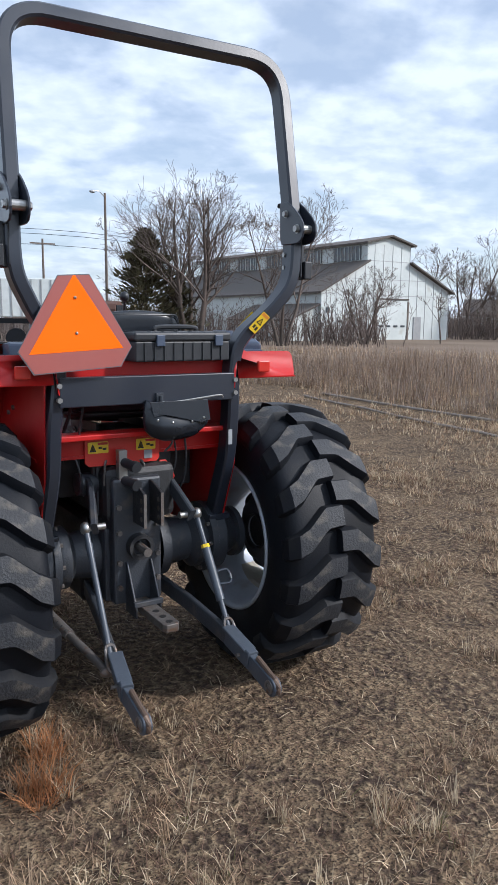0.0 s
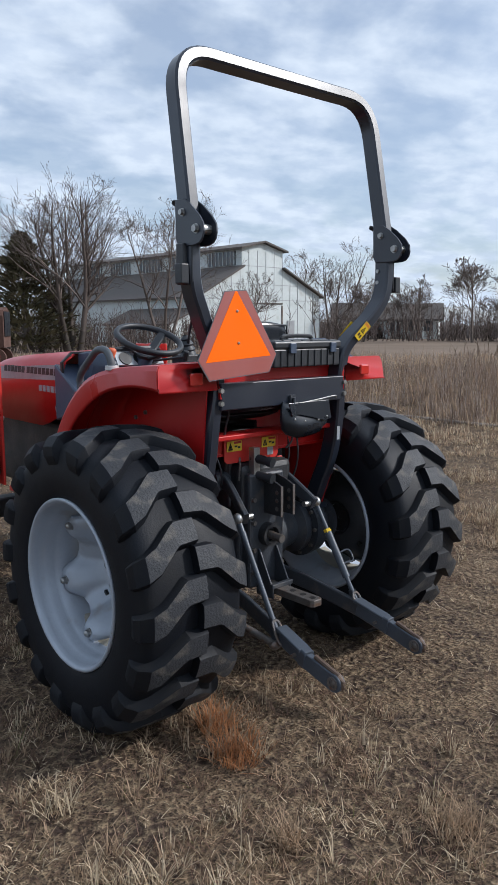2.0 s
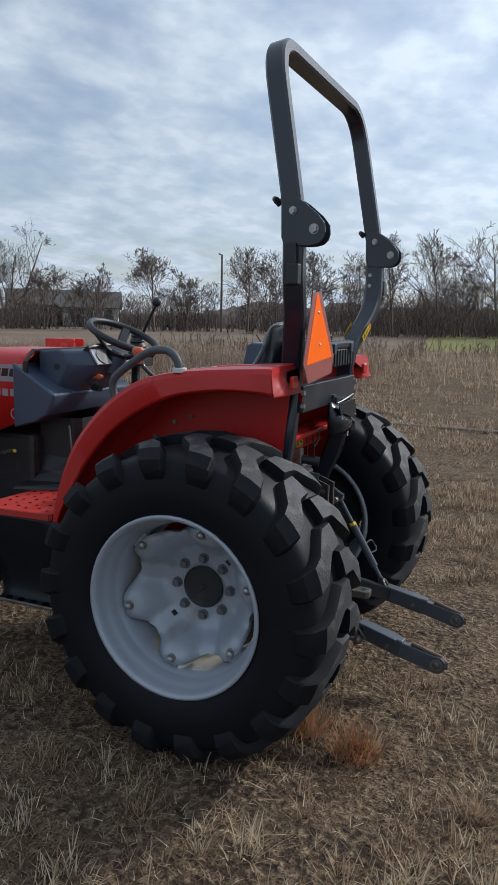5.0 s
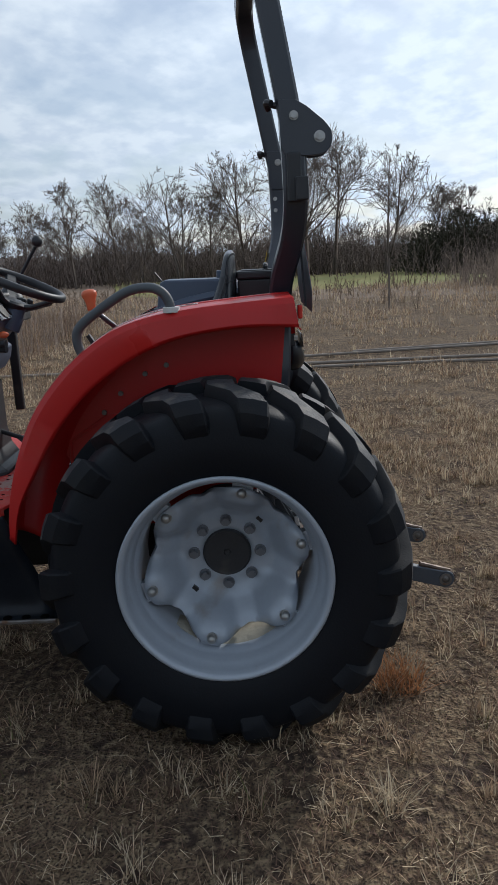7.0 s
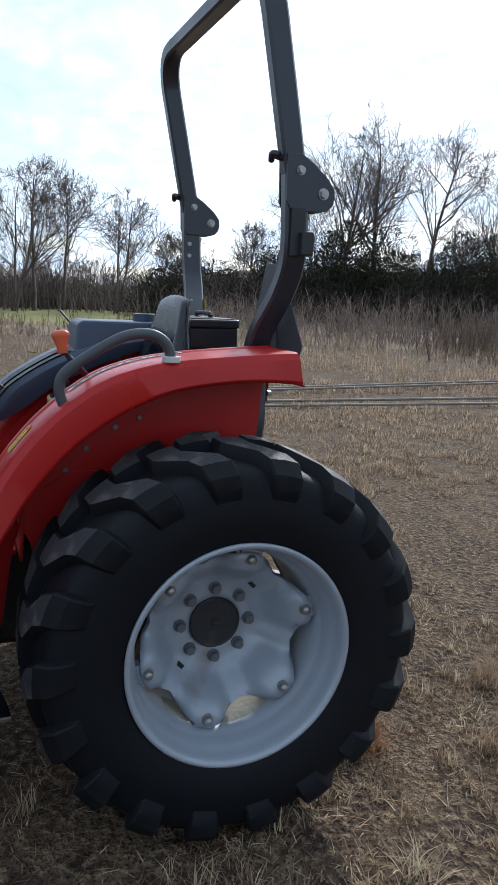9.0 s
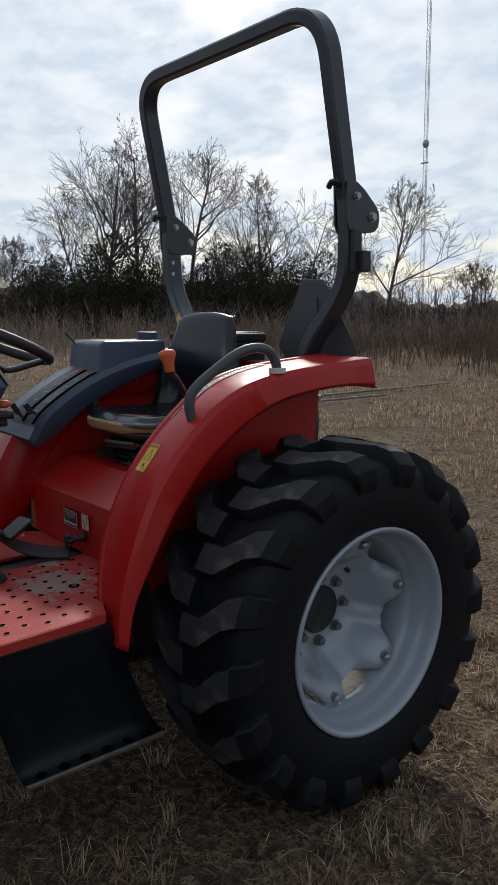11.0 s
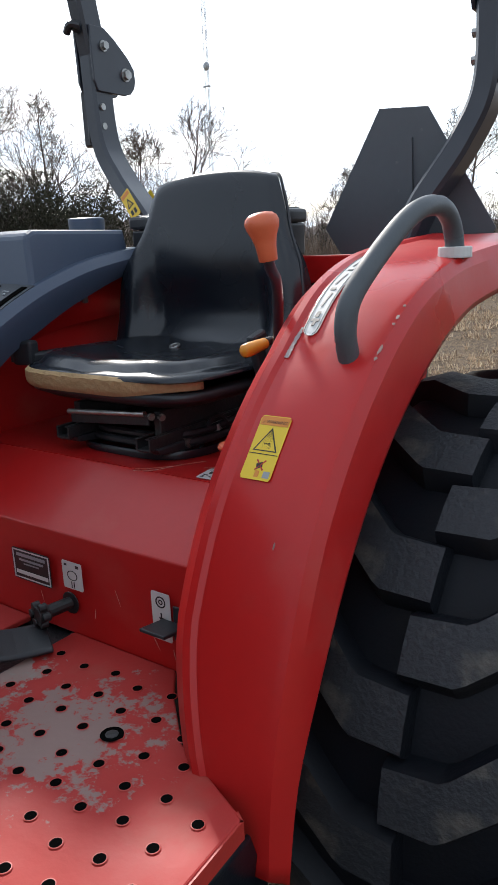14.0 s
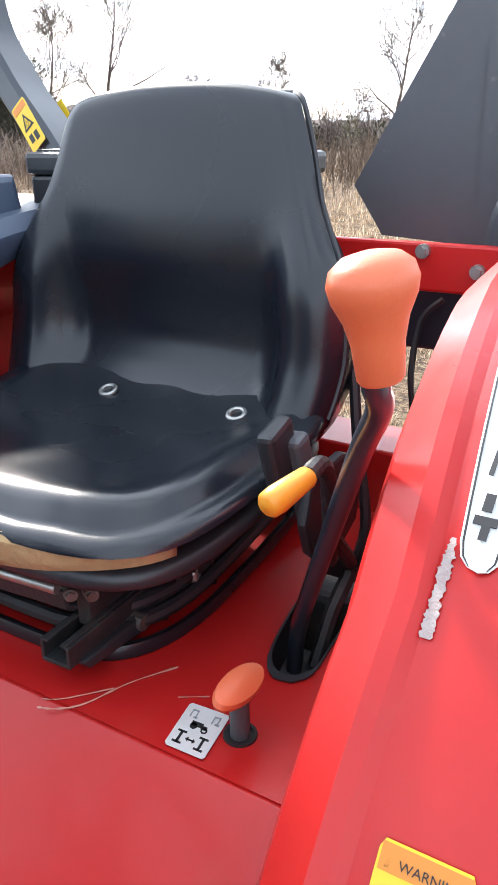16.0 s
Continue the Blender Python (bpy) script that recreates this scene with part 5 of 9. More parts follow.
def console():
    bm = bmesh.new()
    upper = [(-0.130, 1.410), (-0.08, 1.412), (0.04, 1.405), (0.16, 1.388), (0.26, 1.360), (0.36, 1.318), (0.46, 1.262), (0.55, 1.195), (0.600, 1.115)]
    lower = [(-0.130, 1.376), (-0.08, 1.370), (0.04, 1.338), (0.13, 1.308), (0.20, 1.282), (0.28, 1.245), (0.37, 1.198), (0.46, 1.130), (0.560, 1.070)]
    up, lo = smooth_line([(0, *p) for p in upper], 4), smooth_line([(0, *p) for p in lower], 4)
    rows = []

    def dip(k, x):
        """The slotted front part leans towards the seat."""
        return 0.012 * max(0.0, min(1.0, (k / (len(up) - 1) - 0.15) / 0.3)) * max(0.0, (0.54 - x) / 0.27)

    for k, (p, q) in enumerate(zip(up, lo)):
        n = (p - q).normalized()
        rows.append([bm.verts.new(v) for v in ((0.285, q.y, q.z), (0.262, *(q + (p - q) * 0.5)[1:]), (0.262, *(p - n * (0.020 + dip(k, 0.28)))[1:]), (0.280, *(p - n * dip(k, 0.28))[1:]), (0.56, p.y, p.z), (0.578, *(p - n * 0.014)[1:]), (0.585, q.y, q.z))])
    for a, b in zip(rows, rows[1:]):
        for i in range(7):
            j = (i + 1) % 7
            bm.faces.new((a[i], a[j], b[j], b[i]))
    bm.faces.new(rows[0][::-1])
    bm.faces.new(rows[-1])
    bmesh.ops.recalc_face_normals(bm, faces=bm.faces)
    con = part("side_console", bm, PLASTIC, tractor, "grey moulded side console with lever slots", smooth=True, angle=40)

    # raised box on the outer half
    bm = bmesh.new()
    side = [(-0.115, 1.36), (-0.115, 1.436), (-0.07, 1.454), (0.245, 1.457), (0.268, 1.446), (0.284, 1.330)]
    inner, outer = [bm.verts.new((0.318 - 0.20 * (1.457 - z), max(y, -0.03), z)) for y, z in side], [bm.verts.new((0.572, y, z)) for y, z in side]
    bm.faces.new(inner)
    bm.faces.new(outer[::-1])
    for i in range(6):
        j = (i + 1) % 6
        bm.faces.new((inner[j], inner[i], outer[i], outer[j]))
    bmesh.ops.recalc_face_normals(bm, faces=bm.faces)
    part("console_box", bm, PLASTIC, con, "raised grey console box", bevel=0.010)

    def strip(name, x, t0, t1, w, lift, mat, label=""):
        bm = bmesh.new()
        rows = []
        for k in range(13):
            f = (t0 + (t1 - t0) * k / 12) * (len(up) - 1)
            i = min(int(f), len(up) - 2)
            p = up[i].lerp(up[i + 1], f - i)
            d = (up[i + 1] - up[i]).normalized()
            n = Vector((0, -d.z, d.y))
            n = n if n.z > 0 else -n
            rows.append([bm.verts.new((v, *(p + n * (lift - dip(f, v)))[1:])) for v in (x - w / 2, x + w / 2)])
        for a, b in zip(rows, rows[1:]):
            bm.faces.new((a[0], a[1], b[1], b[0]))
        return part(name, bm, mat, con, label, solid=0.002)

    strip("slot_panel", 0.385, 0.535, 0.93, 0.205, 0.0015, CONSOLE_INSET, "darker slot panel")
    # slots are black strips laid on top, their shaded depth only coloured in
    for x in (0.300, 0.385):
        strip("lever_slot", x, 0.55, 0.92, 0.016, 0.004, HOLE_DARK)
    for x in (0.335, 0.422):
        for k in range(6):
            t = 0.575 + 0.055 * k
            strip("tick", x, t, t + 0.004, 0.018, 0.004, GREY_INK)
            strip("tick", x - 0.006 + 0.004 * (k % 3), t + 0.012, t + 0.018, 0.005, 0.004, GREY_INK)
    for x, t, hh in ((0.300, 0.90, 0.025), (0.385, 0.91, 0.04)):
        f = t * (len(up) - 1)
        p = up[int(f)]
        bm = bmesh.new()
        rod(bm, (x, p.y, p.z), (x, p.y + 0.03, p.z + hh), 0.006, 0.006, 8)
        box(bm, (0.02, 0.018, 0.045), (x, p.y + 0.03, p.z + hh), (-30, 0, 0))
        part("console_lever", bm, PLASTIC_DARK, con, "short black console lever", bevel=0.004)
    bm = bmesh.new()
    lathe(bm, [(0.0, 0.045), (0.030, 0.045), (0.032, 0.040), (0.030, 0.036), (0.004, 0.034), (0.004, 0.0001)], 28)
    part("cup_holder", bm, PLASTIC, con, "round grey cup holder", at=pose(0.435, -0.02, 1.455, 0, -90, 0), smooth=True)
    # key, aerial stub, loader joystick
    bm = bmesh.new()
    tube(bm, [(0.335, 0.10, 1.29), (0.325, 0.11, 1.33)], 0.008, 8)
    rod(bm, (0.325, 0.11, 1.33), (0.325, 0.112, 1.35), 0.013, 0.013, 8)
    part("control_lever", bm, STEEL_WORN, tractor, "small bare steel lever under the console")
    bm = bmesh.new()
    tube(bm, [(0.52, 0.27, 1.44), (0.53, 0.31, 1.49)], 0.004, 6)
    part("stub", bm, PLASTIC_DARK, con)
    bm = bmesh.new()
    tube(bm, smooth_line([Vector((0.372, 0.905, 1.42)), Vector((0.355, 0.867, 1.505)), Vector((0.320, 0.776, 1.63))], 5), 0.0075, 8)
    joy = part("joystick", bm, PLASTIC_DARK, tractor, "black loader joystick lever", smooth=True)
    bm = bmesh.new()
    ball(bm, (0.319, 0.773, 1.643), 0.024, (1, 1, 1.05), 14)
    part("knob", bm, PLASTIC_DARK, joy, smooth=True)
    bm = bmesh.new()
    lathe(bm, [(0.0, 0.050), (0.02, 0.042), (0.03, 0.047), (0.05, 0.036), (0.06, 0.041), (0.08, 0.028), (0.09, 0.031), (0.11, 0.014)], 18)
    part("boot", bm, PLASTIC_DARK, joy, "black rubber boot", at=pose(0.384, 0.925, 1.385, 0, -90, 0) @ pose(0, 0, 0, 18, -8, 0), smooth=True)
    bm = bmesh.new()
    box(bm, (0.13, 0.12, 0.075), (0.385, 0.93, 1.35))
    box(bm, (0.03, 0.04, 0.42), (0.40, 0.95, 1.12))
    rod(bm, (0.33, 0.88, 1.36), (0.33, 0.86, 1.41), 0.018, 0.016, 10)
    rod(bm, (0.44, 0.88, 1.36), (0.44, 0.86, 1.40), 0.016, 0.014, 10)
    part("joystick_mount", bm, CAST_DARK, joy, bevel=0.006)


console()


SEAT_X, SEAT_Y = 0.016, 0.190  # the cushion's middle


def seat_outline(angle, inset=0.0):
    """A squarish rounded outline in plan."""
    c, t = math.cos(angle), math.sin(angle)
    r = (abs(c / (0.241 - inset)) ** 4.5 + abs(t / (0.215 - inset)) ** 4.5) ** (-1 / 4.5)
    return SEAT_X + r * c, SEAT_Y + r * t


def seat_rings(bm, rings, seg=72, rise=0.0):
    """Rings of the seat's outline, each (inset, height); rise lifts the rear of the edge."""
    rows = []
    for inset, z in rings:
        row = []
        for k in range(seg):
            x, y = seat_outline(2 * math.pi * k / seg, inset)
            row.append(bm.verts.new((x, y, z + rise * smooth_step((0.20 - y) / 0.16))))
        rows.append(row)
    for p, q in zip(rows, rows[1:]):
        for k in range(seg):
            bm.faces.new((p[k], p[(k + 1) % seg], q[(k + 1) % seg], q[k]))
    return rows


def cushion_mesh():
    bm = bmesh.new()
    seg = 72
    # under the edge, the flat lip, the groove, the crest, the hollow
    steps = [(0.014, 0.0), (0.004, 0.0005), (0.0, 0.003), (0.0015, 0.008), (0.008, 0.0125), (0.015, 0.0150), (0.019, 0.0150), (0.024, 0.0185), (0.032, 0.0285), (0.042, 0.0345), (0.054, 0.0345), (0.070, 0.0290), (0.092, 0.0215), (0.120, 0.0155), (0.150, 0.0120), (0.180, 0.0110)]
    rows = []
    for inset, up in steps:
        row = []
        for k in range(seg):
            angle = 2 * math.pi * k / seg
            front = max(0.0, math.sin(angle)) ** 3
            x, y = seat_outline(angle, inset * (1 + 0.25 * front * smooth_step((inset - 0.02) / 0.05)))
            edge = smooth_step(1 - inset / 0.06)
            z = 1.1765 + up + 0.020 * smooth_step((0.20 - y) / 0.16) * edge
            z -= 0.012 * smooth_step((0.20 - y) / 0.16) * (1 - edge)
            z -= 0.008 * front * math.exp(-((x - SEAT_X - 0.03) / 0.10) ** 2) * smooth_step(inset / 0.03) * smooth_step((0.10 - inset) / 0.05)
            z += 0.0015 * math.sin(x * 61 + y * 23) * smooth_step(inset / 0.02) * smooth_step((0.07 - inset) / 0.03)
            row.append(bm.verts.new((x, y, z)))
        rows.append(row)
    for p, q in zip(rows, rows[1:]):
        for k in range(seg):
            bm.faces.new((p[k], p[(k + 1) % seg], q[(k + 1) % seg], q[k]))
    bm.faces.new(rows[-1])
    return bm


# height, front face, half width, how far the wings come forward, thickness
BACKREST = [(1.168, 0.105, 0.236, 0.005, 0.150), (1.176, 0.078, 0.240, 0.012, 0.130), (1.184, 0.056, 0.243, 0.022, 0.110), (1.200, 0.030, 0.246, 0.040, 0.090), (1.225, 0.006, 0.250, 0.052, 0.075), (1.260, -0.006, 0.253, 0.052, 0.062),
            (1.300, -0.004, 0.251, 0.045, 0.062), (1.335, 0.003, 0.246, 0.034, 0.066), (1.370, 0.006, 0.236, 0.022, 0.068), (1.405, 0.003, 0.216, 0.012, 0.068), (1.435, -0.002, 0.200, 0.006, 0.064), (1.470, -0.009, 0.188, 0.002, 0.058),
            (1.505, -0.017, 0.177, 0.0, 0.050), (1.528, -0.024, 0.168, -0.001, 0.042), (1.541, -0.031, 0.160, -0.002, 0.030), (1.5475, -0.039, 0.150, -0.002, 0.017), (1.549, -0.045, 0.142, -0.002, 0.005)]


def backrest_mesh():
    bm = bmesh.new()
    rows, n = [], 24
    line = smooth_line([(y, w, z) for z, y, w, f, d in BACKREST], 3)
    more = smooth_line([(f, d, 0) for z, y, w, f, d in BACKREST], 3)
    for p, q in zip(line, more):
        y0, w, z = p
        top = smooth_step((z - 1.46) / 0.08)
        row = []
        for k in range(n + 1):
            u = -1 + 2 * k / n
            a = abs(u)
            y = y0 + q.x * smooth_step((a * w - 0.148) / 0.042) - (0.020 - 0.008 * top) * smooth_step((a - 0.88) / 0.12) ** 2
            row.append((0.037 + u * (w + 0.008), y, z + 0.016 * (1 - a ** 2.4) * top))
        for k in range(n, -1, -1):
            u = -1 + 2 * k / n
            row.append((0.037 + u * (w + 0.004), y0 - q.y * (1 - 0.55 * abs(u) ** 6), z + 0.016 * (1 - abs(u) ** 2.4) * top))
        rows.append([bm.verts.new(v) for v in row])
    m = len(rows[0])
    for p, q in zip(rows, rows[1:]):
        for k in range(m):
            bm.faces.new((p[k], p[(k + 1) % m], q[(k + 1) % m], q[k]))
    bm.faces.new(rows[-1])
    bm.faces.new(rows[0][::-1])
    bmesh.ops.recalc_face_normals(bm, faces=bm.faces)
    return bm, [[r[0].co.copy() for r in rows], [r[n].co.copy() for r in rows]]


def seat():
    cushion = part("seat_cushion", cushion_mesh(), VINYL, tractor, "black vinyl seat cushion with a torn front edge", smooth=True, angle=60)
    bm, sides = backrest_mesh()
    rest = part("backrest", bm, VINYL, tractor, "black vinyl bucket backrest", smooth=True, angle=60)
    bm = bmesh.new()
    edge = [p + Vector((-0.001, -0.006, 0)) for p in sides[0][9:]] + [p + Vector((0.001, -0.006, 0)) for p in sides[1][9:][::-1]]
    tube(bm, edge, 0.0035, 6)
    part("piping", bm, PLASTIC_DARK, rest, "black edge piping", smooth=True)
    for x, y, z in ((0.094, 0.062, 1.190), (-0.106, 0.063, 1.192)):
        bm = bmesh.new()
        lathe(bm, [(0.0, 0.0135), (0.003, 0.013), (0.004, 0.010), (0.003, 0.0075), (-0.002, 0.007)], 20)
        part("eyelet", bm, STEEL, cushion, "chrome drain eyelet", at=pose(x, y, z, 0, -70, 90), smooth=True)
    # foam where the cover is torn, thick at one end
    bm = bmesh.new()
    rows = []
    for k in range(41):
        angle = radians(32 + 116 * k / 40)
        plump = smooth_step((seat_outline(angle)[0] + 0.20) / 0.16) * smooth_step((0.262 - seat_outline(angle)[0]) / 0.03)
        x, y = seat_outline(angle, 0.014 - 0.010 * plump)
        wob = (0.0012 * math.sin(k * 1.7) + 0.0008 * math.sin(k * 3.9)) * plump
        out = Vector((math.cos(angle), math.sin(angle), 0)) * (0.001 + 0.004 * plump + wob)
        low = 1.150 + 0.012 * (1 - plump)
        row = [Vector((x, y, z)) + out * f for z, f in ((1.183, -2.5), (1.1800 + 0.004 * plump, 0.3), (1.176 + 0.003 * plump + wob, 1.4), (0.45 * 1.176 + 0.55 * low, 1.3), (low + 0.006, 0.9), (low + 0.001, 0.2), (low, -2.0))]
        rows.append([bm.verts.new(v) for v in row])
    for p, q in zip(rows, rows[1:]):
        for k in range(6):
            bm.faces.new((p[k], p[k + 1], q[k + 1], q[k]))
    part("torn_foam", bm, FOAM, cushion, "exposed yellow-brown foam along the torn edge", smooth=True, solid=0.004)
    # moulded pan under the cushion, its lip apart from the cover
    bm = bmesh.new()
    rows = seat_rings(bm, [(0.030, 1.160), (0.012, 1.158), (0.007, 1.154), (0.006, 1.147), (0.009, 1.141), (0.018, 1.137), (0.036, 1.128), (0.060, 1.121), (0.11, 1.119), (0.17, 1.119)], rise=0.012)
    bm.faces.new(rows[-1])
    part("seat_frame", bm, PLASTIC_DARK, tractor, "black moulded seat pan under the cushion", smooth=True, angle=50)
    # the slide: flat bar with a bright rod, two channel rails, adjuster bolt
    bm = bmesh.new()
    box(bm, (0.212, 0.006, 0.020), (0.008, 0.362, 1.094), (0, 4, 0))
    box(bm, (0.212, 0.030, 0.004), (0.008, 0.348, 1.102), (0, 4, 0))
    part("adjuster_bar", bm, CAST_DARK, tractor, "dark grey folded bar under the seat", bevel=0.0015)
    bm = bmesh.new()
    rod(bm, (-0.092, 0.366, 1.113), (0.118, 0.366, 1.099), 0.0055, 0.0055, 12)
    part("adjuster_rod", bm, STEEL, tractor, "bright steel adjuster rod", smooth=True)
    for x in (-0.100, 0.118):
        bm = bmesh.new()
        y0, y1 = 0.392, 0.060
        a, e = Vector((x - 0.006, y0, 1.060)), Vector((x + 0.006, y1, 1.062))
        d, mid = e - a, (a + e) / 2
        turn = (0, 0, math.degrees(math.atan2(-d.x, d.y)))
        box(bm, (0.034, d.length, 0.004), mid + Vector((0, 0, -0.010)), turn)
        for o in (-0.016, 0.016):
            box(bm, (0.004, d.length, 0.022), mid + Vector((o, 0, 0.001)), turn)
        for o in (-0.011, 0.011):
            box(bm, (0.007, d.length, 0.003), mid + Vector((o, 0, 0.012)), turn)
        rail = part("slide_rail", bm, CAST_DARK, tractor, "grey steel channel rail under the seat", bevel=0.001)
        bm = bmesh.new()
        box(bm, (0.016, d.length * 0.86, 0.050), mid + Vector((0, -0.02, 0.030)), turn)
        part("inner_rail", bm, CAST_DARK, rail, bevel=0.002)
        bm = bmesh.new()
        sheet(bm, [(0.300, 1.032), (0.372, 1.040), (0.380, 1.052), (0.20, 1.052), (0.20, 1.032)], 0.060, side_plate(x - 0.030))
        part("rail_bracket", bm, PLASTIC_DARK, rail, bevel=0.003)
    for x, y, z in ((-0.103, 0.362, 1.108), (-0.118, 0.350, 1.106)):
        bm = bmesh.new()
        rod(bm, (x + 0.010, y - 0.004, z), (x - 0.004, y + 0.003, z), 0.0050, 0.0050, 6)
        rod(bm, (x + 0.002, y - 0.004, z), (x - 0.002, y + 0.001, z), 0.0068, 0.0068, 14)
        part("adjuster_bolt", bm, STEEL_WORN, tractor, "small steel bolt")
    # suspension tray: a rimmed black pan let into the deck
    def tray_outline(grow):
        out = []
        for k in range(48):
            t = 2 * math.pi * k / 48
            c, d = math.cos(t), math.sin(t)
            y = 0.125 + (0.225 + grow) * math.copysign(abs(d) ** 0.50, d)
            out.append((-0.006 + (0.158 + grow) * math.copysign(abs(c) ** 0.55, c), y))
        return out
    bm = bmesh.new()
    rows = []
    for grow, z in ((0.004, 1.021), (0.006, 1.030), (0.003, 1.036), (-0.003, 1.036), (-0.008, 1.031), (-0.012, 1.008), (-0.020, 1.004), (-0.10, 1.004)):
        rows.append([bm.verts.new((x, y, z + 0.030 * smooth_step((0.26 - y) / 0.40) * (z > 1.0205))) for x, y in tray_outline(grow)])
    for p, q in zip(rows, rows[1:]):
        for k in range(48):
            bm.faces.new((p[k], p[(k + 1) % 48], q[(k + 1) % 48], q[k]))
    bm.faces.new(rows[-1])
    tray = part("suspension_tray", bm, VINYL, tractor, "black moulded suspension tray let into the deck", smooth=True, angle=45)
    for grow, z in ((-0.016, 1.046), (-0.026, 1.060)):
        bm = bmesh.new()
        pts = [Vector((x, y, z + 0.035 * smooth_step((0.26 - y) / 0.40))) for x, y in tray_outline(grow)]
        tube(bm, pts + pts[:1], 0.008, 8)
        part("bellows", bm, PLASTIC_DARK, tray, "black bellows fold", smooth=True)
    bm = bmesh.new()
    box(bm, (0.14, 0.22, 0.060), (0.01, 0.12, 1.065))
    part("suspension_block", bm, CAST_DARK, tray, bevel=0.01)
    for y, z in ((0.05, 1.06), (0.22, 1.052), (0.295, 1.046)):
        bm = bmesh.new()
        rod(bm, (-0.135, y, z), (0.12, y, z), 0.009, 0.009, 10)
        part("cross_tube", bm, STEEL_WORN, tray, smooth=True)
    # added bright blocks in place of openings with pale ground behind
    for x, y in ((-0.125, 0.20), (-0.118, 0.165)):
        bm = bmesh.new()
        box(bm, (0.030, 0.050, 0.014), (x, y, 1.058), (0, 12, 20))
        part("spring_clip", bm, STEEL, tray, "bright steel block added for a pale opening", bevel=0.003)
    bm = bmesh.new()
    tube(bm, smooth_line([Vector(q) for q in ((-0.128, 0.255, 1.025), (-0.135, 0.235, 1.070), (-0.140, 0.215, 1.085), (-0.142, 0.190, 1.070), (-0.140, 0.175, 1.03))], 5), 0.005, 6)
    part("tray_cable", bm, PLASTIC_DARK, tray, smooth=True)
    # belt buckle on its stalk
    bm = bmesh.new()
    box(bm, (0.020, 0.046, 0.086), (-0.234, 0.190, 1.206), (-14, 4, 0))
    buckle = part("belt_buckle", bm, PLASTIC_DARK, tractor, "dark seat belt buckle beside the cushion", bevel=0.006)
    bm = bmesh.new()
    box(bm, (0.022, 0.026, 0.100), (-0.247, 0.168, 1.184), (-14, 4, 0))
    part("belt_strap", bm, GRIP, buckle, "grey strap", bevel=0.006)
    bm = bmesh.new()
    sheet(bm, [(0.060, 1.135), (0.075, 1.178), (0.115, 1.196), (0.190, 1.196), (0.205, 1.150), (0.190, 1.110), (0.165, 1.088), (0.110, 1.080), (0.070, 1.095)], 0.012, side_plate(-0.270))
    part("lever_bracket", bm, PLASTIC_DARK, tractor, "dark rounded bracket plate behind the lever", bevel=0.005)
    # buckle tongue end at the other side
    bm = bmesh.new()
    box(bm, (0.050, 0.030, 0.052), (0.285, 0.325, 1.203), (0, 0, 12))
    latch = part("arm_latch", bm, PLASTIC_DARK, tractor, "black belt retractor at the cushion's corner", bevel=0.006)
    bm = bmesh.new()
    box(bm, (0.008, 0.026, 0.040), (0.312, 0.331, 1.203), (0, 0, 12))
    part("latch_face", bm, GRIP, latch, "pale end face", bevel=0.002)
    bm = bmesh.new()
    box(bm, (0.026, 0.20, 0.022), (0.262, 0.225, 1.192), (0, 0, -6))
    part("latch_arm", bm, PLASTIC_DARK, latch, bevel=0.006)


seat()


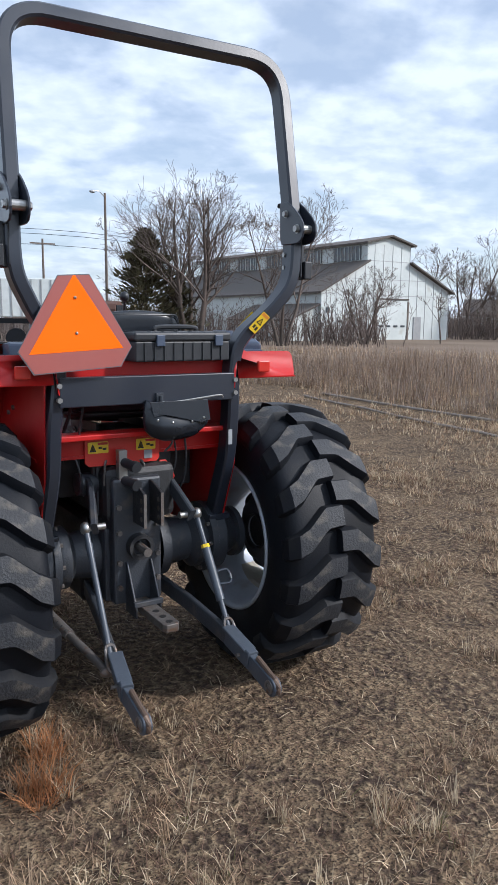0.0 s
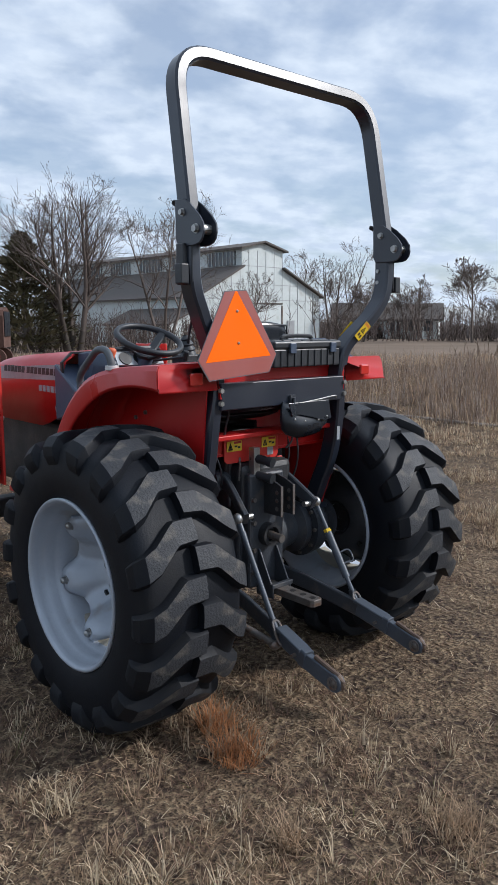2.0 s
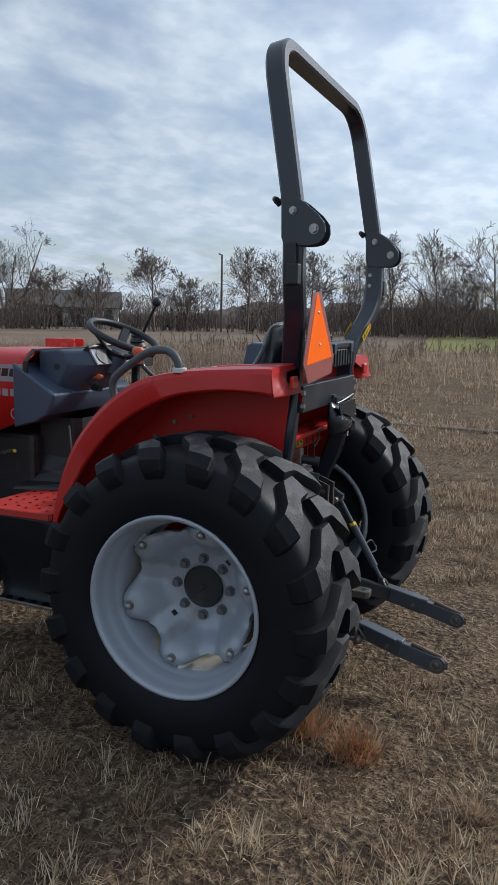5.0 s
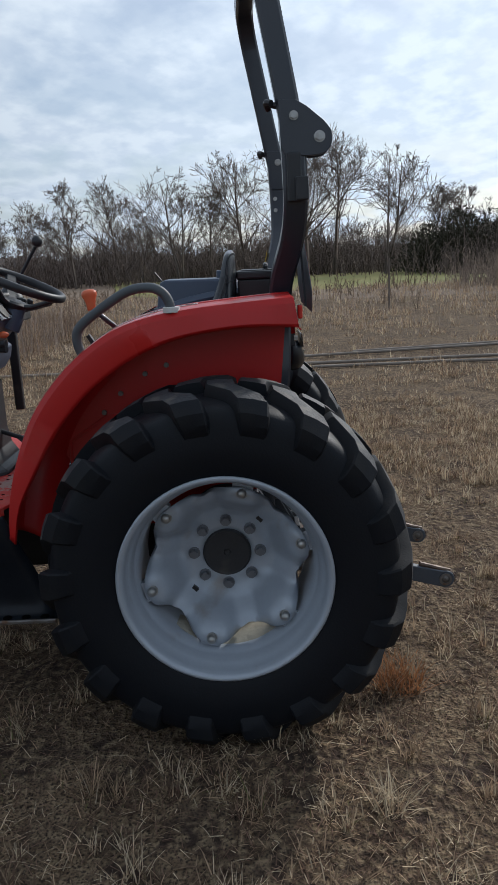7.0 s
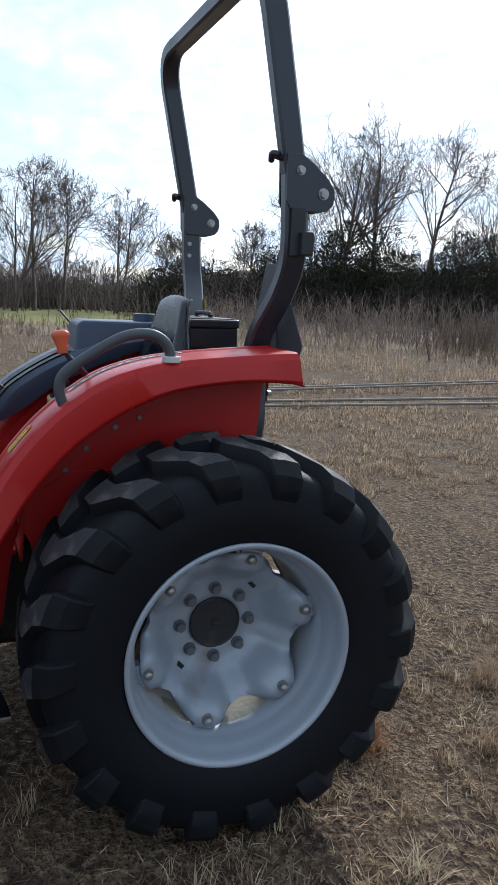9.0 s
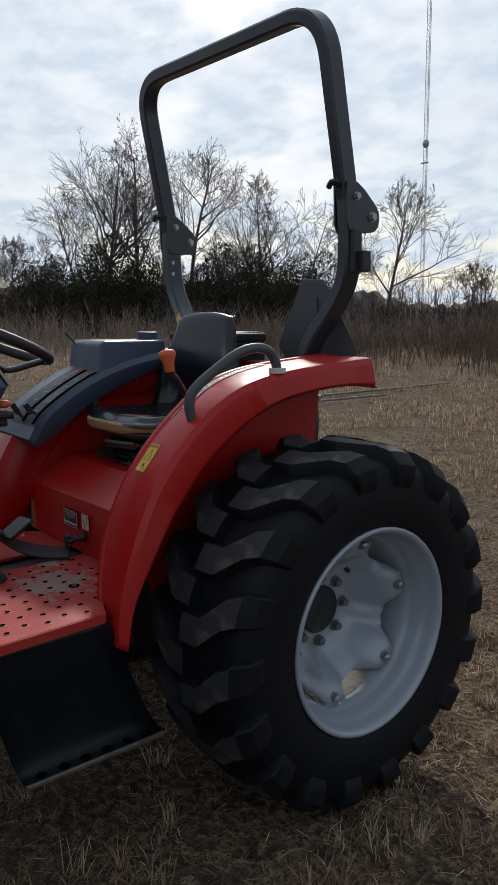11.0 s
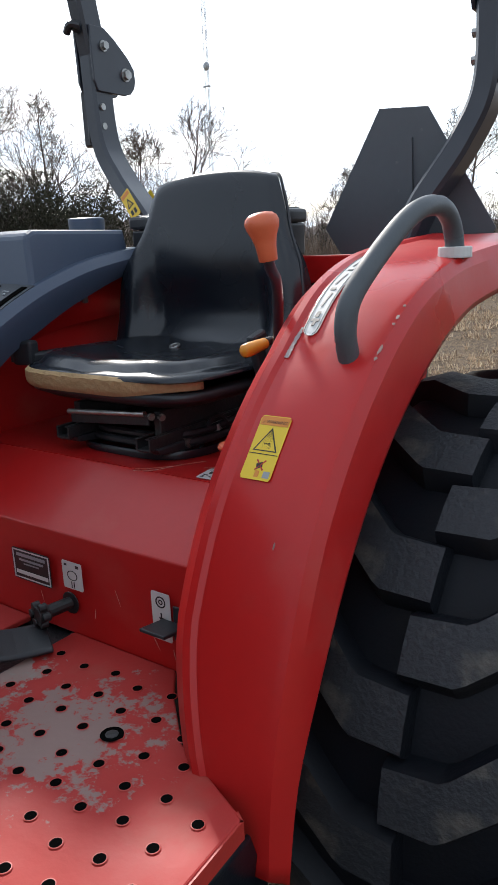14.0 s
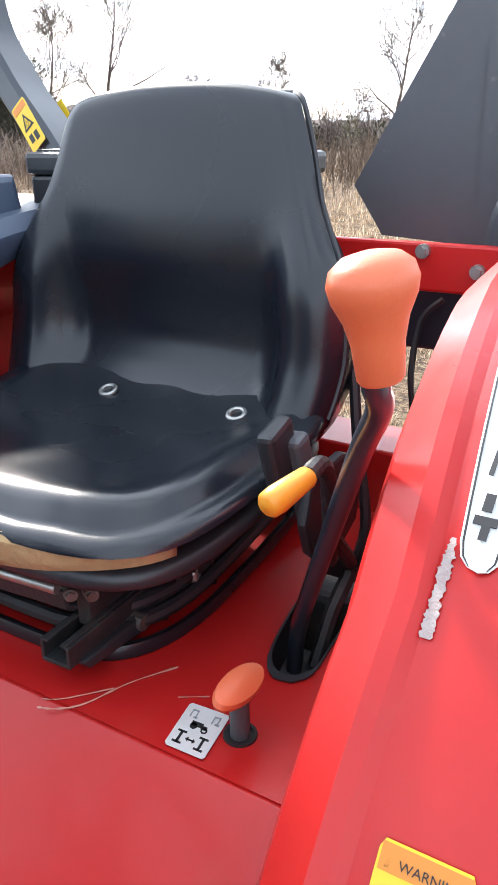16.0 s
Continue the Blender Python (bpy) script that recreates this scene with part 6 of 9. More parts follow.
def levers():
    # range lever in its slot
    bm = bmesh.new()
    gate = smooth_line([(x, y, 0) for x, y in GATE + GATE[:1]], 3)[:-1]
    rows = [[bm.verts.new((-0.270 + (p.x + 0.270) * f, 0.15 + (p.y - 0.15) * f, z)) for p in gate] for f, z in ((1.05, 1.0215), (1.05, 1.0235), (0.97, 1.0235), (0.95, 1.000), (0.93, 0.970))]
    for p, q in zip(rows, rows[1:]):
        for k in range(len(p)):
            bm.faces.new((p[k], p[(k + 1) % len(p)], q[(k + 1) % len(p)], q[k]))
    gate_part = part("lever_gate", bm, PLASTIC_DARK, tractor, "black moulded gate round the lever in the deck", smooth=True, angle=40)
    bm = bmesh.new()
    sheet(bm, [(-0.302, 0.268), (-0.302, 0.172), (-0.236, 0.172), (-0.246, 0.250), (-0.262, 0.270)], 0.006, Matrix.Translation((0, 0, 0.972)))
    part("gate_floor", bm, PLASTIC_DARK, gate_part, bevel=0.001)
    bm = bmesh.new()
    line = smooth_line([Vector(p) for p in ((-0.262, 0.208, 0.975), (-0.266, 0.212, 1.02), (-0.283, 0.232, 1.075), (-0.326, 0.274, 1.19), (-0.374, 0.336, 1.30), (-0.402, 0.380, 1.350), (-0.407, 0.402, 1.372), (-0.408, 0.410, 1.39))], 6)
    tube(bm, line, 0.0088, 12)
    lever = part("range_lever", bm, ROPS_PAINT, tractor, "bent black lever with a large orange knob", smooth=True)
    bm = bmesh.new()
    lathe(bm, [(-0.050, 0.0001), (-0.050, 0.0140), (-0.047, 0.0155), (-0.020, 0.0170), (-0.002, 0.0205), (0.014, 0.0265), (0.026, 0.0285), (0.036, 0.0260), (0.043, 0.0190), (0.046, 0.009), (0.0465, 0.0001)], 28)
    part("knob", bm, ORANGE, lever, "worn orange plastic knob", at=pose(-0.413, 0.424, 1.418, 0, -90, 0) @ pose(0, 0, 0, -16, 6, 6) @ Matrix.Diagonal((0.72, 0.95, 0.80, 1)), smooth=True, angle=60)
    # position lever, and the crank under it
    bm = bmesh.new()
    tube(bm, smooth_line([Vector(p) for p in ((-0.284, 0.175, 1.10), (-0.290, 0.195, 1.17), (-0.296, 0.215, 1.215), (-0.302, 0.245, 1.240), (-0.306, 0.278, 1.243))], 6), 0.008, 10)
    p = part("position_lever", bm, CAST_DARK, tractor, "thin black lever with an amber grip", smooth=True)
    bm = bmesh.new()
    lathe(bm, [(-0.027, 0.0001), (-0.027, 0.0085), (-0.024, 0.0098), (0.014, 0.0125), (0.023, 0.0118), (0.027, 0.0085), (0.028, 0.0001)], 20)
    way = Vector((0.013, 0.052, -0.010)).normalized()
    part("grip", bm, YELLOW, p, "amber plastic grip", at=Matrix.Translation((-0.299, 0.300, 1.2365)) @ way.to_track_quat("X", "Z").to_matrix().to_4x4(), smooth=True, angle=60)
    bm = bmesh.new()
    tube(bm, round_line([Vector(q) for q in ((-0.284, 0.180, 1.135), (-0.288, 0.150, 1.100), (-0.290, 0.128, 1.070), (-0.286, 0.165, 1.040), (-0.280, 0.195, 0.98))], 0.012, 4), 0.0085, 8)
    part("crank_lever", bm, CAST_DARK, tractor, "black bent crank beside the lever", smooth=True)
    bm = bmesh.new()
    tube(bm, smooth_line([Vector(q) for q in ((-0.250, 0.035, 1.00), (-0.262, 0.02, 1.06), (-0.236, -0.005, 1.16), (-0.215, -0.03, 1.26))], 5), 0.007, 8)
    part("rear_hose", bm, PLASTIC_DARK, tractor, smooth=True)
    # pull knob and its decal
    hub = Vector((-0.284, 0.356, 1.02))
    bm = bmesh.new()
    lathe(bm, [(0.0, 0.0155), (0.0022, 0.0150), (0.0022, 0.0120), (0.0004, 0.0118), (0.0004, 0.0001)], 24)
    part("knob_hole", bm, BLACK_INK, tractor, at=Matrix.Translation(hub) @ pose(0, 0, 0, 0, -90, 0))
    bm = bmesh.new()
    rod(bm, hub + Vector((0, 0, -0.01)), hub + Vector((0, 0.001, 0.046)), 0.0088, 0.0088, 14)
    p = part("pull_rod", bm, GRIP, tractor, "grey rod with a flat orange knob", smooth=True)
    bm = bmesh.new()
    lathe(bm, [(-0.016, 0.0001), (-0.016, 0.0105), (-0.010, 0.0135), (-0.006, 0.020), (-0.002, 0.0335), (0.002, 0.0360), (0.006, 0.0340), (0.009, 0.020), (0.010, 0.0001)], 28)
    tilt = Matrix(((-0.30, 0.0, 0.954, 0), (-0.12, 0.992, -0.04, 0), (0.946, 0.12, 0.297, 0), (0, 0, 0, 1)))
    part("knob", bm, ORANGE, p, "flat orange pull knob", at=Matrix.Translation(hub + Vector((0, 0.002, 0.052))) @ tilt @ Matrix.Diagonal((1, 1.0, 0.42, 1)), smooth=True, angle=50)
    arrow = [(0.16, 0.30, 0.19, 0.12), (0.16, 0.12, 0.32, 0.15), (0.29, 0.12, 0.32, 0.30), (0.26, 0.27, 0.36, 0.31), (0.70, 0.30, 0.73, 0.12), (0.70, 0.12, 0.86, 0.15), (0.83, 0.12, 0.86, 0.30), (0.80, 0.27, 0.90, 0.31)]
    decal("pictogram_decal", [(-0.225, 0.346, 1.0205), (-0.266, 0.343, 1.0205), (-0.273, 0.398, 1.0205), (-0.233, 0.399, 1.0205)], WHITE_DECAL, tractor, label="white decal with small dark symbols",
          marks=[(x0, min(y0, y1), x1, max(y0, y1), GREY_INK) for x0, y0, x1, y1 in arrow] +
          [(0.12, 0.62, 0.34, 0.66, BLACK_INK), (0.20, 0.64, 0.26, 0.90, BLACK_INK), (0.12, 0.86, 0.34, 0.90, BLACK_INK), (0.66, 0.62, 0.88, 0.66, BLACK_INK), (0.74, 0.64, 0.80, 0.90, BLACK_INK),
           (0.66, 0.86, 0.88, 0.90, BLACK_INK), (0.42, 0.745, 0.58, 0.775, BLACK_INK), ([(0.38, 0.76), (0.44, 0.71), (0.44, 0.81)], BLACK_INK), ([(0.62, 0.76), (0.56, 0.71), (0.56, 0.81)], BLACK_INK),
           (0.30, 0.36, 0.58, 0.46, BLACK_INK), (0.56, 0.40, 0.70, 0.48, BLACK_INK)] + [(q, BLACK_INK) for q in ring(0.38, 0.46, 0.09, 0.09, 10, 0.8) + ring(0.66, 0.49, 0.08, 0.035, 10, 0.8)])
    # bolts of the rear rail
    for x, z in ((-0.249, 1.366), (-0.211, 1.346), (0.30, 1.35), (-0.32, 1.345)):
        bm = bmesh.new()
        rod(bm, (x, -0.170, z), (x, -0.154, z), 0.0065, 0.0065, 6)
        rod(bm, (x, -0.170, z), (x, -0.159, z), 0.0092, 0.0092, 14)
        part("rail_bolt", bm, STEEL, tractor)
    bm = bmesh.new()
    tube(bm, smooth_line([Vector(q) for q in ((-0.27, -0.20, 1.30), (-0.245, -0.19, 1.27), (-0.24, -0.18, 1.20), (-0.250, -0.17, 1.14), (-0.248, -0.16, 1.108))], 5), 0.0045, 6)
    part("rear_cable", bm, PLASTIC_DARK, tractor, smooth=True)


levers()


# scratches through the paint of deck and mudguard
def scratches():
    g = random.Random(8)
    lines = [([(-0.105, 0.420), (-0.122, 0.413), (-0.14, 0.395), (-0.158, 0.352), (-0.185, 0.310)], 0.0016), ([(-0.10, 0.41), (-0.118, 0.400), (-0.15, 0.365)], 0.0010), ([(-0.21, 0.345), (-0.235, 0.330)], 0.0008)]
    for pts, w in lines:
        bm = bmesh.new()
        left, right = [], []
        line = smooth_line([(x, y, 1.0212) for x, y in pts], 5)
        for k, p in enumerate(line):
            d = (line[min(k + 1, len(line) - 1)] - line[max(k - 1, 0)]).normalized()
            n = Vector((-d.y, d.x, 0)) * w * g.uniform(0.15, 1.0)
            left.append(bm.verts.new(p + n))
            right.append(bm.verts.new(p - n))
        for k in range(len(line) - 1):
            bm.faces.new((left[k], right[k], right[k + 1], left[k + 1]))
        part("paint_scratch", bm, SCRATCH, tractor, "pale scratch in the deck's red paint", solid=0.0005)
    for x, y, z, a, l in ((-0.18, 0.5505, 0.845, 70, 0.030), (-0.12, 0.5505, 0.80, 100, 0.02), (-0.26, 0.5505, 0.79, 60, 0.035), (-0.30, 0.5505, 0.775, 80, 0.02), (0.02, 0.5505, 0.80, 75, 0.025)):
        bm = bmesh.new()
        t = radians(a)
        u, v = Vector((math.cos(t), 0, math.sin(t))) * l / 2, Vector((-math.sin(t), 0, math.cos(t))) * 0.0006
        c = Vector((x, y + 0.0035, z))
        bm.faces.new([bm.verts.new(q) for q in (c - u, c + v, c + u, c - v)])
        part("paint_scratch", bm, SCRATCH, tractor, "pale scratch in the red wall", solid=0.0004)


scratches()


def hitch():
    xc = -0.030
    bm = bmesh.new()
    box(bm, (0.20, 0.30, 0.50), (xc, -0.03, 0.68))
    house = part("rear_housing", bm, CAST, tractor, "dark grey cast rear gear housing", bevel=0.012)
    bm = bmesh.new()
    box(bm, (0.26, 0.20, 0.20), (xc, 0.02, 0.87))
    part("lift_cover", bm, CAST, tractor, "cast lift cover on the gear housing", bevel=0.012)
    bm = bmesh.new()
    box(bm, (0.24, 0.26, 0.30), (xc, 0.00, 0.58))
    part("gear_case", bm, CAST, tractor, "cast lower gear case", bevel=0.012)
    for x, z in ((-0.08, 0.50), (-0.08, 0.60), (-0.08, 0.72), (-0.08, 0.82), (0.08, 0.52), (0.08, 0.62), (0.08, 0.74)):
        bm = bmesh.new()
        rod(bm, (xc + x, -0.178, z), (xc + x, -0.194, z), 0.012, 0.011, 6)
        part("housing_bolt", bm, STEEL_WORN, house)
    bm = bmesh.new()
    lathe(bm, [(-0.02, 0.052), (0.022, 0.050), (0.022, 0.036), (-0.005, 0.034)], 24)
    part("shaft_guard", bm, CAST_DARK, house, at=pose(xc, -0.195, 0.66, 0, 0, -90), smooth=True)
    bm = bmesh.new()
    rod(bm, (xc, -0.17, 0.66), (xc, -0.275, 0.655), 0.0175, 0.0175, 12)
    part("drive_shaft", bm, STEEL_WORN, house, "rusty splined drive shaft stub")
    for s in (-1, 1):
        bm = bmesh.new()
        lathe(bm, [(0.10, 0.135), (0.14, 0.135), (0.15, 0.105), (0.25, 0.090), (0.275, 0.125), (0.305, 0.125), (0.318, 0.118), (0.322, 0.152), (0.350, 0.152), (0.354, 0.145), (0.395, 0.145), (0.42, 0.105), (0.47, 0.085), (0.475, 0.11), (0.50, 0.11), (0.50, 0.0001)], 36)
        ax = part("axle_housing", bm, CAST, tractor, "dark grey axle housing with a bolted flange", at=Matrix.Translation((0, 0, AXLE + 0.02)) @ Matrix.Diagonal((s, 1, 1, 1)), smooth=True, angle=40)
        for k in range(10):
            a = 2 * math.pi * k / 10
            bm = bmesh.new()
            rod(bm, (0.308, -0.136 * math.cos(a), 0.136 * math.sin(a)), (0.362, -0.136 * math.cos(a), 0.136 * math.sin(a)), 0.009, 0.009, 6)
            part("flange_bolt", bm, STEEL_WORN, ax)
        bm = bmesh.new()
        box(bm, (0.10, 0.15, 0.028), (s * 0.372, -0.040, 0.706))
        part("post_foot", bm, ROPS_PAINT, tractor, "charcoal foot plate of the roll bar", bevel=0.006)
    # drawbar
    bm = bmesh.new()
    sheet(bm, [(-0.032, 0.0), (0.032, 0.0), (0.032, -0.47), (0.022, -0.485), (-0.022, -0.485), (-0.032, -0.47)], 0.030, Matrix.Translation((xc, 0, 0.415)))
    bar = part("drawbar", bm, STEEL_WORN, tractor, "worn rusty steel drawbar with holes", bevel=0.003)
    for y in (-0.455, -0.40, -0.34):
        bm = bmesh.new()
        rod(bm, (xc, y, 0.4440), (xc, y, 0.4462), 0.013, 0.013, 16)
        part("pin_hole", bm, BLACK_INK, bar)
    for s in (-1, 1):
        bm = bmesh.new()
        sheet(bm, [(-0.17, 0.60), (-0.19, 0.60), (-0.275, 0.44), (-0.275, 0.40), (-0.17, 0.40)], 0.008, side_plate(xc + s * 0.050 - 0.004))
        part("drawbar_bracket", bm, CAST, tractor, bevel=0.003)
    bm = bmesh.new()
    box(bm, (0.12, 0.02, 0.02), (xc, -0.27, 0.455))
    part("drawbar_strap", bm, CAST, tractor, bevel=0.003)
    # top link bracket
    for x in (-0.035, 0.035):
        bm = bmesh.new()
        sheet(bm, [(-0.17, 0.92), (-0.235, 0.905), (-0.285, 0.885), (-0.285, 0.755), (-0.17, 0.755)], 0.010, side_plate(xc + 0.02 + x - 0.005))
        p = part("top_link_plate", bm, CAST_DARK, tractor, "dark top link bracket with a worn rusty edge", bevel=0.002)
        bm = bmesh.new()
        box(bm, (0.012, 0.004, 0.13), (xc + 0.02 + x, -0.2865, 0.82))
        part("worn_edge", bm, STEEL_WORN, p)
        for z in (0.785, 0.820, 0.855):
            bm = bmesh.new()
            rod(bm, (xc + 0.02 + x - 0.0062, -0.262, z), (xc + 0.02 + x + 0.0062, -0.262, z), 0.010, 0.010, 14)
            part("pin_hole", bm, STEEL_WORN, p)
    # rockshaft, lift arms, rods, lower arms
    bm = bmesh.new()
    rod(bm, (-0.225, -0.04, 0.895), (0.165, -0.04, 0.895), 0.045, 0.045, 20)
    part("rock_shaft", bm, CAST, tractor, smooth=True, bevel=0.004)
    for s, x0, x1, xa, xb, xe in ((-1, -0.195, -0.243, -0.175, -0.262, -0.290), (1, 0.135, 0.150, 0.115, 0.185, 0.186)):
        bm = bmesh.new()
        sweep(bm, smooth_line([Vector((x0, -0.03, 0.905)), Vector((x0, -0.12, 0.880)), Vector((x1, -0.285, 0.780))], 5), block_section(0.055, 0.024, 0.005), up=(0, 0.4, 1))
        arm = part("lift_arm", bm, CAST, tractor, "dark grey cast lift arm", smooth=True)
        bm = bmesh.new()
        rod(bm, (x1 - 0.045, -0.268, 0.782), (x1 + 0.045, -0.268, 0.782), 0.013, 0.013, 12)
        ball(bm, (x1 + s * 0.03, -0.268, 0.782), 0.024, (0.8, 1, 1), 14)
        part("lift_pin", bm, STEEL, arm, "bright steel pin end", smooth=True)
        top, low = Vector((x1 + s * 0.028, -0.268, 0.782)), Vector((xb + s * 0.012, -0.505, 0.372))
        bm = bmesh.new()
        if s < 0:
            rod(bm, top, low, 0.0115, 0.0115, 12)
            rod(bm, top.lerp(low, 0.12), top.lerp(low, 0.22), 0.014, 0.012, 12)
        else:
            rod(bm, top, top.lerp(low, 0.35), 0.010, 0.010, 12)
            rod(bm, top.lerp(low, 0.30), top.lerp(low, 0.74), 0.0165, 0.0165, 14)
            rod(bm, top.lerp(low, 0.74), low, 0.010, 0.010, 12)
            tube(bm, smooth_line([top.lerp(low, 0.50) + Vector((0.012, -0.01, 0)), top.lerp(low, 0.48) + Vector((0.05, -0.03, 0)), top.lerp(low, 0.58) + Vector((0.052, -0.03, 0)), top.lerp(low, 0.60) + Vector((0.012, -0.01, 0))], 4), 0.004, 6)
        link = part("lift_rod", bm, LINK_GREY, tractor, "grey painted steel lift rod", smooth=True)
        if s > 0:
            bm = bmesh.new()
            rod(bm, top.lerp(low, 0.27), top.lerp(low, 0.31), 0.0165, 0.0165, 6)
            part("lock_nut", bm, YELLOW_DECAL, link, "yellow-plated lock nut")
        bm = bmesh.new()
        for d in (-0.016, 0.016):
            sweep(bm, [top.lerp(low, 0.86) + Vector((d * 0.5, 0, 0)), low + Vector((d, 0, -0.03))], block_section(0.024, 0.006, 0.002), up=(0, 1, 0))
        part("clevis", bm, CAST, link)
        bm = bmesh.new()
        line = [Vector((xa, 0.02, 0.452)), Vector((xa + (xb - xa) * 0.5, -0.25, 0.418)), Vector((xb, -0.52, 0.362)), Vector((xb + (xe - xb) * 0.6, -0.68, 0.328))]
        sweep(bm, line, block_section(0.066, 0.024, 0.005), up=(0, 0.2, 1))
        lower = part("lower_arm", bm, CAST, tractor, "dark grey lower hitch arm with a telescopic end", bevel=0.002)
        bm = bmesh.new()
        a, b = Vector((xb, -0.525, 0.368)), Vector((xe, -0.685, 0.336))
        sweep(bm, [a, b], block_section(0.066, 0.044, 0.005), up=(0, 0.2, 1))
        part("sleeve", bm, LINK_GREY, lower, "grey box sleeve", bevel=0.002)
        bm = bmesh.new()
        sweep(bm, [a + Vector((0, 0.015, 0.030)), b + Vector((0, 0.020, 0.030))], block_section(0.014, 0.052, 0.003), up=(0, 0.2, 1))
        part("sleeve_cover", bm, LINK_GREY, lower, "folded grey cover plate", bevel=0.002)
        end = [(-0.640, 0.368), (-0.640, 0.308), (-0.700, 0.294), (-0.795, 0.268)]
        end += [(-0.818 + 0.036 * math.cos(t), 0.297 + 0.034 * math.sin(t)) for t in [radians(-80 - 20 * k) for k in range(11)]] + [(-0.795, 0.334), (-0.700, 0.357)]
        bm = bmesh.new()
        sheet(bm, end, 0.030, side_plate(xe - 0.015))
        part("arm_end", bm, LINK_GREY, lower, "forged grey tongue with a rounded end", bevel=0.004)
        bm = bmesh.new()
        tube(bm, [Vector((xe, -0.720, 0.360)), Vector((xe, -0.795, 0.3365)), Vector((xe, -0.835, 0.326)), Vector((xe, -0.853, 0.305)), Vector((xe, -0.850, 0.283))], 0.0095, 8)
        part("rubbed_edge", bm, RUSTY, lower, "rusty rubbed edge", smooth=True)
        bm = bmesh.new()
        lathe(bm, [(-0.019, 0.015), (-0.019, 0.024), (0.019, 0.024), (0.019, 0.015)], 24, close=True)
        ball(bm, (0, 0, 0), 0.021, (0.95, 1, 1), 14)
        part("ball_eye", bm, STEEL_WORN, lower, "worn steel ball eye", at=Matrix.Translation((xe, -0.818, 0.297)), smooth=True, angle=40)
        way = (low - top).normalized()
        across = Vector((0, 1, 0)).cross(way).normalized()
        bm = bmesh.new()
        loop = [low + way * (0.048 * math.copysign(abs(math.cos(t)) ** 0.6, math.cos(t)) - 0.010) + across * (0.019 * math.copysign(abs(math.sin(t)) ** 0.7, math.sin(t))) + Vector((0, -0.012, 0)) for t in [2 * math.pi * k / 20 for k in range(21)]]
        tube(bm, loop, 0.0056, 6)
        part("slot_link", bm, STEEL_WORN, link, "steel slotted link at the rod's foot", smooth=True)
        bm = bmesh.new()
        tube(bm, [Vector((xe + 0.03, -0.60 + 0.022 * math.cos(t), 0.325 + 0.022 * math.sin(t))) for t in [k * math.pi / 6 for k in range(12)]], 0.0025, 5)
        part("linch_pin", bm, STEEL, lower)
        bm = bmesh.new()
        rod(bm, (xe - 0.035, -0.63, 0.340), (xe + 0.035, -0.63, 0.340), 0.007, 0.007, 8)
        part("lock_pin", bm, STEEL_WORN, lower)
    bm = bmesh.new()
    rod(bm, (-0.400, -0.05, 0.455), (-0.345, -0.28, 0.395), 0.020, 0.020, 14)
    rod(bm, (-0.352, -0.25, 0.403), (-0.292, -0.50, 0.338), 0.0145, 0.0145, 12)
    ball(bm, (-0.290, -0.51, 0.336), 0.024, (1.2, 0.8, 0.8), 12)
    stab = part("stabiliser", bm, STEEL_WORN, tractor, "grey telescopic stabiliser tube", smooth=True)
    for k in range(6):
        p = Vector((-0.400, -0.05, 0.455)).lerp(Vector((-0.345, -0.28, 0.395)), 0.3 + 0.12 * k)
        bm = bmesh.new()
        rod(bm, p + Vector((-0.006, -0.016, 0.010)), p + Vector((-0.007, -0.0185, 0.012)), 0.0055, 0.0055, 10)
        part("pin_hole", bm, BLACK_INK, stab)
    # hydraulic couplers
    bm = bmesh.new()
    box(bm, (0.035, 0.035, 0.15), (-0.085, -0.16, 0.965))
    val = part("coupler_block", bm, STEEL, tractor, "zinc-plated hydraulic coupler block", bevel=0.003)
    for z in (0.995, 0.925):
        bm = bmesh.new()
        rod(bm, (-0.085, -0.15, z), (-0.060, -0.235, z - 0.012), 0.020, 0.018, 14)
        rod(bm, (-0.063, -0.225, z - 0.010), (-0.058, -0.245, z - 0.013), 0.022, 0.022, 14)
        part("coupler", bm, PLASTIC_DARK, val, "black capped hydraulic coupler", smooth=True, angle=40)
    for k, pts in enumerate((((-0.12, -0.10, 1.00), (-0.14, -0.13, 0.98), (-0.145, -0.13, 0.90)), ((0.0, -0.10, 0.99), (0.02, -0.13, 0.97), (0.02, -0.12, 0.89)))):
        bm = bmesh.new()
        tube(bm, smooth_line([Vector(p) for p in pts], 4), 0.005, 6)
        part("pipe", bm, STEEL_WORN, tractor)
    for pts in (((0.16, -0.10, 1.08), (0.17, -0.11, 0.98), (0.15, -0.10, 0.90)), ((0.20, -0.12, 1.10), (0.205, -0.13, 0.96), (0.19, -0.1, 0.85), (0.15, -0.06, 0.82)), ((-0.25, -0.10, 1.02), (-0.235, -0.12, 0.95), (-0.22, -0.10, 0.86)), ((0.10, -0.16, 1.12), (0.12, -0.18, 1.06), (0.09, -0.17, 1.02))):
        bm = bmesh.new()
        tube(bm, smooth_line([Vector(p) for p in pts], 4), 0.0045, 6)
        part("wire", bm, PLASTIC_DARK, tractor)
    bm = bmesh.new()
    sheet(bm, [(0.095, 0.975), (0.125, 0.975), (0.165, 0.905), (0.155, 0.885), (0.095, 0.890)], 0.010, back_plate(-0.10))
    part("red_bracket", bm, RED_BRIGHT, tractor, "small red bracket", bevel=0.002)
    # dark bulk behind the guard
    bm = bmesh.new()
    box(bm, (0.66, 0.05, 0.20), (0, 0.10, 0.92))
    box(bm, (0.34, 0.18, 0.16), (0.0, 0.02, 0.94))
    part("valve_body", bm, CAST_DARK, tractor, bevel=0.01)
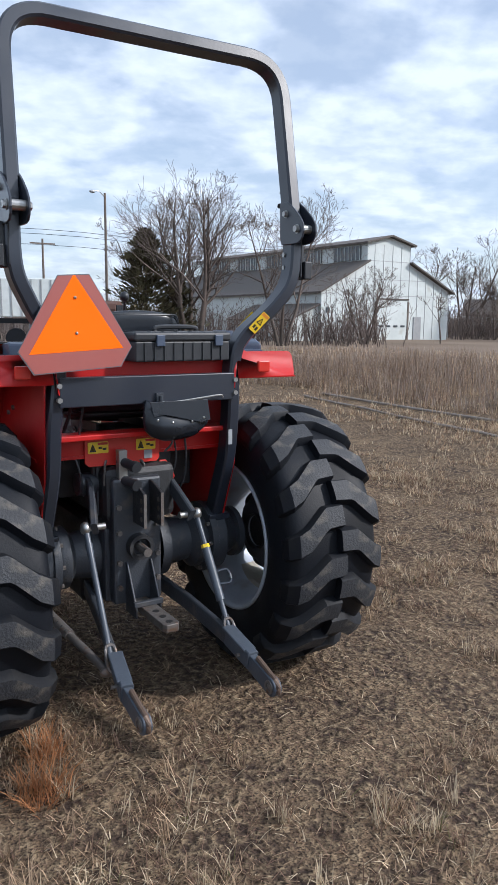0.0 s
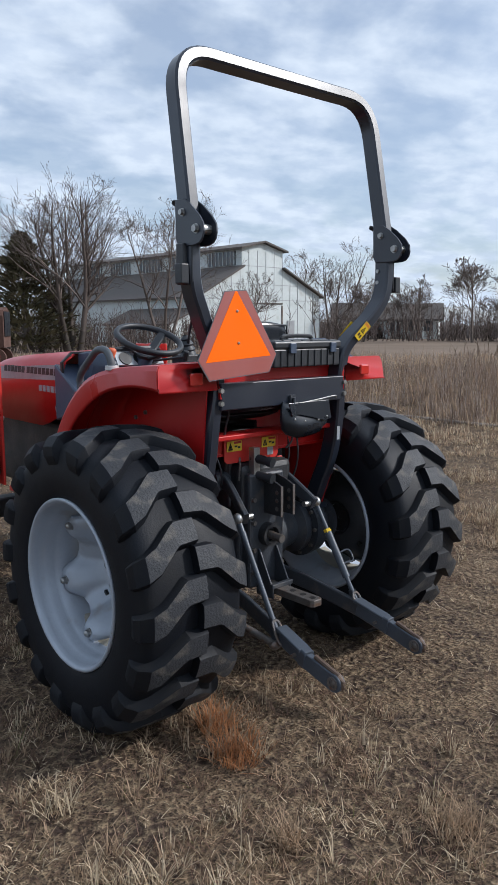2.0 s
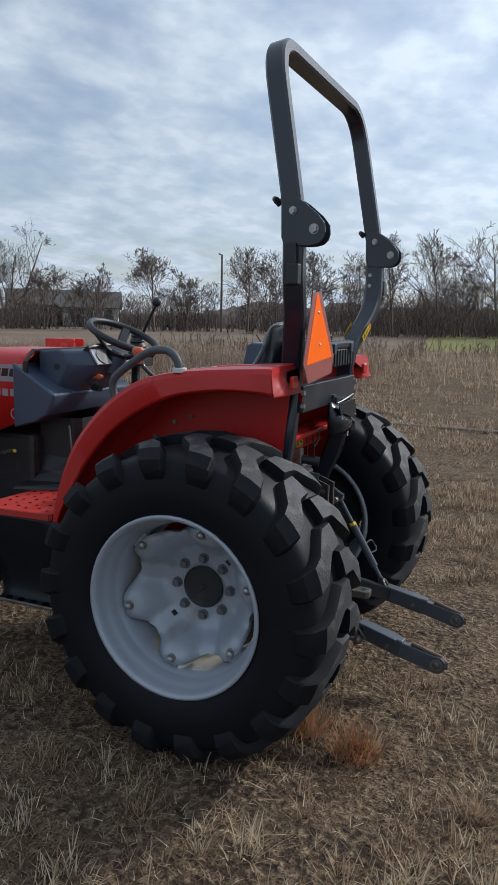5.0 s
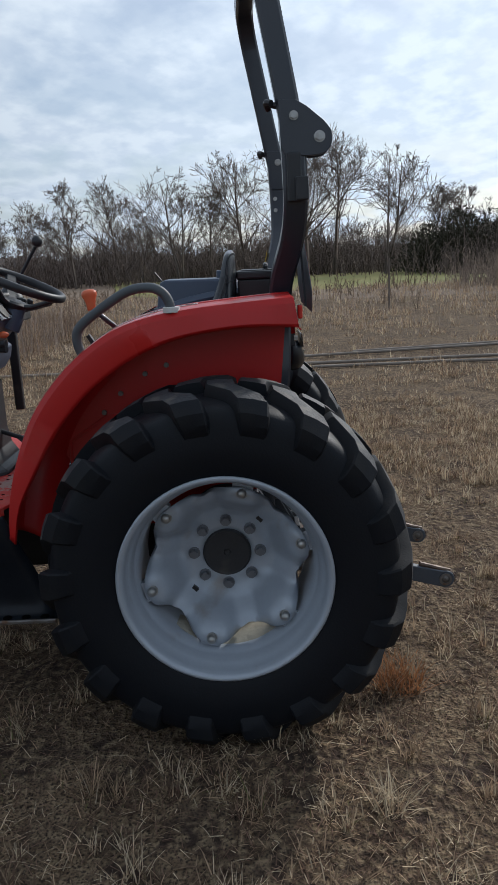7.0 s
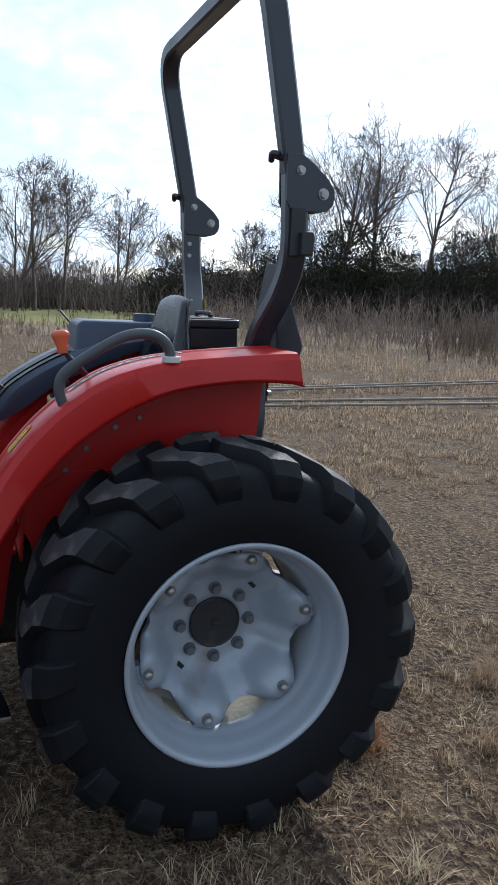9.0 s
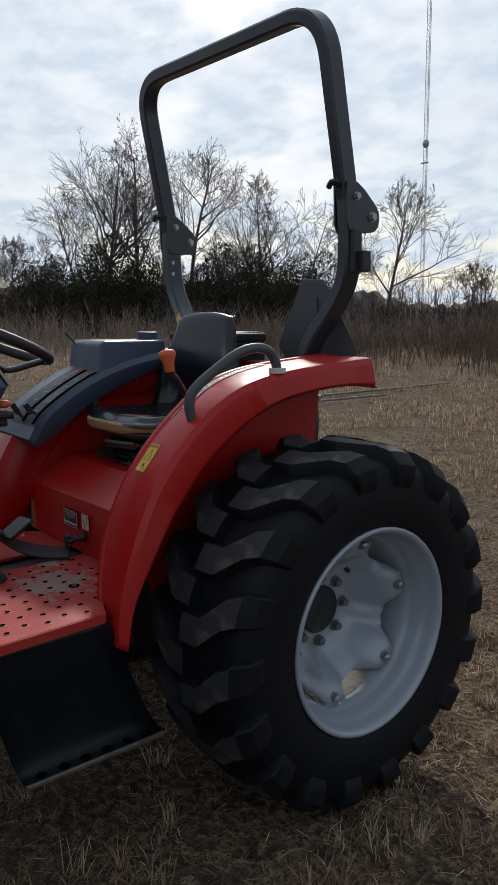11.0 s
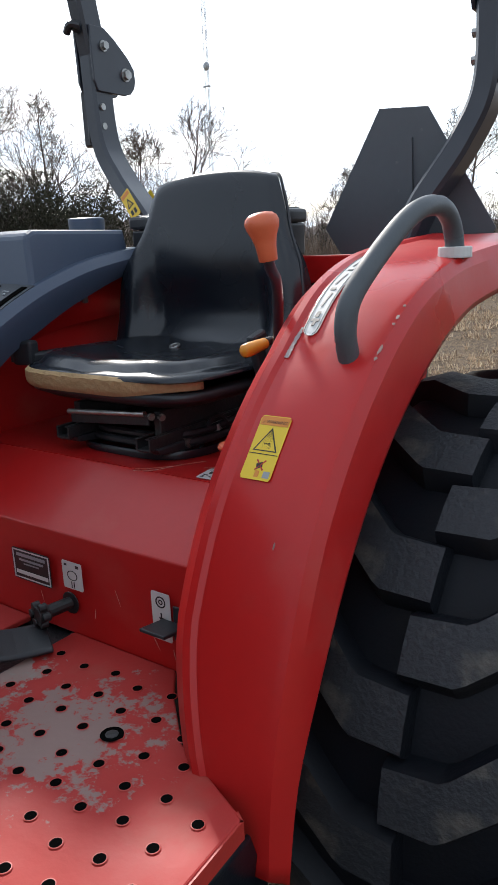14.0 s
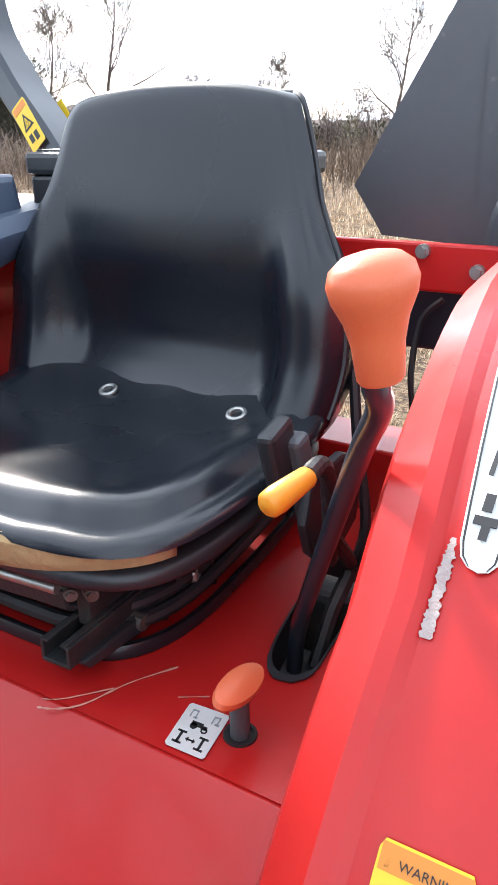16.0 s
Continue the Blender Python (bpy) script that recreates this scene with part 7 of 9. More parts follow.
    # lamp brackets on the posts and hinge pin handles
    for s in (-1, 1):
        bm = bmesh.new()
        box(bm, (0.030, 0.044, 0.145), (BAR + s * 0.584, -0.268, 1.765))
        box(bm, (0.008, 0.070, 0.150), (BAR + s * 0.572, -0.275, 1.775))
        box(bm, (0.034, 0.040, 0.070), (BAR + s * 0.606, -0.290, 1.730))
        part("lamp_bracket", bm, PLASTIC_DARK, tractor, "black bracket on the roll bar post", bevel=0.004)
        for z in (1.79, 1.74):
            bm = bmesh.new()
            rod(bm, (BAR + s * 0.520, -0.255, z), (BAR + s * 0.586, -0.255, z), 0.009, 0.009, 8)
            part("bracket_bolt", bm, STEEL, tractor)
        bm = bmesh.new()
        rod(bm, (BAR + s * 0.553, -0.255, 1.975), (BAR + s * 0.553, -0.195, 1.985), 0.011, 0.009, 10)
        tube(bm, smooth_line([Vector((BAR + s * 0.553 - 0.02, -0.205, 1.985)), Vector((BAR + s * 0.553, -0.190, 1.990)), Vector((BAR + s * 0.553 + 0.025, -0.198, 1.975))], 4), 0.010, 8)
        part("hinge_pin_handle", bm, PLASTIC_DARK, tractor, "black hinge pin handle", smooth=True)
        # decal on the bend of each post
        w = Vector((s * 0.66, -0.19, 0.72)).normalized()
        u = Vector((s * 0.78, 0.0, -0.62)).normalized()
        for sign, y in ((1, -0.2862), (-1, -0.1985)) if s > 0 else ():
            mid = Vector((0.450, y, 1.522))
            q = [mid + w * 0.045 - u * 0.019, mid + w * 0.045 + u * 0.019, mid - w * 0.045 + u * 0.019, mid - w * 0.045 - u * 0.019]
            if (q[3] - q[0]).cross(q[1] - q[0]).y * sign > 0:
                q = [q[1], q[0], q[3], q[2]]
            decal("warning_decal", q, YELLOW_DECAL, tractor, 0.001, "small yellow warning decal on the roll bar",
                  [(0.06, 0.04, 0.94, 0.18, ORANGE_DECAL), ([(0.5, 0.24), (0.85, 0.58), (0.15, 0.58)], BLACK_INK), ([(0.5, 0.32), (0.72, 0.54), (0.28, 0.54)], YELLOW_DECAL), (0.2, 0.68, 0.45, 0.85, BLACK_INK), (0.55, 0.70, 0.8, 0.88, BLACK_INK)])
    bm = bmesh.new()
    sheet(bm, [(0.335, 1.10), (0.352, 1.10), (0.352, 1.04), (0.335, 1.04)], 0.002, back_plate(-0.246))
    part("data_decal", bm, GREY_INK, tractor, "small pale data decal on the post")
    for s in (-1, 1):
        for z in (1.30, 1.25):
            bm = bmesh.new()
            rod(bm, (s * 0.352, -0.262, z), (s * 0.352, -0.276, z), 0.011, 0.010, 6)
            part("cross_bar_bolt", bm, STEEL, tractor)


hitch()


def loose_things():
    # toolbox on the rear rail
    root = thing("toolbox", "dark grey plastic toolbox with latches on the tractor's rear rail", "toolbox", at=pose(0.135, -0.165, 1.376))
    bm = bmesh.new()
    box(bm, (0.395, 0.185, 0.075), (0, 0, 0.0375))
    base = part("tray", bm, PLASTIC_DARK, root, bevel=0.006)
    for k in range(9):
        bm = bmesh.new()
        box(bm, (0.006, 0.006, 0.068), (-0.16 + 0.04 * k, -0.094, 0.036))
        part("rib", bm, PLASTIC_DARK, base)
    bm = bmesh.new()
    box(bm, (0.405, 0.195, 0.032), (0, 0, 0.0915))
    lid = part("lid", bm, PLASTIC_DARK, root, bevel=0.008)
    for k in range(7):
        bm = bmesh.new()
        box(bm, (0.045, 0.16, 0.005), (-0.168 + 0.056 * k, 0, 0.1085))
        part("lid_rib", bm, PLASTIC_DARK, lid, bevel=0.0015)
    for x in (-0.10, 0.145):
        bm = bmesh.new()
        box(bm, (0.034, 0.010, 0.042), (x, -0.101, 0.078))
        part("latch", bm, PLASTIC, root, "grey snap latch", bevel=0.003)
    bm = bmesh.new()
    tube(bm, smooth_line([Vector((-0.085, -0.02, 0.108)), Vector((-0.075, -0.02, 0.126)), Vector((0.075, -0.02, 0.126)), Vector((0.085, -0.02, 0.108))], 5), 0.009, 8)
    part("handle", bm, PLASTIC_DARK, root, smooth=True)
    # pouch hanging under the cross bar
    root = thing("tool_pouch", "black leather tool pouch hanging under the cross bar", "pouch", at=pose(0.085, -0.262, 1.218))
    bm = bmesh.new()
    rows = []
    for z, w, d in ((0.012, 0.118, 0.014), (-0.02, 0.126, 0.030), (-0.06, 0.128, 0.044), (-0.090, 0.122, 0.046), (-0.112, 0.098, 0.036), (-0.124, 0.060, 0.018)):
        rows.append([bm.verts.new((w * math.copysign(abs(math.cos(t)) ** 0.45, math.cos(t)) + 0.10 * (0.012 - z) * (math.cos(t) > 0), -0.012 + d * math.sin(t) * (1.0 if math.sin(t) < 0 else 0.3) * (1 + 0.14 * math.sin(5 * t + 30 * z)), z + 0.008 * math.cos(2 * t) + 0.10 * (0.012 - z) * math.cos(t))) for t in [2 * math.pi * k / 24 for k in range(24)]])
    for a, b in zip(rows, rows[1:]):
        for i in range(24):
            j = (i + 1) % 24
            bm.faces.new((a[i], a[j], b[j], b[i]))
    bm.faces.new(rows[-1])
    bag = part("bag", bm, VINYL, root, smooth=True, angle=60, solid=0.004)
    bm = bmesh.new()
    sheet(bm, [(-0.118, 0.015), (0.120, 0.015), (0.128, -0.062), (0.088, -0.070), (-0.060, -0.034), (-0.104, -0.040)], 0.004, Matrix.Translation((0, -0.050, 0)) @ Matrix.Rotation(radians(-6), 4, "X") @ BACK)
    part("flap", bm, VINYL, root, bevel=0.001)
    for x in (-0.09, -0.03, 0.05, 0.10):
        bm = bmesh.new()
        ball(bm, (x, -0.060, -0.052 - 0.012 * (abs(x) < 0.06)), 0.005, (1, 0.6, 1), 8)
        part("stud", bm, STEEL, bag)
    root = thing("hitch_pin", "bent bright steel pin hung on the cross bar", "pin", at=pose(0.06, -0.272, 1.232))
    bm = bmesh.new()
    tube(bm, smooth_line([Vector((-0.03, -0.006, -0.004)), Vector((0.01, -0.012, -0.006)), Vector((0.12, -0.014, 0.004)), Vector((0.205, -0.012, 0.012)), Vector((0.226, -0.010, 0.010)), Vector((0.230, -0.008, 0.002))], 6), 0.0034, 8)
    part("pin", bm, STEEL, root, smooth=True)
    bm = bmesh.new()
    box(bm, (0.03, 0.014, 0.05), (-0.035, 0.0, 0.005))
    rod(bm, (-0.035, -0.012, -0.04), (-0.035, -0.012, 0.02), 0.007, 0.007, 8)
    part("clip", bm, CAST, root)


loose_things()


# ---- grass ----
STRAW = material("dry straw", (0.42, 0.302, 0.200), 0.85, other=(0.28, 0.195, 0.128), scale=3, grain=20, island=0.45, spec=0.2)
STRAW_PALE = material("bleached straw", (0.64, 0.53, 0.375), 0.85, other=(0.45, 0.36, 0.25), scale=3, grain=20, island=0.4, spec=0.2)
STRAW_BROWN = material("dead brown grass", (0.190, 0.122, 0.088), 0.9, other=(0.105, 0.068, 0.051), scale=3, grain=20, island=0.5, spec=0.2)
STRAW_RUST = material("rust-brown bunch grass", (0.50, 0.235, 0.105), 0.85, other=(0.36, 0.17, 0.08), scale=5, grain=20, island=0.4, spec=0.2)
WEED = material("dry grey weeds", (0.22, 0.165, 0.125), 0.9, other=(0.15, 0.11, 0.085), scale=1, grain=8, island=0.4, spec=0.2)
WEED_PALE = material("bleached weed stalks", (0.36, 0.295, 0.25), 0.9, other=(0.25, 0.20, 0.165), scale=1, grain=8, island=0.4, spec=0.2)
STRAW_GREEN = material("thin winter green grass", (0.115, 0.125, 0.045), 0.85, other=(0.15, 0.13, 0.06), scale=3, grain=20, island=0.4, spec=0.2)


def translucent(*mats):
    """Lets some light through thin dry leaf."""
    for m in mats:
        nt = m.node_tree
        p, out = nt.nodes["Principled BSDF"], nt.nodes["Material Output"]
        t, mix = nt.nodes.new("ShaderNodeBsdfTranslucent"), nt.nodes.new("ShaderNodeMixShader")
        nt.links.new(p.inputs["Base Color"].links[0].from_socket, t.inputs["Color"])
        mix.inputs[0].default_value = 0.4
        nt.links.new(p.outputs[0], mix.inputs[1])
        nt.links.new(t.outputs[0], mix.inputs[2])
        nt.links.new(mix.outputs[0], out.inputs["Surface"])


translucent(STRAW, STRAW_PALE, STRAW_BROWN, STRAW_RUST, WEED, WEED_PALE, STRAW_GREEN)


def blades(name, base, height, lean, width, mats, slots, rng, label, droop=0.5):
    """Bent blades of grass: arrays of base points, heights, leans (radians from upright) and widths."""
    n = len(base)
    a = rng.uniform(0, 2 * np.pi, n)
    out = np.stack([np.cos(a), np.sin(a), np.zeros(n)], 1)
    side = np.stack([-np.sin(a), np.cos(a), np.zeros(n)], 1)
    up = np.array([0, 0, 1.0])
    l1 = lean[:, None]
    mid = base + 0.55 * height[:, None] * (np.sin(l1) * out + np.cos(l1) * up)
    l2 = np.minimum(l1 + droop * rng.uniform(0.2, 1.0, n)[:, None], 1.62)
    tip = mid + 0.45 * height[:, None] * (np.sin(l2) * out + np.cos(l2) * up)
    w = width[:, None] * side / 2
    verts = np.stack([base - w, base + w, mid - w * 0.8, mid + w * 0.8, tip], 1).reshape(-1, 3)
    k = (np.arange(n) * 5)[:, None]
    faces = np.stack([k + [0, 1, 3], k + [0, 3, 2], k + [2, 3, 4]], 1).reshape(-1, 3)
    ob = raw_mesh(name, verts, faces, mats, np.repeat(slots, 3))
    return tagged(ob, label, "grass", kind="stuff")


def on_ground(x, y, sink=0.004):
    z = np.array([ground_z(p, q) for p, q in zip(x, y)]) - sink
    return np.stack([x, y, z], 1)


def thickness(x, y):
    """How thick the grass stands: patches a few steps wide, broken by smaller ones."""
    return noise.noise((x * 1.3, y * 1.3, 2.2)) * 0.8 + noise.noise((x * 0.35, y * 0.35, 7.7)) * 0.8 + noise.noise((x * 4.2, y * 4.2, 1.7)) * 0.9


def tufts(rng, count, region, per, reach, power=1.0):
    """Base points in tufts: centres spread over a region where the field grows thicker."""
    xs, ys = [], []
    while sum(map(len, xs)) < count * per:
        cx, cy = region(rng)
        if thickness(cx, cy) < rng.uniform(-0.22, 0.48):
            continue
        m = int(per * rng.uniform(0.4, 1.6))
        r = reach * rng.uniform(0.4, 1.3) * np.sqrt(rng.uniform(0, 1, m))
        a = rng.uniform(0, 2 * np.pi, m)
        xs.append(cx + r * np.cos(a))
        ys.append(cy + r * np.sin(a))
    return np.concatenate(xs), np.concatenate(ys)


def build_grass():
    rng = np.random.default_rng(4)

    def close(g):
        r, a = 5.6 * math.sqrt(g.uniform(0, 1)), g.uniform(0, 2 * math.pi)
        return -0.4 + r * math.cos(a), -0.6 + r * math.sin(a)

    # most tufts lie matted and brown, some stand pale and longer
    xs, ys, hs, leans, kinds = [], [], [], [], []
    made = 0
    while made < 10400:
        cx, cy = close(rng)
        thick = thickness(cx, cy)
        if thick < rng.uniform(-0.16, 0.46):
            continue
        made += 1
        m = int(19 * rng.uniform(0.5, 1.6))
        stands = rng.uniform() < 0.16 + 0.15 * thick
        r, a = (0.030 if stands else 0.062) * rng.uniform(0.5, 1.3) * np.sqrt(rng.uniform(0, 1, m)), rng.uniform(0, 2 * np.pi, m)
        xs.append(cx + r * np.cos(a))
        ys.append(cy + r * np.sin(a))
        hs.append(rng.uniform(0.045, 0.115, m) * rng.uniform(0.7, 1.25) if stands else rng.uniform(0.025, 0.075, m))
        leans.append(rng.uniform(0.05, 0.75, m) if stands else rng.uniform(0.45, 1.45, m))
        main = rng.choice(3, p=[0.40, 0.50, 0.10] if stands else [0.40, 0.16, 0.44])
        kinds.append(np.where(rng.uniform(0, 1, m) < 0.72, main, rng.choice(4, m, p=[0.40, 0.20, 0.34, 0.06])))
    x, y = np.concatenate(xs), np.concatenate(ys)
    n = len(x)
    blades("mown_grass", on_ground(x, y), np.concatenate(hs), np.concatenate(leans), rng.uniform(0.0016, 0.0042, n), [STRAW, STRAW_PALE, STRAW_BROWN, STRAW_GREEN],
           np.concatenate(kinds), rng, "short dead grass stubble in straw and brown tufts")
    x, y = np.array([close(rng) for _ in range(95000)]).T
    n = len(x)
    blades("fallen_straw", on_ground(x, y, -0.004), rng.uniform(0.02, 0.08, n), rng.uniform(1.15, 1.56, n), rng.uniform(0.0016, 0.0036, n), [STRAW, STRAW_PALE, STRAW_BROWN],
           rng.choice(3, n, p=[0.30, 0.10, 0.60]), rng, "broken straw lying flat on the soil", droop=0.25)

    def further(g):
        a = radians(g.uniform(-10, 190))
        r = 2.5 + 19.5 * g.uniform(0, 1) ** 1.35
        return r * math.sin(a), r * math.cos(a)

    x, y = tufts(rng, 13500, further, 13, 0.085)
    n = len(x)
    blades("field_grass", on_ground(x, y), rng.uniform(0.05, 0.17, n) * np.clip(np.hypot(x, y) / 10, 0.5, 1.0), rng.uniform(0.1, 1.2, n), rng.uniform(0.006, 0.012, n) * np.clip(np.hypot(x, y) / 10, 0.5, 1.0), [STRAW, STRAW_PALE, STRAW_BROWN],
           rng.choice(3, n, p=[0.50, 0.27, 0.23]), rng, "thin dead field grass in patches")

    # uncut grass beyond the pipes
    def uncut(g):
        a = radians(g.uniform(10, 178))
        d = math.sqrt(g.uniform(11.0 ** 2, 36.0 ** 2))
        return d * math.sin(a), d * math.cos(a)

    xs, ys = tufts(rng, 6400, uncut, 14, 0.25)
    keep = (xs > 9.8 + 1.2 * np.sin(ys * 0.5)) | (ys > 11) | (ys < -13.0)
    x, y = xs[keep], ys[keep]
    n = len(x)
    d = np.hypot(x, y)
    h = rng.uniform(0.12, 0.45, n) * rng.choice([0.7, 1.0, 1.5], n, p=[0.4, 0.45, 0.15]) * np.clip((d - 9) / 8, 0.35, 0.85)
    blades("tall_grass", on_ground(x, y), h, np.abs(rng.normal(0.28, 0.32, n)), rng.uniform(0.005, 0.013, n) * np.clip(d / 16, 1, 2.4),
           [STRAW, STRAW_PALE, WEED_PALE], rng.choice(3, n, p=[0.45, 0.15, 0.40]), rng, "tall uncut dead grass, brown and grey", droop=0.4)

    # weeds standing thick past the mown strip
    def thicket(g):
        px, py = g.uniform(8.2, 19.0), g.uniform(4.0, 17.0)
        return px + 0.5 * math.sin(py * 1.3), py

    x, y = tufts(rng, 1500, thicket, 16, 0.30)
    n = len(x)
    h = rng.uniform(0.30, 0.85, n) * rng.choice([0.7, 1.0, 1.25], n, p=[0.45, 0.40, 0.15]) * np.clip(0.5 + (x - 8.2) / 5, 0.5, 1.0)
    blades("tall_weeds", on_ground(x, y), h, np.abs(rng.normal(0.22, 0.22, n)), rng.uniform(0.005, 0.013, n), [WEED, WEED_PALE, STRAW_BROWN, STRAW],
           rng.choice(4, n, p=[0.32, 0.30, 0.18, 0.20]), rng, "tall grey-brown dead weeds along the field", droop=0.4)

    # the rusty tuft behind the left wheel, and pale ones
    rust, straw, pale = "rust-brown tuft of bunch grass beside the tyre", "straw-coloured tuft of dead grass", "pale tuft of dead grass"
    for name, cx, cy, m, reach, hh, mat, label in (("bunch_grass", -0.550, -0.590, 300, 0.085, 0.125, STRAW_RUST, rust), ("bunch_grass", -0.475, -0.370, 260, 0.070, 0.135, STRAW_RUST, rust), ("bunch_grass", -0.72, -1.03, 110, 0.055, 0.13, STRAW, straw),
                                                   ("bunch_grass", -1.13, -0.90, 80, 0.05, 0.12, STRAW_PALE, pale), ("bunch_grass", -1.18, -0.43, 80, 0.055, 0.12, STRAW_PALE, pale), ("bunch_grass", -0.30, -1.35, 170, 0.08, 0.15, STRAW, straw),
                                                   ("bunch_grass", -0.75, -1.55, 160, 0.09, 0.15, STRAW, straw), ("bunch_grass", -1.75, 0.15, 120, 0.08, 0.12, STRAW_PALE, pale)):
        a, r = rng.uniform(0, 2 * np.pi, m), reach * np.sqrt(rng.uniform(0, 1, m))
        x, y = cx + r * np.cos(a), cy + r * np.sin(a)
        ob = blades(name, on_ground(x, y), hh * rng.uniform(0.5, 1.2, m), 0.15 + 0.9 * r / reach * rng.uniform(0.4, 1.1, m), rng.uniform(0.002, 0.0045, m),
                    [mat, STRAW], rng.choice(2, m, p=[0.8, 0.2]), rng, label)
        ob["kind"] = ""
        del ob["kind"]


build_grass()

# ---- trees, far woods ----
BARK = material("grey bark", (0.125, 0.105, 0.09), 0.9, other=(0.075, 0.062, 0.052), scale=2, grain=18, bump=0.3, bump_scale=20, spec=0.2)
TWIG = material("bare twigs", (0.125, 0.100, 0.086), 0.9, other=(0.17, 0.135, 0.115), scale=0.5, grain=5, island=0.3, spec=0.2)
TWIG_GREY = material("grey brush", (0.145, 0.115, 0.102), 0.9, other=(0.10, 0.08, 0.07), scale=0.3, grain=3, island=0.45, spec=0.2)
CEDAR = material("dark cedar leaf", (0.040, 0.044, 0.028), 0.85, other=(0.075, 0.058, 0.040), scale=0.8, grain=6, island=0.5, spec=0.2)
CEDAR_PALE = material("olive cedar leaf", (0.105, 0.105, 0.062), 0.85, other=(0.15, 0.115, 0.075), scale=0.9, grain=6, island=0.5, spec=0.2)
WOODS = material("distant bare woods", (0.135, 0.116, 0.110), 0.95, other=(0.085, 0.072, 0.066), scale=0.35, grain=3.5, amount=0.9, spec=0.05, bump=0.5, bump_scale=1.5)


class Sticks:
    """Collects tapered three-sided sticks into one mesh."""

    def __init__(self):
        self.v, self.f, self.n = [], [], 0

    def add(self, a, b, ra, rb):
        w = b - a
        u = w.orthogonal().normalized()
        t = w.normalized().cross(u)
        for p, r in ((a, ra), (b, rb)):
            for k in range(3):
                c = 2.0944 * k
                q = p + u * (r * math.cos(c)) + t * (r * math.sin(c))
                self.v.append((q.x, q.y, q.z))
        i = self.n
        for k in range(3):
            j = (k + 1) % 3
            self.f.append((i + k, i + j, i + 3 + j, i + 3 + k))
        self.n += 6

    def done(self, name, mats):
        return raw_mesh(name, self.v, self.f, mats)


def grow(st, g, p, way, length, r, level, thin, sparse, first=0.0):
    """One limb that bends upwards and thins out, with side limbs along it."""
    steps = 6 if level == 4 else 4 if level == 3 else 3 if level >= 2 else 2 if level else 1
    kids = {4: 13, 3: 6, 2: 4, 1: 2, 0: 0}[level]
    kids = max(2, round(kids * sparse * g.uniform(0.8, 1.2))) if level else 0
    marks = sorted(g.uniform(first, 1.0) for _ in range(kids))
    k0, r0 = 0, r
    for s in range(steps):
        a, b = s / steps, (s + 1) / steps
        wob = 0.10 if level == 4 else 0.20
        way = (way + Vector((g.uniform(-wob, wob), g.uniform(-wob, wob), g.uniform(-0.02, 0.16)))).normalized()
        q = p + way * (length / steps)
        r1 = max(r * (1 - 0.80 * b), thin)
        st.add(p, q, r0, r1)
        while k0 < len(marks) and marks[k0] <= b:
            t = marks[k0]
            k0 += 1
            c = way.orthogonal().normalized()
            c.rotate(Matrix.Rotation(g.uniform(0, 6.283), 3, way))
            ang = g.uniform(0.5, 1.1) if level > 1 else g.uniform(0.4, 1.0)
            w = (way * math.cos(ang) + c * math.sin(ang) + Vector((0, 0, 0.10))).normalized()
            at = p.lerp(q, (t - a) * steps)
            left = length * (1.0 - t)
            reach = (0.20 * length + 0.60 * left) * g.uniform(0.6, 1.1) if level == 4 else (0.38 * length + 0.42 * left) * g.uniform(0.6, 1.2)
            grow(st, g, at, w, reach, max(r0 * g.uniform(0.40, 0.60), thin), level - 1, thin, sparse, 0.15)
        p, r0 = q, r1


def bare_tree(x, y, height, seed, label, trunk=0.35, stems=1, lean=0.0, thin=0.012, sparse=1.0, clear=0.3):
    """A leafless tree: each stem with its limbs and twigs."""
    g = random.Random(seed)
    root = thing("bare_tree", label, "tree", at=Matrix.Translation((x, y, ground_z(x, y))))
    body, crown = Sticks(), Sticks()
    for s in range(stems):
        a = g.uniform(0, 6.28) if stems == 1 else 6.28 * (s + g.uniform(-0.3, 0.3)) / stems
        slant = lean + (g.uniform(0.18, 0.40) if stems > 1 else 0.04)
        o = Vector((math.cos(a), math.sin(a), 0)) * (0.0 if stems == 1 else trunk * 0.7)
        way = Vector((math.cos(a) * slant, math.sin(a) * slant, 1)).normalized()
        r = trunk * (0.5 if stems == 1 else 0.36)
        tall = height * (1.0 if stems == 1 else g.uniform(0.72, 1.0))
        foot = o + way * tall * 0.14
        body.add(o - Vector((0, 0, 0.2)), foot, r * 1.25, r)
        grow(crown, g, foot, way, tall * 0.84, r, 4, thin, sparse if stems == 1 else sparse * 0.8, clear if stems == 1 else clear * 0.6)
    for name, st, m in (("trunk", body, BARK), ("crown", crown, TWIG)):
        st.done(name, [m]).parent = root
    return root


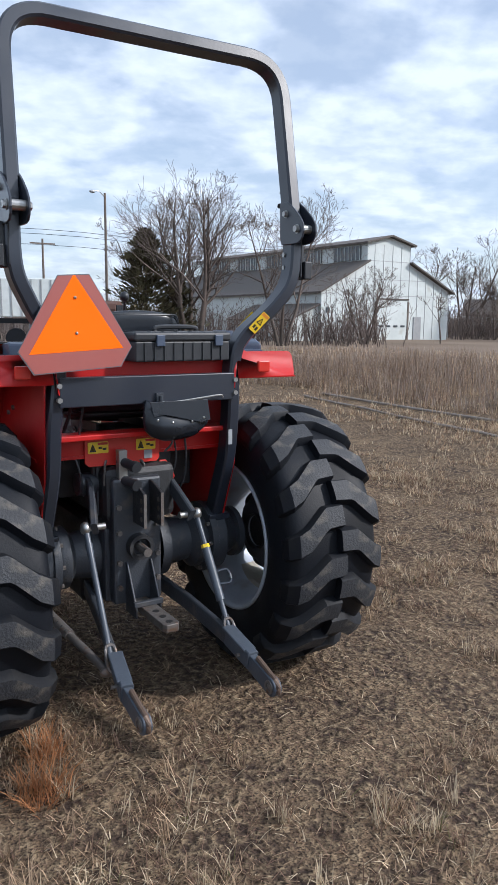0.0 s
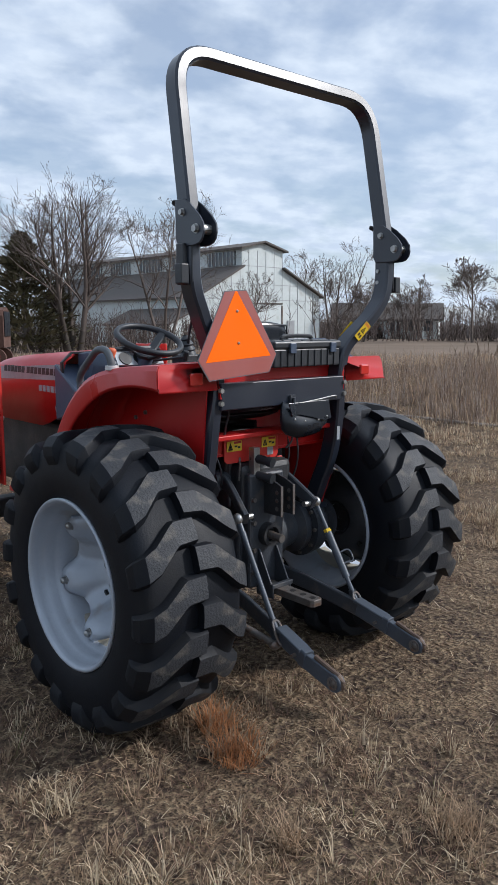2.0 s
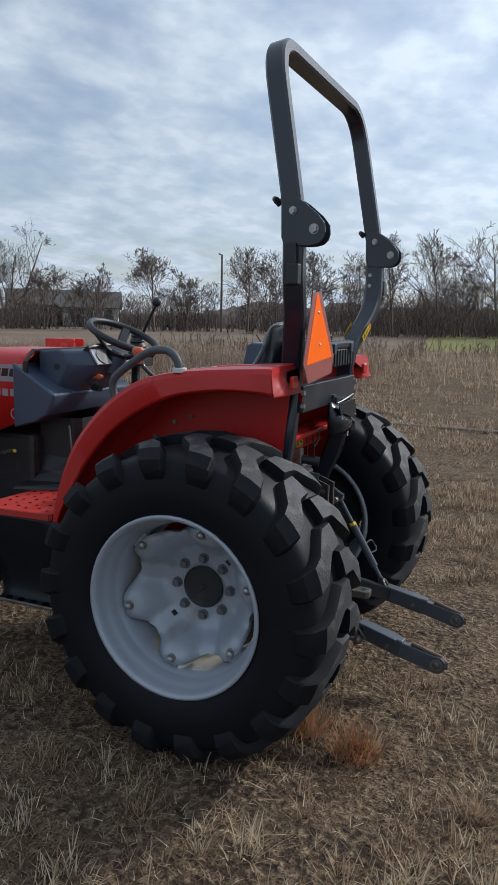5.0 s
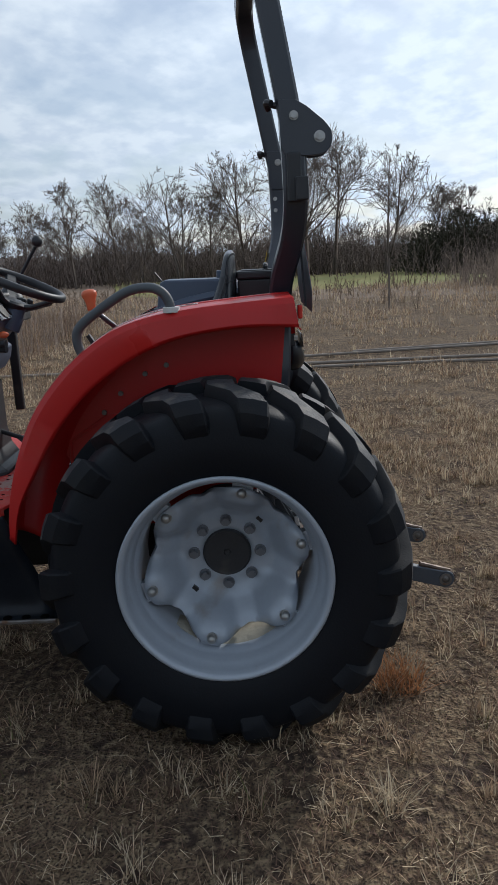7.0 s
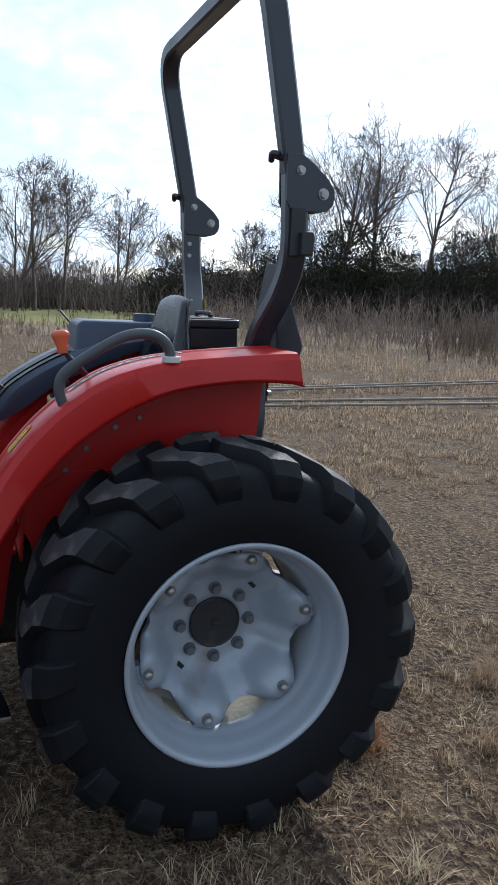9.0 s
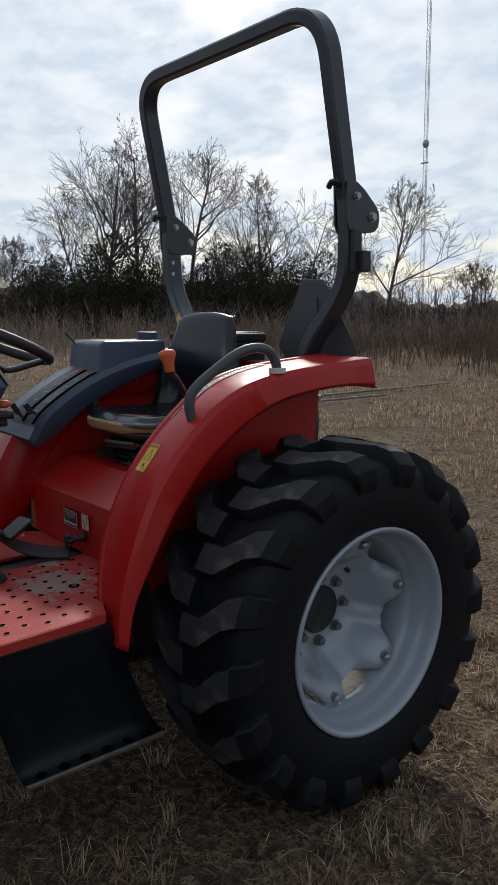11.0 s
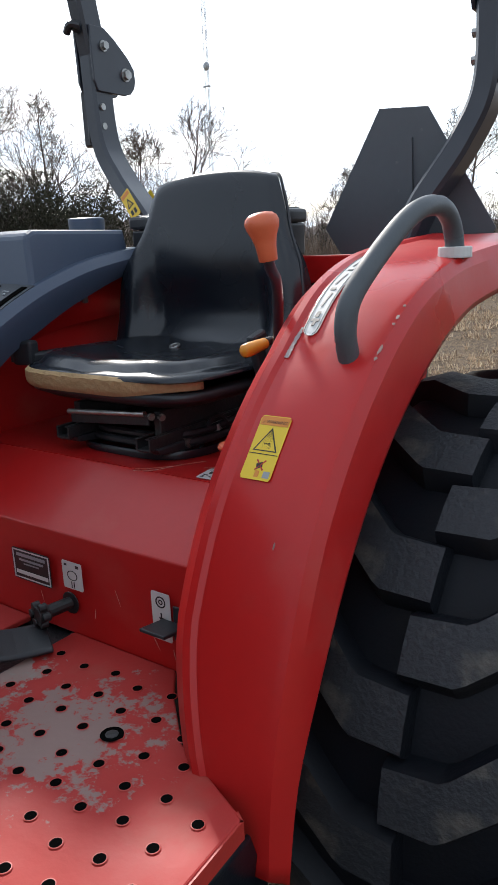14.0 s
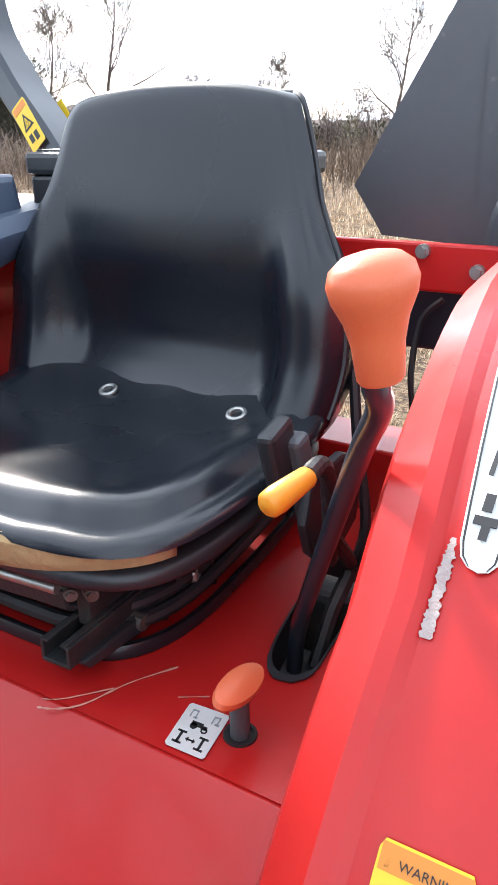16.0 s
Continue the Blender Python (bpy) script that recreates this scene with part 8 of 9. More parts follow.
def cedar_tree(x, y, height, spread, seed, label, count=2600, shape=0.75):
    g = np.random.default_rng(seed)
    root = thing("cedar_tree", label, "tree", at=Matrix.Translation((x, y, ground_z(x, y))))
    bm = bmesh.new()
    rod(bm, (0, 0, -0.1), (0, 0, height * 0.9), 0.02 * height, 0.01, 7)
    part("trunk", bm, BARK, root)
    t = g.uniform(0.02, 1.0, count) ** 0.8
    lobes = 0.85 + 0.45 * np.sin(7 * t * 6.28 + g.uniform(0, 6.28)) * g.uniform(0.3, 1.0, count)
    r = spread * (1 - t) ** shape * lobes * g.uniform(0.35, 1.05, count) + 0.05
    a = g.uniform(0, 2 * np.pi, count)
    r *= 1 + 0.25 * np.sin(a * 3 + seed) * np.cos(t * 9)
    c = np.stack([r * np.cos(a), r * np.sin(a), t * height], 1)
    out = np.stack([np.cos(a), np.sin(a), g.uniform(0.1, 0.9, count)], 1)
    s = height * g.uniform(0.018, 0.055, count)[:, None]
    side = np.cross(out, [0, 0, 1.0]) + g.normal(0, 0.4, (count, 3))
    verts = np.stack([c - out * s * 0.3, c + side * s * 0.30, c + out * s + [0, 0, 0.0], c - side * s * 0.30], 1).reshape(-1, 3)
    k = (np.arange(count) * 4)[:, None]
    ob = raw_mesh("crown", verts, k + [0, 1, 2, 3], [CEDAR_PALE])
    ob.parent = root
    return root


def brush(name, places, seed, mat, label, stems=9, twigs=7):
    """Leafless undergrowth: stems with side twigs, at (x, y, height, spread)."""
    g = random.Random(seed)
    st = Sticks()
    for x, y, h, w in places:
        z = ground_z(x, y)
        d = math.hypot(x, y)
        thin = 0.00042 * d
        for _ in range(stems):
            p = Vector((x + g.uniform(-w, w), y + g.uniform(-w, w), z - 0.1))
            way = Vector((g.uniform(-0.35, 0.35), g.uniform(-0.35, 0.35), 1)).normalized()
            hh = h * g.uniform(0.5, 1.05)
            m = p + way * hh * 0.5
            e = m + (way + Vector((g.uniform(-0.3, 0.3), g.uniform(-0.3, 0.3), 0.2))).normalized() * hh * 0.5
            st.add(p, m, thin * 1.6, thin)
            st.add(m, e, thin, thin * 0.5)
            for _ in range(twigs):
                t = g.uniform(0.1, 1.0)
                q = p.lerp(m, t * 2) if t < 0.5 else m.lerp(e, t * 2 - 1)
                v = Vector((g.uniform(-1, 1), g.uniform(-1, 1), g.uniform(0.3, 1.4))).normalized()
                st.add(q, q + v * hh * g.uniform(0.12, 0.34), thin * 0.8, thin * 0.4)
    return tagged(st.done(name, [mat]), label, "brush", kind="stuff")


def polar(head, d):
    """A place by its compass angle, clockwise from the tractor's front, and its distance."""
    return d * math.sin(radians(head)), d * math.cos(radians(head))


def evergreen_hedge(places, seed):
    """A ragged dark mass of cedars: lumps at (x, y, height, spread) filled with small sprays of leaf."""
    g = np.random.default_rng(seed)
    allv, total = [], 0
    for x, y, h, w in places:
        n = int(330 * w * h / 4)
        t = g.uniform(0, 1, n) ** 0.85
        r = w * (1 - t ** 3 * 0.8) * np.sqrt(g.uniform(0.05, 1, n)) * (1 + 0.3 * np.sin(t * 17 + x))
        a = g.uniform(0, 2 * np.pi, n)
        c = np.stack([x + r * np.cos(a), y + r * np.sin(a), ground_z(x, y) + t * h], 1)
        s = g.uniform(0.06, 0.19, n)[:, None] * (1.2 - 0.5 * t[:, None])
        out = np.stack([np.cos(a), np.sin(a), g.uniform(0.2, 1.6, n)], 1)
        side = g.normal(0, 0.5, (n, 3))
        allv.append(np.stack([c - out * s * 0.4, c + side * s * 0.5, c + out * s, c - side * s * 0.5], 1).reshape(-1, 3))
        total += n
    k = (np.arange(total) * 4)[:, None]
    return tagged(raw_mesh("evergreen_hedge", np.concatenate(allv), k + [0, 1, 2, 3], [CEDAR]), "dark green-black ragged cedar hedge at the field edge", "hedge", kind="stuff")


def build_trees():
    g = random.Random(11)
    far = "tall bare deciduous tree on the far field edge"
    # heading, height and number of stems of the single trees that stand out on the skyline
    skyline = ((50.3, 5.6, 2), (54.0, 6.0, 2), (58.6, 6.8, 1), (61.0, 5.8, 2), (65.9, 7.6, 1), (68.3, 7.4, 2), (70.6, 6.9, 1), (74.0, 7.2, 2), (77.2, 7.6, 1),
               (80.5, 8.5, 1), (82.3, 8.0, 2), (85.2, 9.6, 2), (87.6, 7.3, 1), (90.2, 10.8, 1), (93.3, 12.4, 2), (94.9, 12.2, 1), (97.0, 11.8, 1), (100.8, 11.7, 2), (104.2, 7.2, 1),
               (106.8, 6.8, 2), (111.0, 7.6, 1), (113.2, 8.2, 2), (116.8, 15.9, 2), (118.5, 15.2, 1), (120.7, 16.3, 1), (124.6, 16.5, 1), (127.7, 10.6, 2), (130.0, 12.6, 1), (132.4, 13.2, 2),
               (135.6, 9.8, 1), (139.6, 12.5, 1), (146.3, 8.2, 2), (152.0, 6.4, 1), (159.8, 10.6, 1), (165.0, 7.0, 2))
    for n, (head, h, stems) in enumerate(skyline):
        x, y = polar(head, 70 + 4 * math.sin(n * 2.1))
        bare_tree(x, y, h, 100 + n, far, trunk=0.036 * h, stems=stems, thin=0.015, sparse=1.1, clear=0.25 if h > 13 else 0.14, lean=0.05)
    # thinner trees filling the skyline between them
    for k in range(44):
        head = g.choice([g.uniform(44, 84), g.uniform(74, 106), g.uniform(104, 140), g.uniform(140, 170)])
        x, y = polar(head, g.uniform(72, 96))
        bare_tree(x, y, g.uniform(4.6, 8.0) * (0.8 if head < 70 else 1.0), 300 + k, "slender bare tree in the far hedge line", trunk=0.16, stems=g.choice([1, 2, 3]), thin=0.014, sparse=0.66, clear=0.15)
    bare_tree(19.4, 37.2, 9.8, 7, "large bare multi-stemmed tree with fine grey branches", trunk=0.50, stems=5, thin=0.007, sparse=1.15, clear=0.2)
    bare_tree(24.4, 35.2, 8.5, 17, "bare tree with fine upright grey branches", trunk=0.32, stems=3, thin=0.007, sparse=1.15)
    bare_tree(18.6, 40.2, 7.5, 27, "bare tree with fine upright grey branches", trunk=0.35, stems=3, thin=0.008, sparse=1.0)
    bare_tree(32.2, 36.9, 5.0, 37, "low spreading bare tree before the white building", trunk=0.24, stems=4, thin=0.007, sparse=0.9, lean=0.22, clear=0.3)
    bare_tree(38.6, 36.2, 3.6, 47, "slender bare sapling beside the white wall", trunk=0.12, stems=1, thin=0.009, sparse=0.6)
    bare_tree(61.3, 63.0, 12.5, 57, "tall bare tree behind the white building", trunk=0.5, thin=0.013, stems=2)
    bare_tree(67.2, 60.0, 10.5, 67, "tall bare tree behind the white building", trunk=0.5, thin=0.013, stems=3)
    cedar_tree(17.0, 38.4, 6.6, 3.3, 3, "ragged olive-green cedar at the field edge", 5200, 0.72)
    cedar_tree(19.3, 38.6, 4.2, 1.7, 4, "ragged olive-brown cedar at the field edge", 2600, 0.9)
    places = []
    for _ in range(170):
        head = g.uniform(103, 135)
        high = 8.1 + 1.6 * noise.noise((head * 0.21, 3.1, 0)) - (3.6 if head < 111 else 1.4 if head < 115 or head > 130 else 0)
        places.append((*polar(head, g.uniform(62, 73)), high * g.uniform(0.6, 1.08), g.uniform(1.5, 3.0)))
    places += [(*polar(g.uniform(134, 170), g.uniform(60, 72)), g.uniform(1.8, 3.4), g.uniform(1.0, 1.8)) for _ in range(22)]
    places += [(*polar(g.uniform(84, 104), g.uniform(80, 88)), g.uniform(2.2, 4.4), g.uniform(1.2, 2.0)) for _ in range(26)]
    places += [(*polar(g.uniform(46, 80), g.uniform(74, 84)), g.uniform(2.0, 3.6), g.uniform(1.0, 1.6)) for _ in range(8)]
    evergreen_hedge(places, 21)
    places = []
    for _ in range(390):
        head = g.uniform(40, 172)
        near = head > 66
        places.append((*polar(head, g.uniform(66, 86) if near else g.uniform(70, 90)), g.uniform(2.4, 5.2) * (1.0 if near else 0.75), 2.0))
    places += [(*polar(g.uniform(78, 108), g.uniform(78, 92)), g.uniform(3.0, 6.0), 2.2) for _ in range(95)]
    places += [(*polar(g.uniform(102, 136), g.uniform(56, 63)), g.uniform(1.4, 3.6), 1.8) for _ in range(60)]
    brush("hedge_brush", places, 5, TWIG_GREY, "leafless grey-brown brush along the field edge", 10, 8)
    places = [(*polar(g.uniform(12, 42), g.uniform(42, 62)), g.uniform(1.6, 3.4), 1.6) for _ in range(120)]
    brush("roadside_brush", places, 6, TWIG_GREY, "leafless brush round the white building", 9, 7)
    places = [(*polar(g.uniform(106, 150), g.uniform(24, 44)), g.uniform(0.9, 2.1), 0.9) for _ in range(150)]
    brush("tall_weeds", places, 7, WEED_PALE, "tall pale dead weeds and seed stalks", 12, 6)
    places = [(*polar(g.uniform(128, 178), g.uniform(17, 46)), g.uniform(0.7, 1.7), 1.1) for _ in range(240)]
    brush("rear_weeds", places, 9, WEED, "dense brown dead weeds across the rough field", 12, 7)
    for head, d, h, w in ((157.0, 44, 2.3, 1.3), (151.5, 50, 1.9, 1.0), (163, 48, 2.6, 1.2)):
        x, y = polar(head, d)
        cedar_tree(x, y, h, w, int(head), "small dark bushy cedar among the weeds", 900, 0.5)
    places = [(*polar(g.uniform(58, 104), g.uniform(20, 40)), g.uniform(0.4, 1.1), 1.0) for _ in range(90)]
    brush("seed_stalks", places, 8, WEED, "thin dead weed stalks in the field", 7, 5)
    # the closed wood behind the brush
    verts, faces, seg = [], [], 620
    for row, (d, h) in enumerate(((88, -1.0), (90, 1.4), (93, 2.9), (97, 0.0))):
        for i in range(seg + 1):
            head = -20 + 200 * i / seg
            x, y = polar(head, d + 2.5 * noise.noise((head * 0.7, row, 0.0)))
            top = h
            if row == 2:
                top = h + 0.7 * noise.noise((head * 0.25, 0, 3.3)) + 0.5 * noise.noise((head * 1.9, 0, 9.1)) + g.uniform(-0.15, 0.25) - 1.1 * smooth_step((68 - head) / 8) + 2.7 * smooth_step((head - 102) / 10) * smooth_step((143 - head) / 12) + 0.4 * noise.noise((head * 0.8, 2.0, 5.5))
            verts.append((x, y, ground_z(x, y) + top))
    for r in range(3):
        for i in range(seg):
            a = r * (seg + 1) + i
            faces.append((a, a + 1, a + seg + 2, a + seg + 1))
    tagged(raw_mesh("distant_woods", verts, faces, [WOODS]), "grey-brown mass of bare woods along the skyline", "woods", kind="stuff")


build_trees()


# ---- buildings and far things ----
WHITE_WALL = material("weathered white sheet wall", (0.60, 0.64, 0.63), 0.75, other=(0.46, 0.50, 0.49), scale=0.5, grain=4, amount=0.7, dust=(0.38, 0.38, 0.34), dust_low=0.6, dust_high=0.8, dust_scale=0.8)
ROOFING = material("dark shingle roof", (0.085, 0.074, 0.067), 0.9, other=(0.12, 0.105, 0.095), scale=0.7, grain=6, amount=0.8)
DARK_GLASS = material("dark window glass", (0.05, 0.06, 0.07), 0.2, other=(0.12, 0.13, 0.14), scale=1, grain=5)
WOOD_POLE = material("weathered pole", (0.16, 0.13, 0.11), 0.9, scale=3, grain=20, bump=0.2)
RUST = material("rusted sheet metal", (0.10, 0.045, 0.03), 0.85, other=(0.055, 0.03, 0.022), scale=2, grain=14, bump=0.2, bump_scale=20)
GALVANISED = material("galvanised metal", (0.38, 0.39, 0.40), 0.5, metal=0.5, scale=2, grain=10)
CAR_PAINT = material("white car paint", (0.6, 0.61, 0.62), 0.3, scale=2, coat=0.5, amount=0.2)
PIPE = material("weathered grey pipe", (0.24, 0.21, 0.18), 0.8, other=(0.15, 0.115, 0.09), scale=4, grain=30, bump=0.1)


def factory():
    base = ground_z(40, 50)
    root = thing("factory_building", "old white sheet-clad factory with monitor roof and dark shingles", "building", at=pose(40.2, 46.35, base, 0, 0, 1.5))
    low = base
    gable = [(-4.7, -0.3), (9.7, -0.3), (9.7, 4.14 - low), (4.83, 6.34 - low), (4.83, 7.87 - low), (2.4, 8.46 - low), (0, 7.90 - low), (0, 6.35 - low), (-4.7, 3.9 - low)]
    for name, y in (("wall", 0.0), ("wall", 27.7)):
        bm = bmesh.new()
        sheet(bm, gable, 0.3, back_plate(y + 0.3))
        part(name, bm, WHITE_WALL, root)
    for x, z in ((-4.55, 3.8), (9.55, 4.05)):
        bm = bmesh.new()
        box(bm, (0.3, 27.4, z - low + 0.3), (x, 14, (z - low - 0.3) / 2))
        part("wall", bm, WHITE_WALL, root)
    for a, b in (((-5.1, 3.72 - low), (0.05, 6.40 - low)), ((4.78, 6.40 - low), (10.1, 3.98 - low)), ((-0.35, 7.84 - low), (2.4, 8.50 - low)), ((2.4, 8.50 - low), (5.2, 7.80 - low))):
        bm = bmesh.new()
        sheet(bm, [a, b, (b[0], b[1] + 0.14), (a[0], a[1] + 0.14)], 28.8, back_plate(28.4))
        part("roof", bm, ROOFING, root, "dark weathered shingle roof")
    for x in (0.12, 4.71):
        bm = bmesh.new()
        box(bm, (0.2, 27.4, 1.6), (x, 14, 7.1 - low))
        part("wall", bm, WHITE_WALL, root)
    for i in range(5):
        bm = bmesh.new()
        box(bm, (0.08, 3.6, 1.15), (-0.02, 2.6 + 5.2 * i, 7.15 - low))
        w = part("window", bm, DARK_GLASS, root, "band of dark clerestory windows")
        for k in range(8):
            bm = bmesh.new()
            box(bm, (0.05, 0.06, 1.15), (-0.08, 0.9 + 5.2 * i + 0.48 * k, 7.15 - low))
            part("window_bar", bm, WHITE_WALL, w)
    bm = bmesh.new()
    box(bm, (3.45, 0.10, 3.4), (2.9, -0.03, 1.70 - 0.1))
    door = part("loading_door", bm, WHITE_WALL, root, "tall white loading door")
    for k in range(4):
        bm = bmesh.new()
        box(bm, (0.45, 0.05, 0.16), (1.65 + 0.83 * k, -0.09, 1.15))
        part("pane", bm, DARK_GLASS, door)
    bm = bmesh.new()
    box(bm, (3.75, 0.16, 0.12), (2.9, -0.05, 3.40))
    part("lintel", bm, ROOFING, root)
    for s in (1.06, 4.72):
        bm = bmesh.new()
        box(bm, (0.16, 0.14, 3.3), (s, -0.05, 1.55))
        part("door_post", bm, WOOD_POLE, root)
    for k in range(15):
        u = -4.2 + k
        top = (3.9 + (u + 4.7) * 0.52 if u < 0 else 7.85 if u <= 4.83 else 6.34 - (u - 4.83) * 0.45) - low
        if 1.0 < u < 4.8:
            lowz = 3.5
        else:
            lowz = 0.0
        bm = bmesh.new()
        box(bm, (0.035, 0.03, top - lowz - 0.1), (u, -0.012, (top + lowz) / 2))
        part("batten", bm, GALVANISED, root)
    for k in range(3):
        bm = bmesh.new()
        box(bm, (14.0 if k < 1 else 8.6 - 4.2 * (k - 1), 0.03, 0.04), (2.4, -0.010, (3.7, 5.0, 6.5)[k] - low))
        part("batten", bm, GALVANISED, root)
    bm = bmesh.new()
    sheet(bm, [(-7.4, -0.3), (-4.7, -0.3), (-4.7, 2.75 - low), (-7.4, 1.6 - low)], 9.0, back_plate(9.4))
    part("lean_to", bm, WHITE_WALL, root, "low white lean-to with a dark roof")
    bm = bmesh.new()
    sheet(bm, [(-7.7, 1.52 - low), (-4.6, 2.85 - low), (-4.6, 2.99 - low), (-7.7, 1.66 - low)], 9.5, back_plate(9.6))
    part("lean_to_roof", bm, ROOFING, root)
    bm = bmesh.new()
    box(bm, (0.9, 0.08, 2.0), (5.9, -0.03, 0.95))
    part("side_door", bm, GALVANISED, root, "small grey side door")
    bm = bmesh.new()
    box(bm, (0.35, 0.08, 0.45), (-4.06, -0.03, 2.4))
    part("small_window", bm, DARK_GLASS, root)


def small_house(x, y, turn, label, wall, size=(9, 6, 2.6)):
    w, d, h = size
    root = thing("house", label, "house", at=pose(x, y, ground_z(x, y), 0, 0, turn))
    bm = bmesh.new()
    sheet(bm, [(-w / 2, -0.3), (w / 2, -0.3), (w / 2, h), (-w / 2, h)], d, back_plate(d / 2))
    part("wall", bm, wall, root)
    for s in (-1, 1):
        bm = bmesh.new()
        sheet(bm, [(s * (d / 2 + 0.4), h - 0.1), (0, h + 1.7), (0, h + 1.85), (s * (d / 2 + 0.4), h + 0.05)], w + 0.8, side_plate(-w / 2 - 0.4))
        part("roof", bm, ROOFING, root)
    for s in (-1, 1):
        bm = bmesh.new()
        sheet(bm, [(-d / 2, h - 0.05), (d / 2, h - 0.05), (0, h + 1.65)], 0.2, side_plate(s * (w / 2 - 0.1)))
        part("gable", bm, wall, root)
    for k in (-0.3, 0.05, 0.32):
        bm = bmesh.new()
        box(bm, (1.0, 0.1, 1.1), (k * w, -d / 2 - 0.02, 1.4))
        part("window", bm, DARK_GLASS, root)
    bm = bmesh.new()
    box(bm, (w * 0.55, 1.6, 0.14), (0, -d / 2 - 0.85, h - 0.15))
    part("porch_roof", bm, ROOFING, root)
    for k in range(4):
        bm = bmesh.new()
        box(bm, (0.14, 0.14, h), (-w * 0.25 + w * 0.165 * k, -d / 2 - 1.5, h / 2 - 0.2))
        part("porch_post", bm, WHITE_WALL, root)


def shed(x, y, turn, w, d, h, label):
    root = thing("shed", label, "shed", at=pose(x, y, ground_z(x, y), 0, 0, turn))
    bm = bmesh.new()
    box(bm, (w, d, h + 0.4), (0, 0, h / 2 - 0.2))
    part("wall", bm, GALVANISED, root)
    bm = bmesh.new()
    sheet(bm, [(-d / 2 - 0.3, h), (d / 2 + 0.3, h), (0, h + 0.9)], w + 0.6, side_plate(-w / 2 - 0.3))
    part("roof", bm, WHITE_WALL, root, "pale metal roof")
    bm = bmesh.new()
    box(bm, (w * 0.3, 0.1, h * 0.8), (w * 0.2, -d / 2 - 0.03, h * 0.4))
    part("door", bm, WHITE_WALL, root)


def pole(x, y, h, label, lamp=False, arm=False):
    root = thing("street_lamp" if lamp else "utility_pole", label, "lamp" if lamp else "pole", at=Matrix.Translation((x, y, ground_z(x, y))))
    bm = bmesh.new()
    rod(bm, (0, 0, -0.3), (0, 0, h), 0.13, 0.09, 8)
    part("pole", bm, WOOD_POLE, root)
    if lamp:
        bm = bmesh.new()
        tube(bm, [(0, 0, h - 0.3), (-0.5, -0.2, h + 0.05), (-1.0, -0.3, h + 0.05)], 0.035, 6)
        part("arm", bm, GALVANISED, root)
        bm = bmesh.new()
        ball(bm, (-1.1, -0.33, h - 0.02), 0.2, (1.2, 0.7, 0.6), 10)
        part("lamp_head", bm, GALVANISED, root)
    if arm:
        bm = bmesh.new()
        box(bm, (2.2, 0.1, 0.12), (0, 0, h - 0.4))
        part("cross_arm", bm, WOOD_POLE, root)


def old_wagon():
    root = thing("wagon", "rusted old covered wagon body with a white stripe", "wagon", at=pose(9.0, 25.2, ground_z(9, 25.2), 0, 0, 55))
    bm = bmesh.new()
    arch = [(-0.65, 0.75), (0.65, 0.75), (0.65, 1.9), (0.5, 2.1), (0.2, 2.2), (-0.2, 2.2), (-0.5, 2.1), (-0.65, 1.9)]
    sheet(bm, arch, 2.0, back_plate(1.0))
    body_part = part("body", bm, RUST, root)
    bm = bmesh.new()
    box(bm, (0.02, 1.6, 0.28), (-0.67, -0.05, 1.4))
    part("stripe", bm, WHITE_WALL, body_part, "faded white stripe")
    bm = bmesh.new()
    box(bm, (1.0, 0.03, 0.9), (0, -1.02, 1.6))
    part("opening", bm, BLACK_STEEL, body_part, "dark rear opening")
    for x in (-0.6, 0.6):
        for y in (-0.7, 0.7):
            bm = bmesh.new()
            lathe(bm, [(-0.08, 0.0001), (-0.08, 0.36), (0.08, 0.36), (0.08, 0.0001)], 20)
            part("wheel", bm, RUST, root, at=Matrix.Translation((x, y, 0.36)))


def trailer():
    root = thing("trailer", "white box trailer parked by the road", "trailer", at=pose(9.0, 37.0, ground_z(9, 37), 0, 0, -16))
    bm = bmesh.new()
    box(bm, (6.0, 2.4, 1.9), (0, 0, 2.5))
    b = part("box_body", bm, WHITE_WALL, root, bevel=0.04)
    for k in range(13):
        bm = bmesh.new()
        box(bm, (0.04, 0.04, 1.8), (-2.9 + 0.48 * k, -1.22, 2.5))
        part("rib", bm, GALVANISED, b)
    bm = bmesh.new()
    box(bm, (5.6, 1.8, 0.25), (0, 0, 1.35))
    part("chassis", bm, BLACK_STEEL, root)
    for x in (-1.2, 0.1, 2.3):
        for y in (-1.0, 1.0):
            bm = bmesh.new()
            rod(bm, (0, -0.14, 0), (0, 0.14, 0), 0.48, 0.48, 20)
            part("wheel", bm, RUBBER, root, at=Matrix.Translation((x, y, 0.5)))


def parked_car(x, y, turn, paint, label):
    root = thing("parked_car", label, "car", at=pose(x, y, ground_z(x, y), 0, 0, turn))
    bm = bmesh.new()
    sheet(bm, [(-2.2, 0.35), (2.2, 0.35), (2.25, 0.8), (1.5, 0.95), (0.9, 1.45), (-0.9, 1.48), (-1.7, 1.0), (-2.2, 0.9)], 1.7, side_plate(-0.85))
    part("body", bm, paint, root, bevel=0.06)
    bm = bmesh.new()
    sheet(bm, [(1.25, 0.98), (0.85, 1.36), (-0.85, 1.38), (-1.4, 1.02)], 1.74, side_plate(-0.87))
    part("windows", bm, DARK_GLASS, root)
    for s in (-0.8, 0.8):
        for q in (-1.35, 1.35):
            bm = bmesh.new()
            rod(bm, (s - 0.1, 0, 0), (s + 0.1, 0, 0), 0.33, 0.33, 18)
            part("wheel", bm, RUBBER, root, at=Matrix.Translation((0, q, 0.33)))


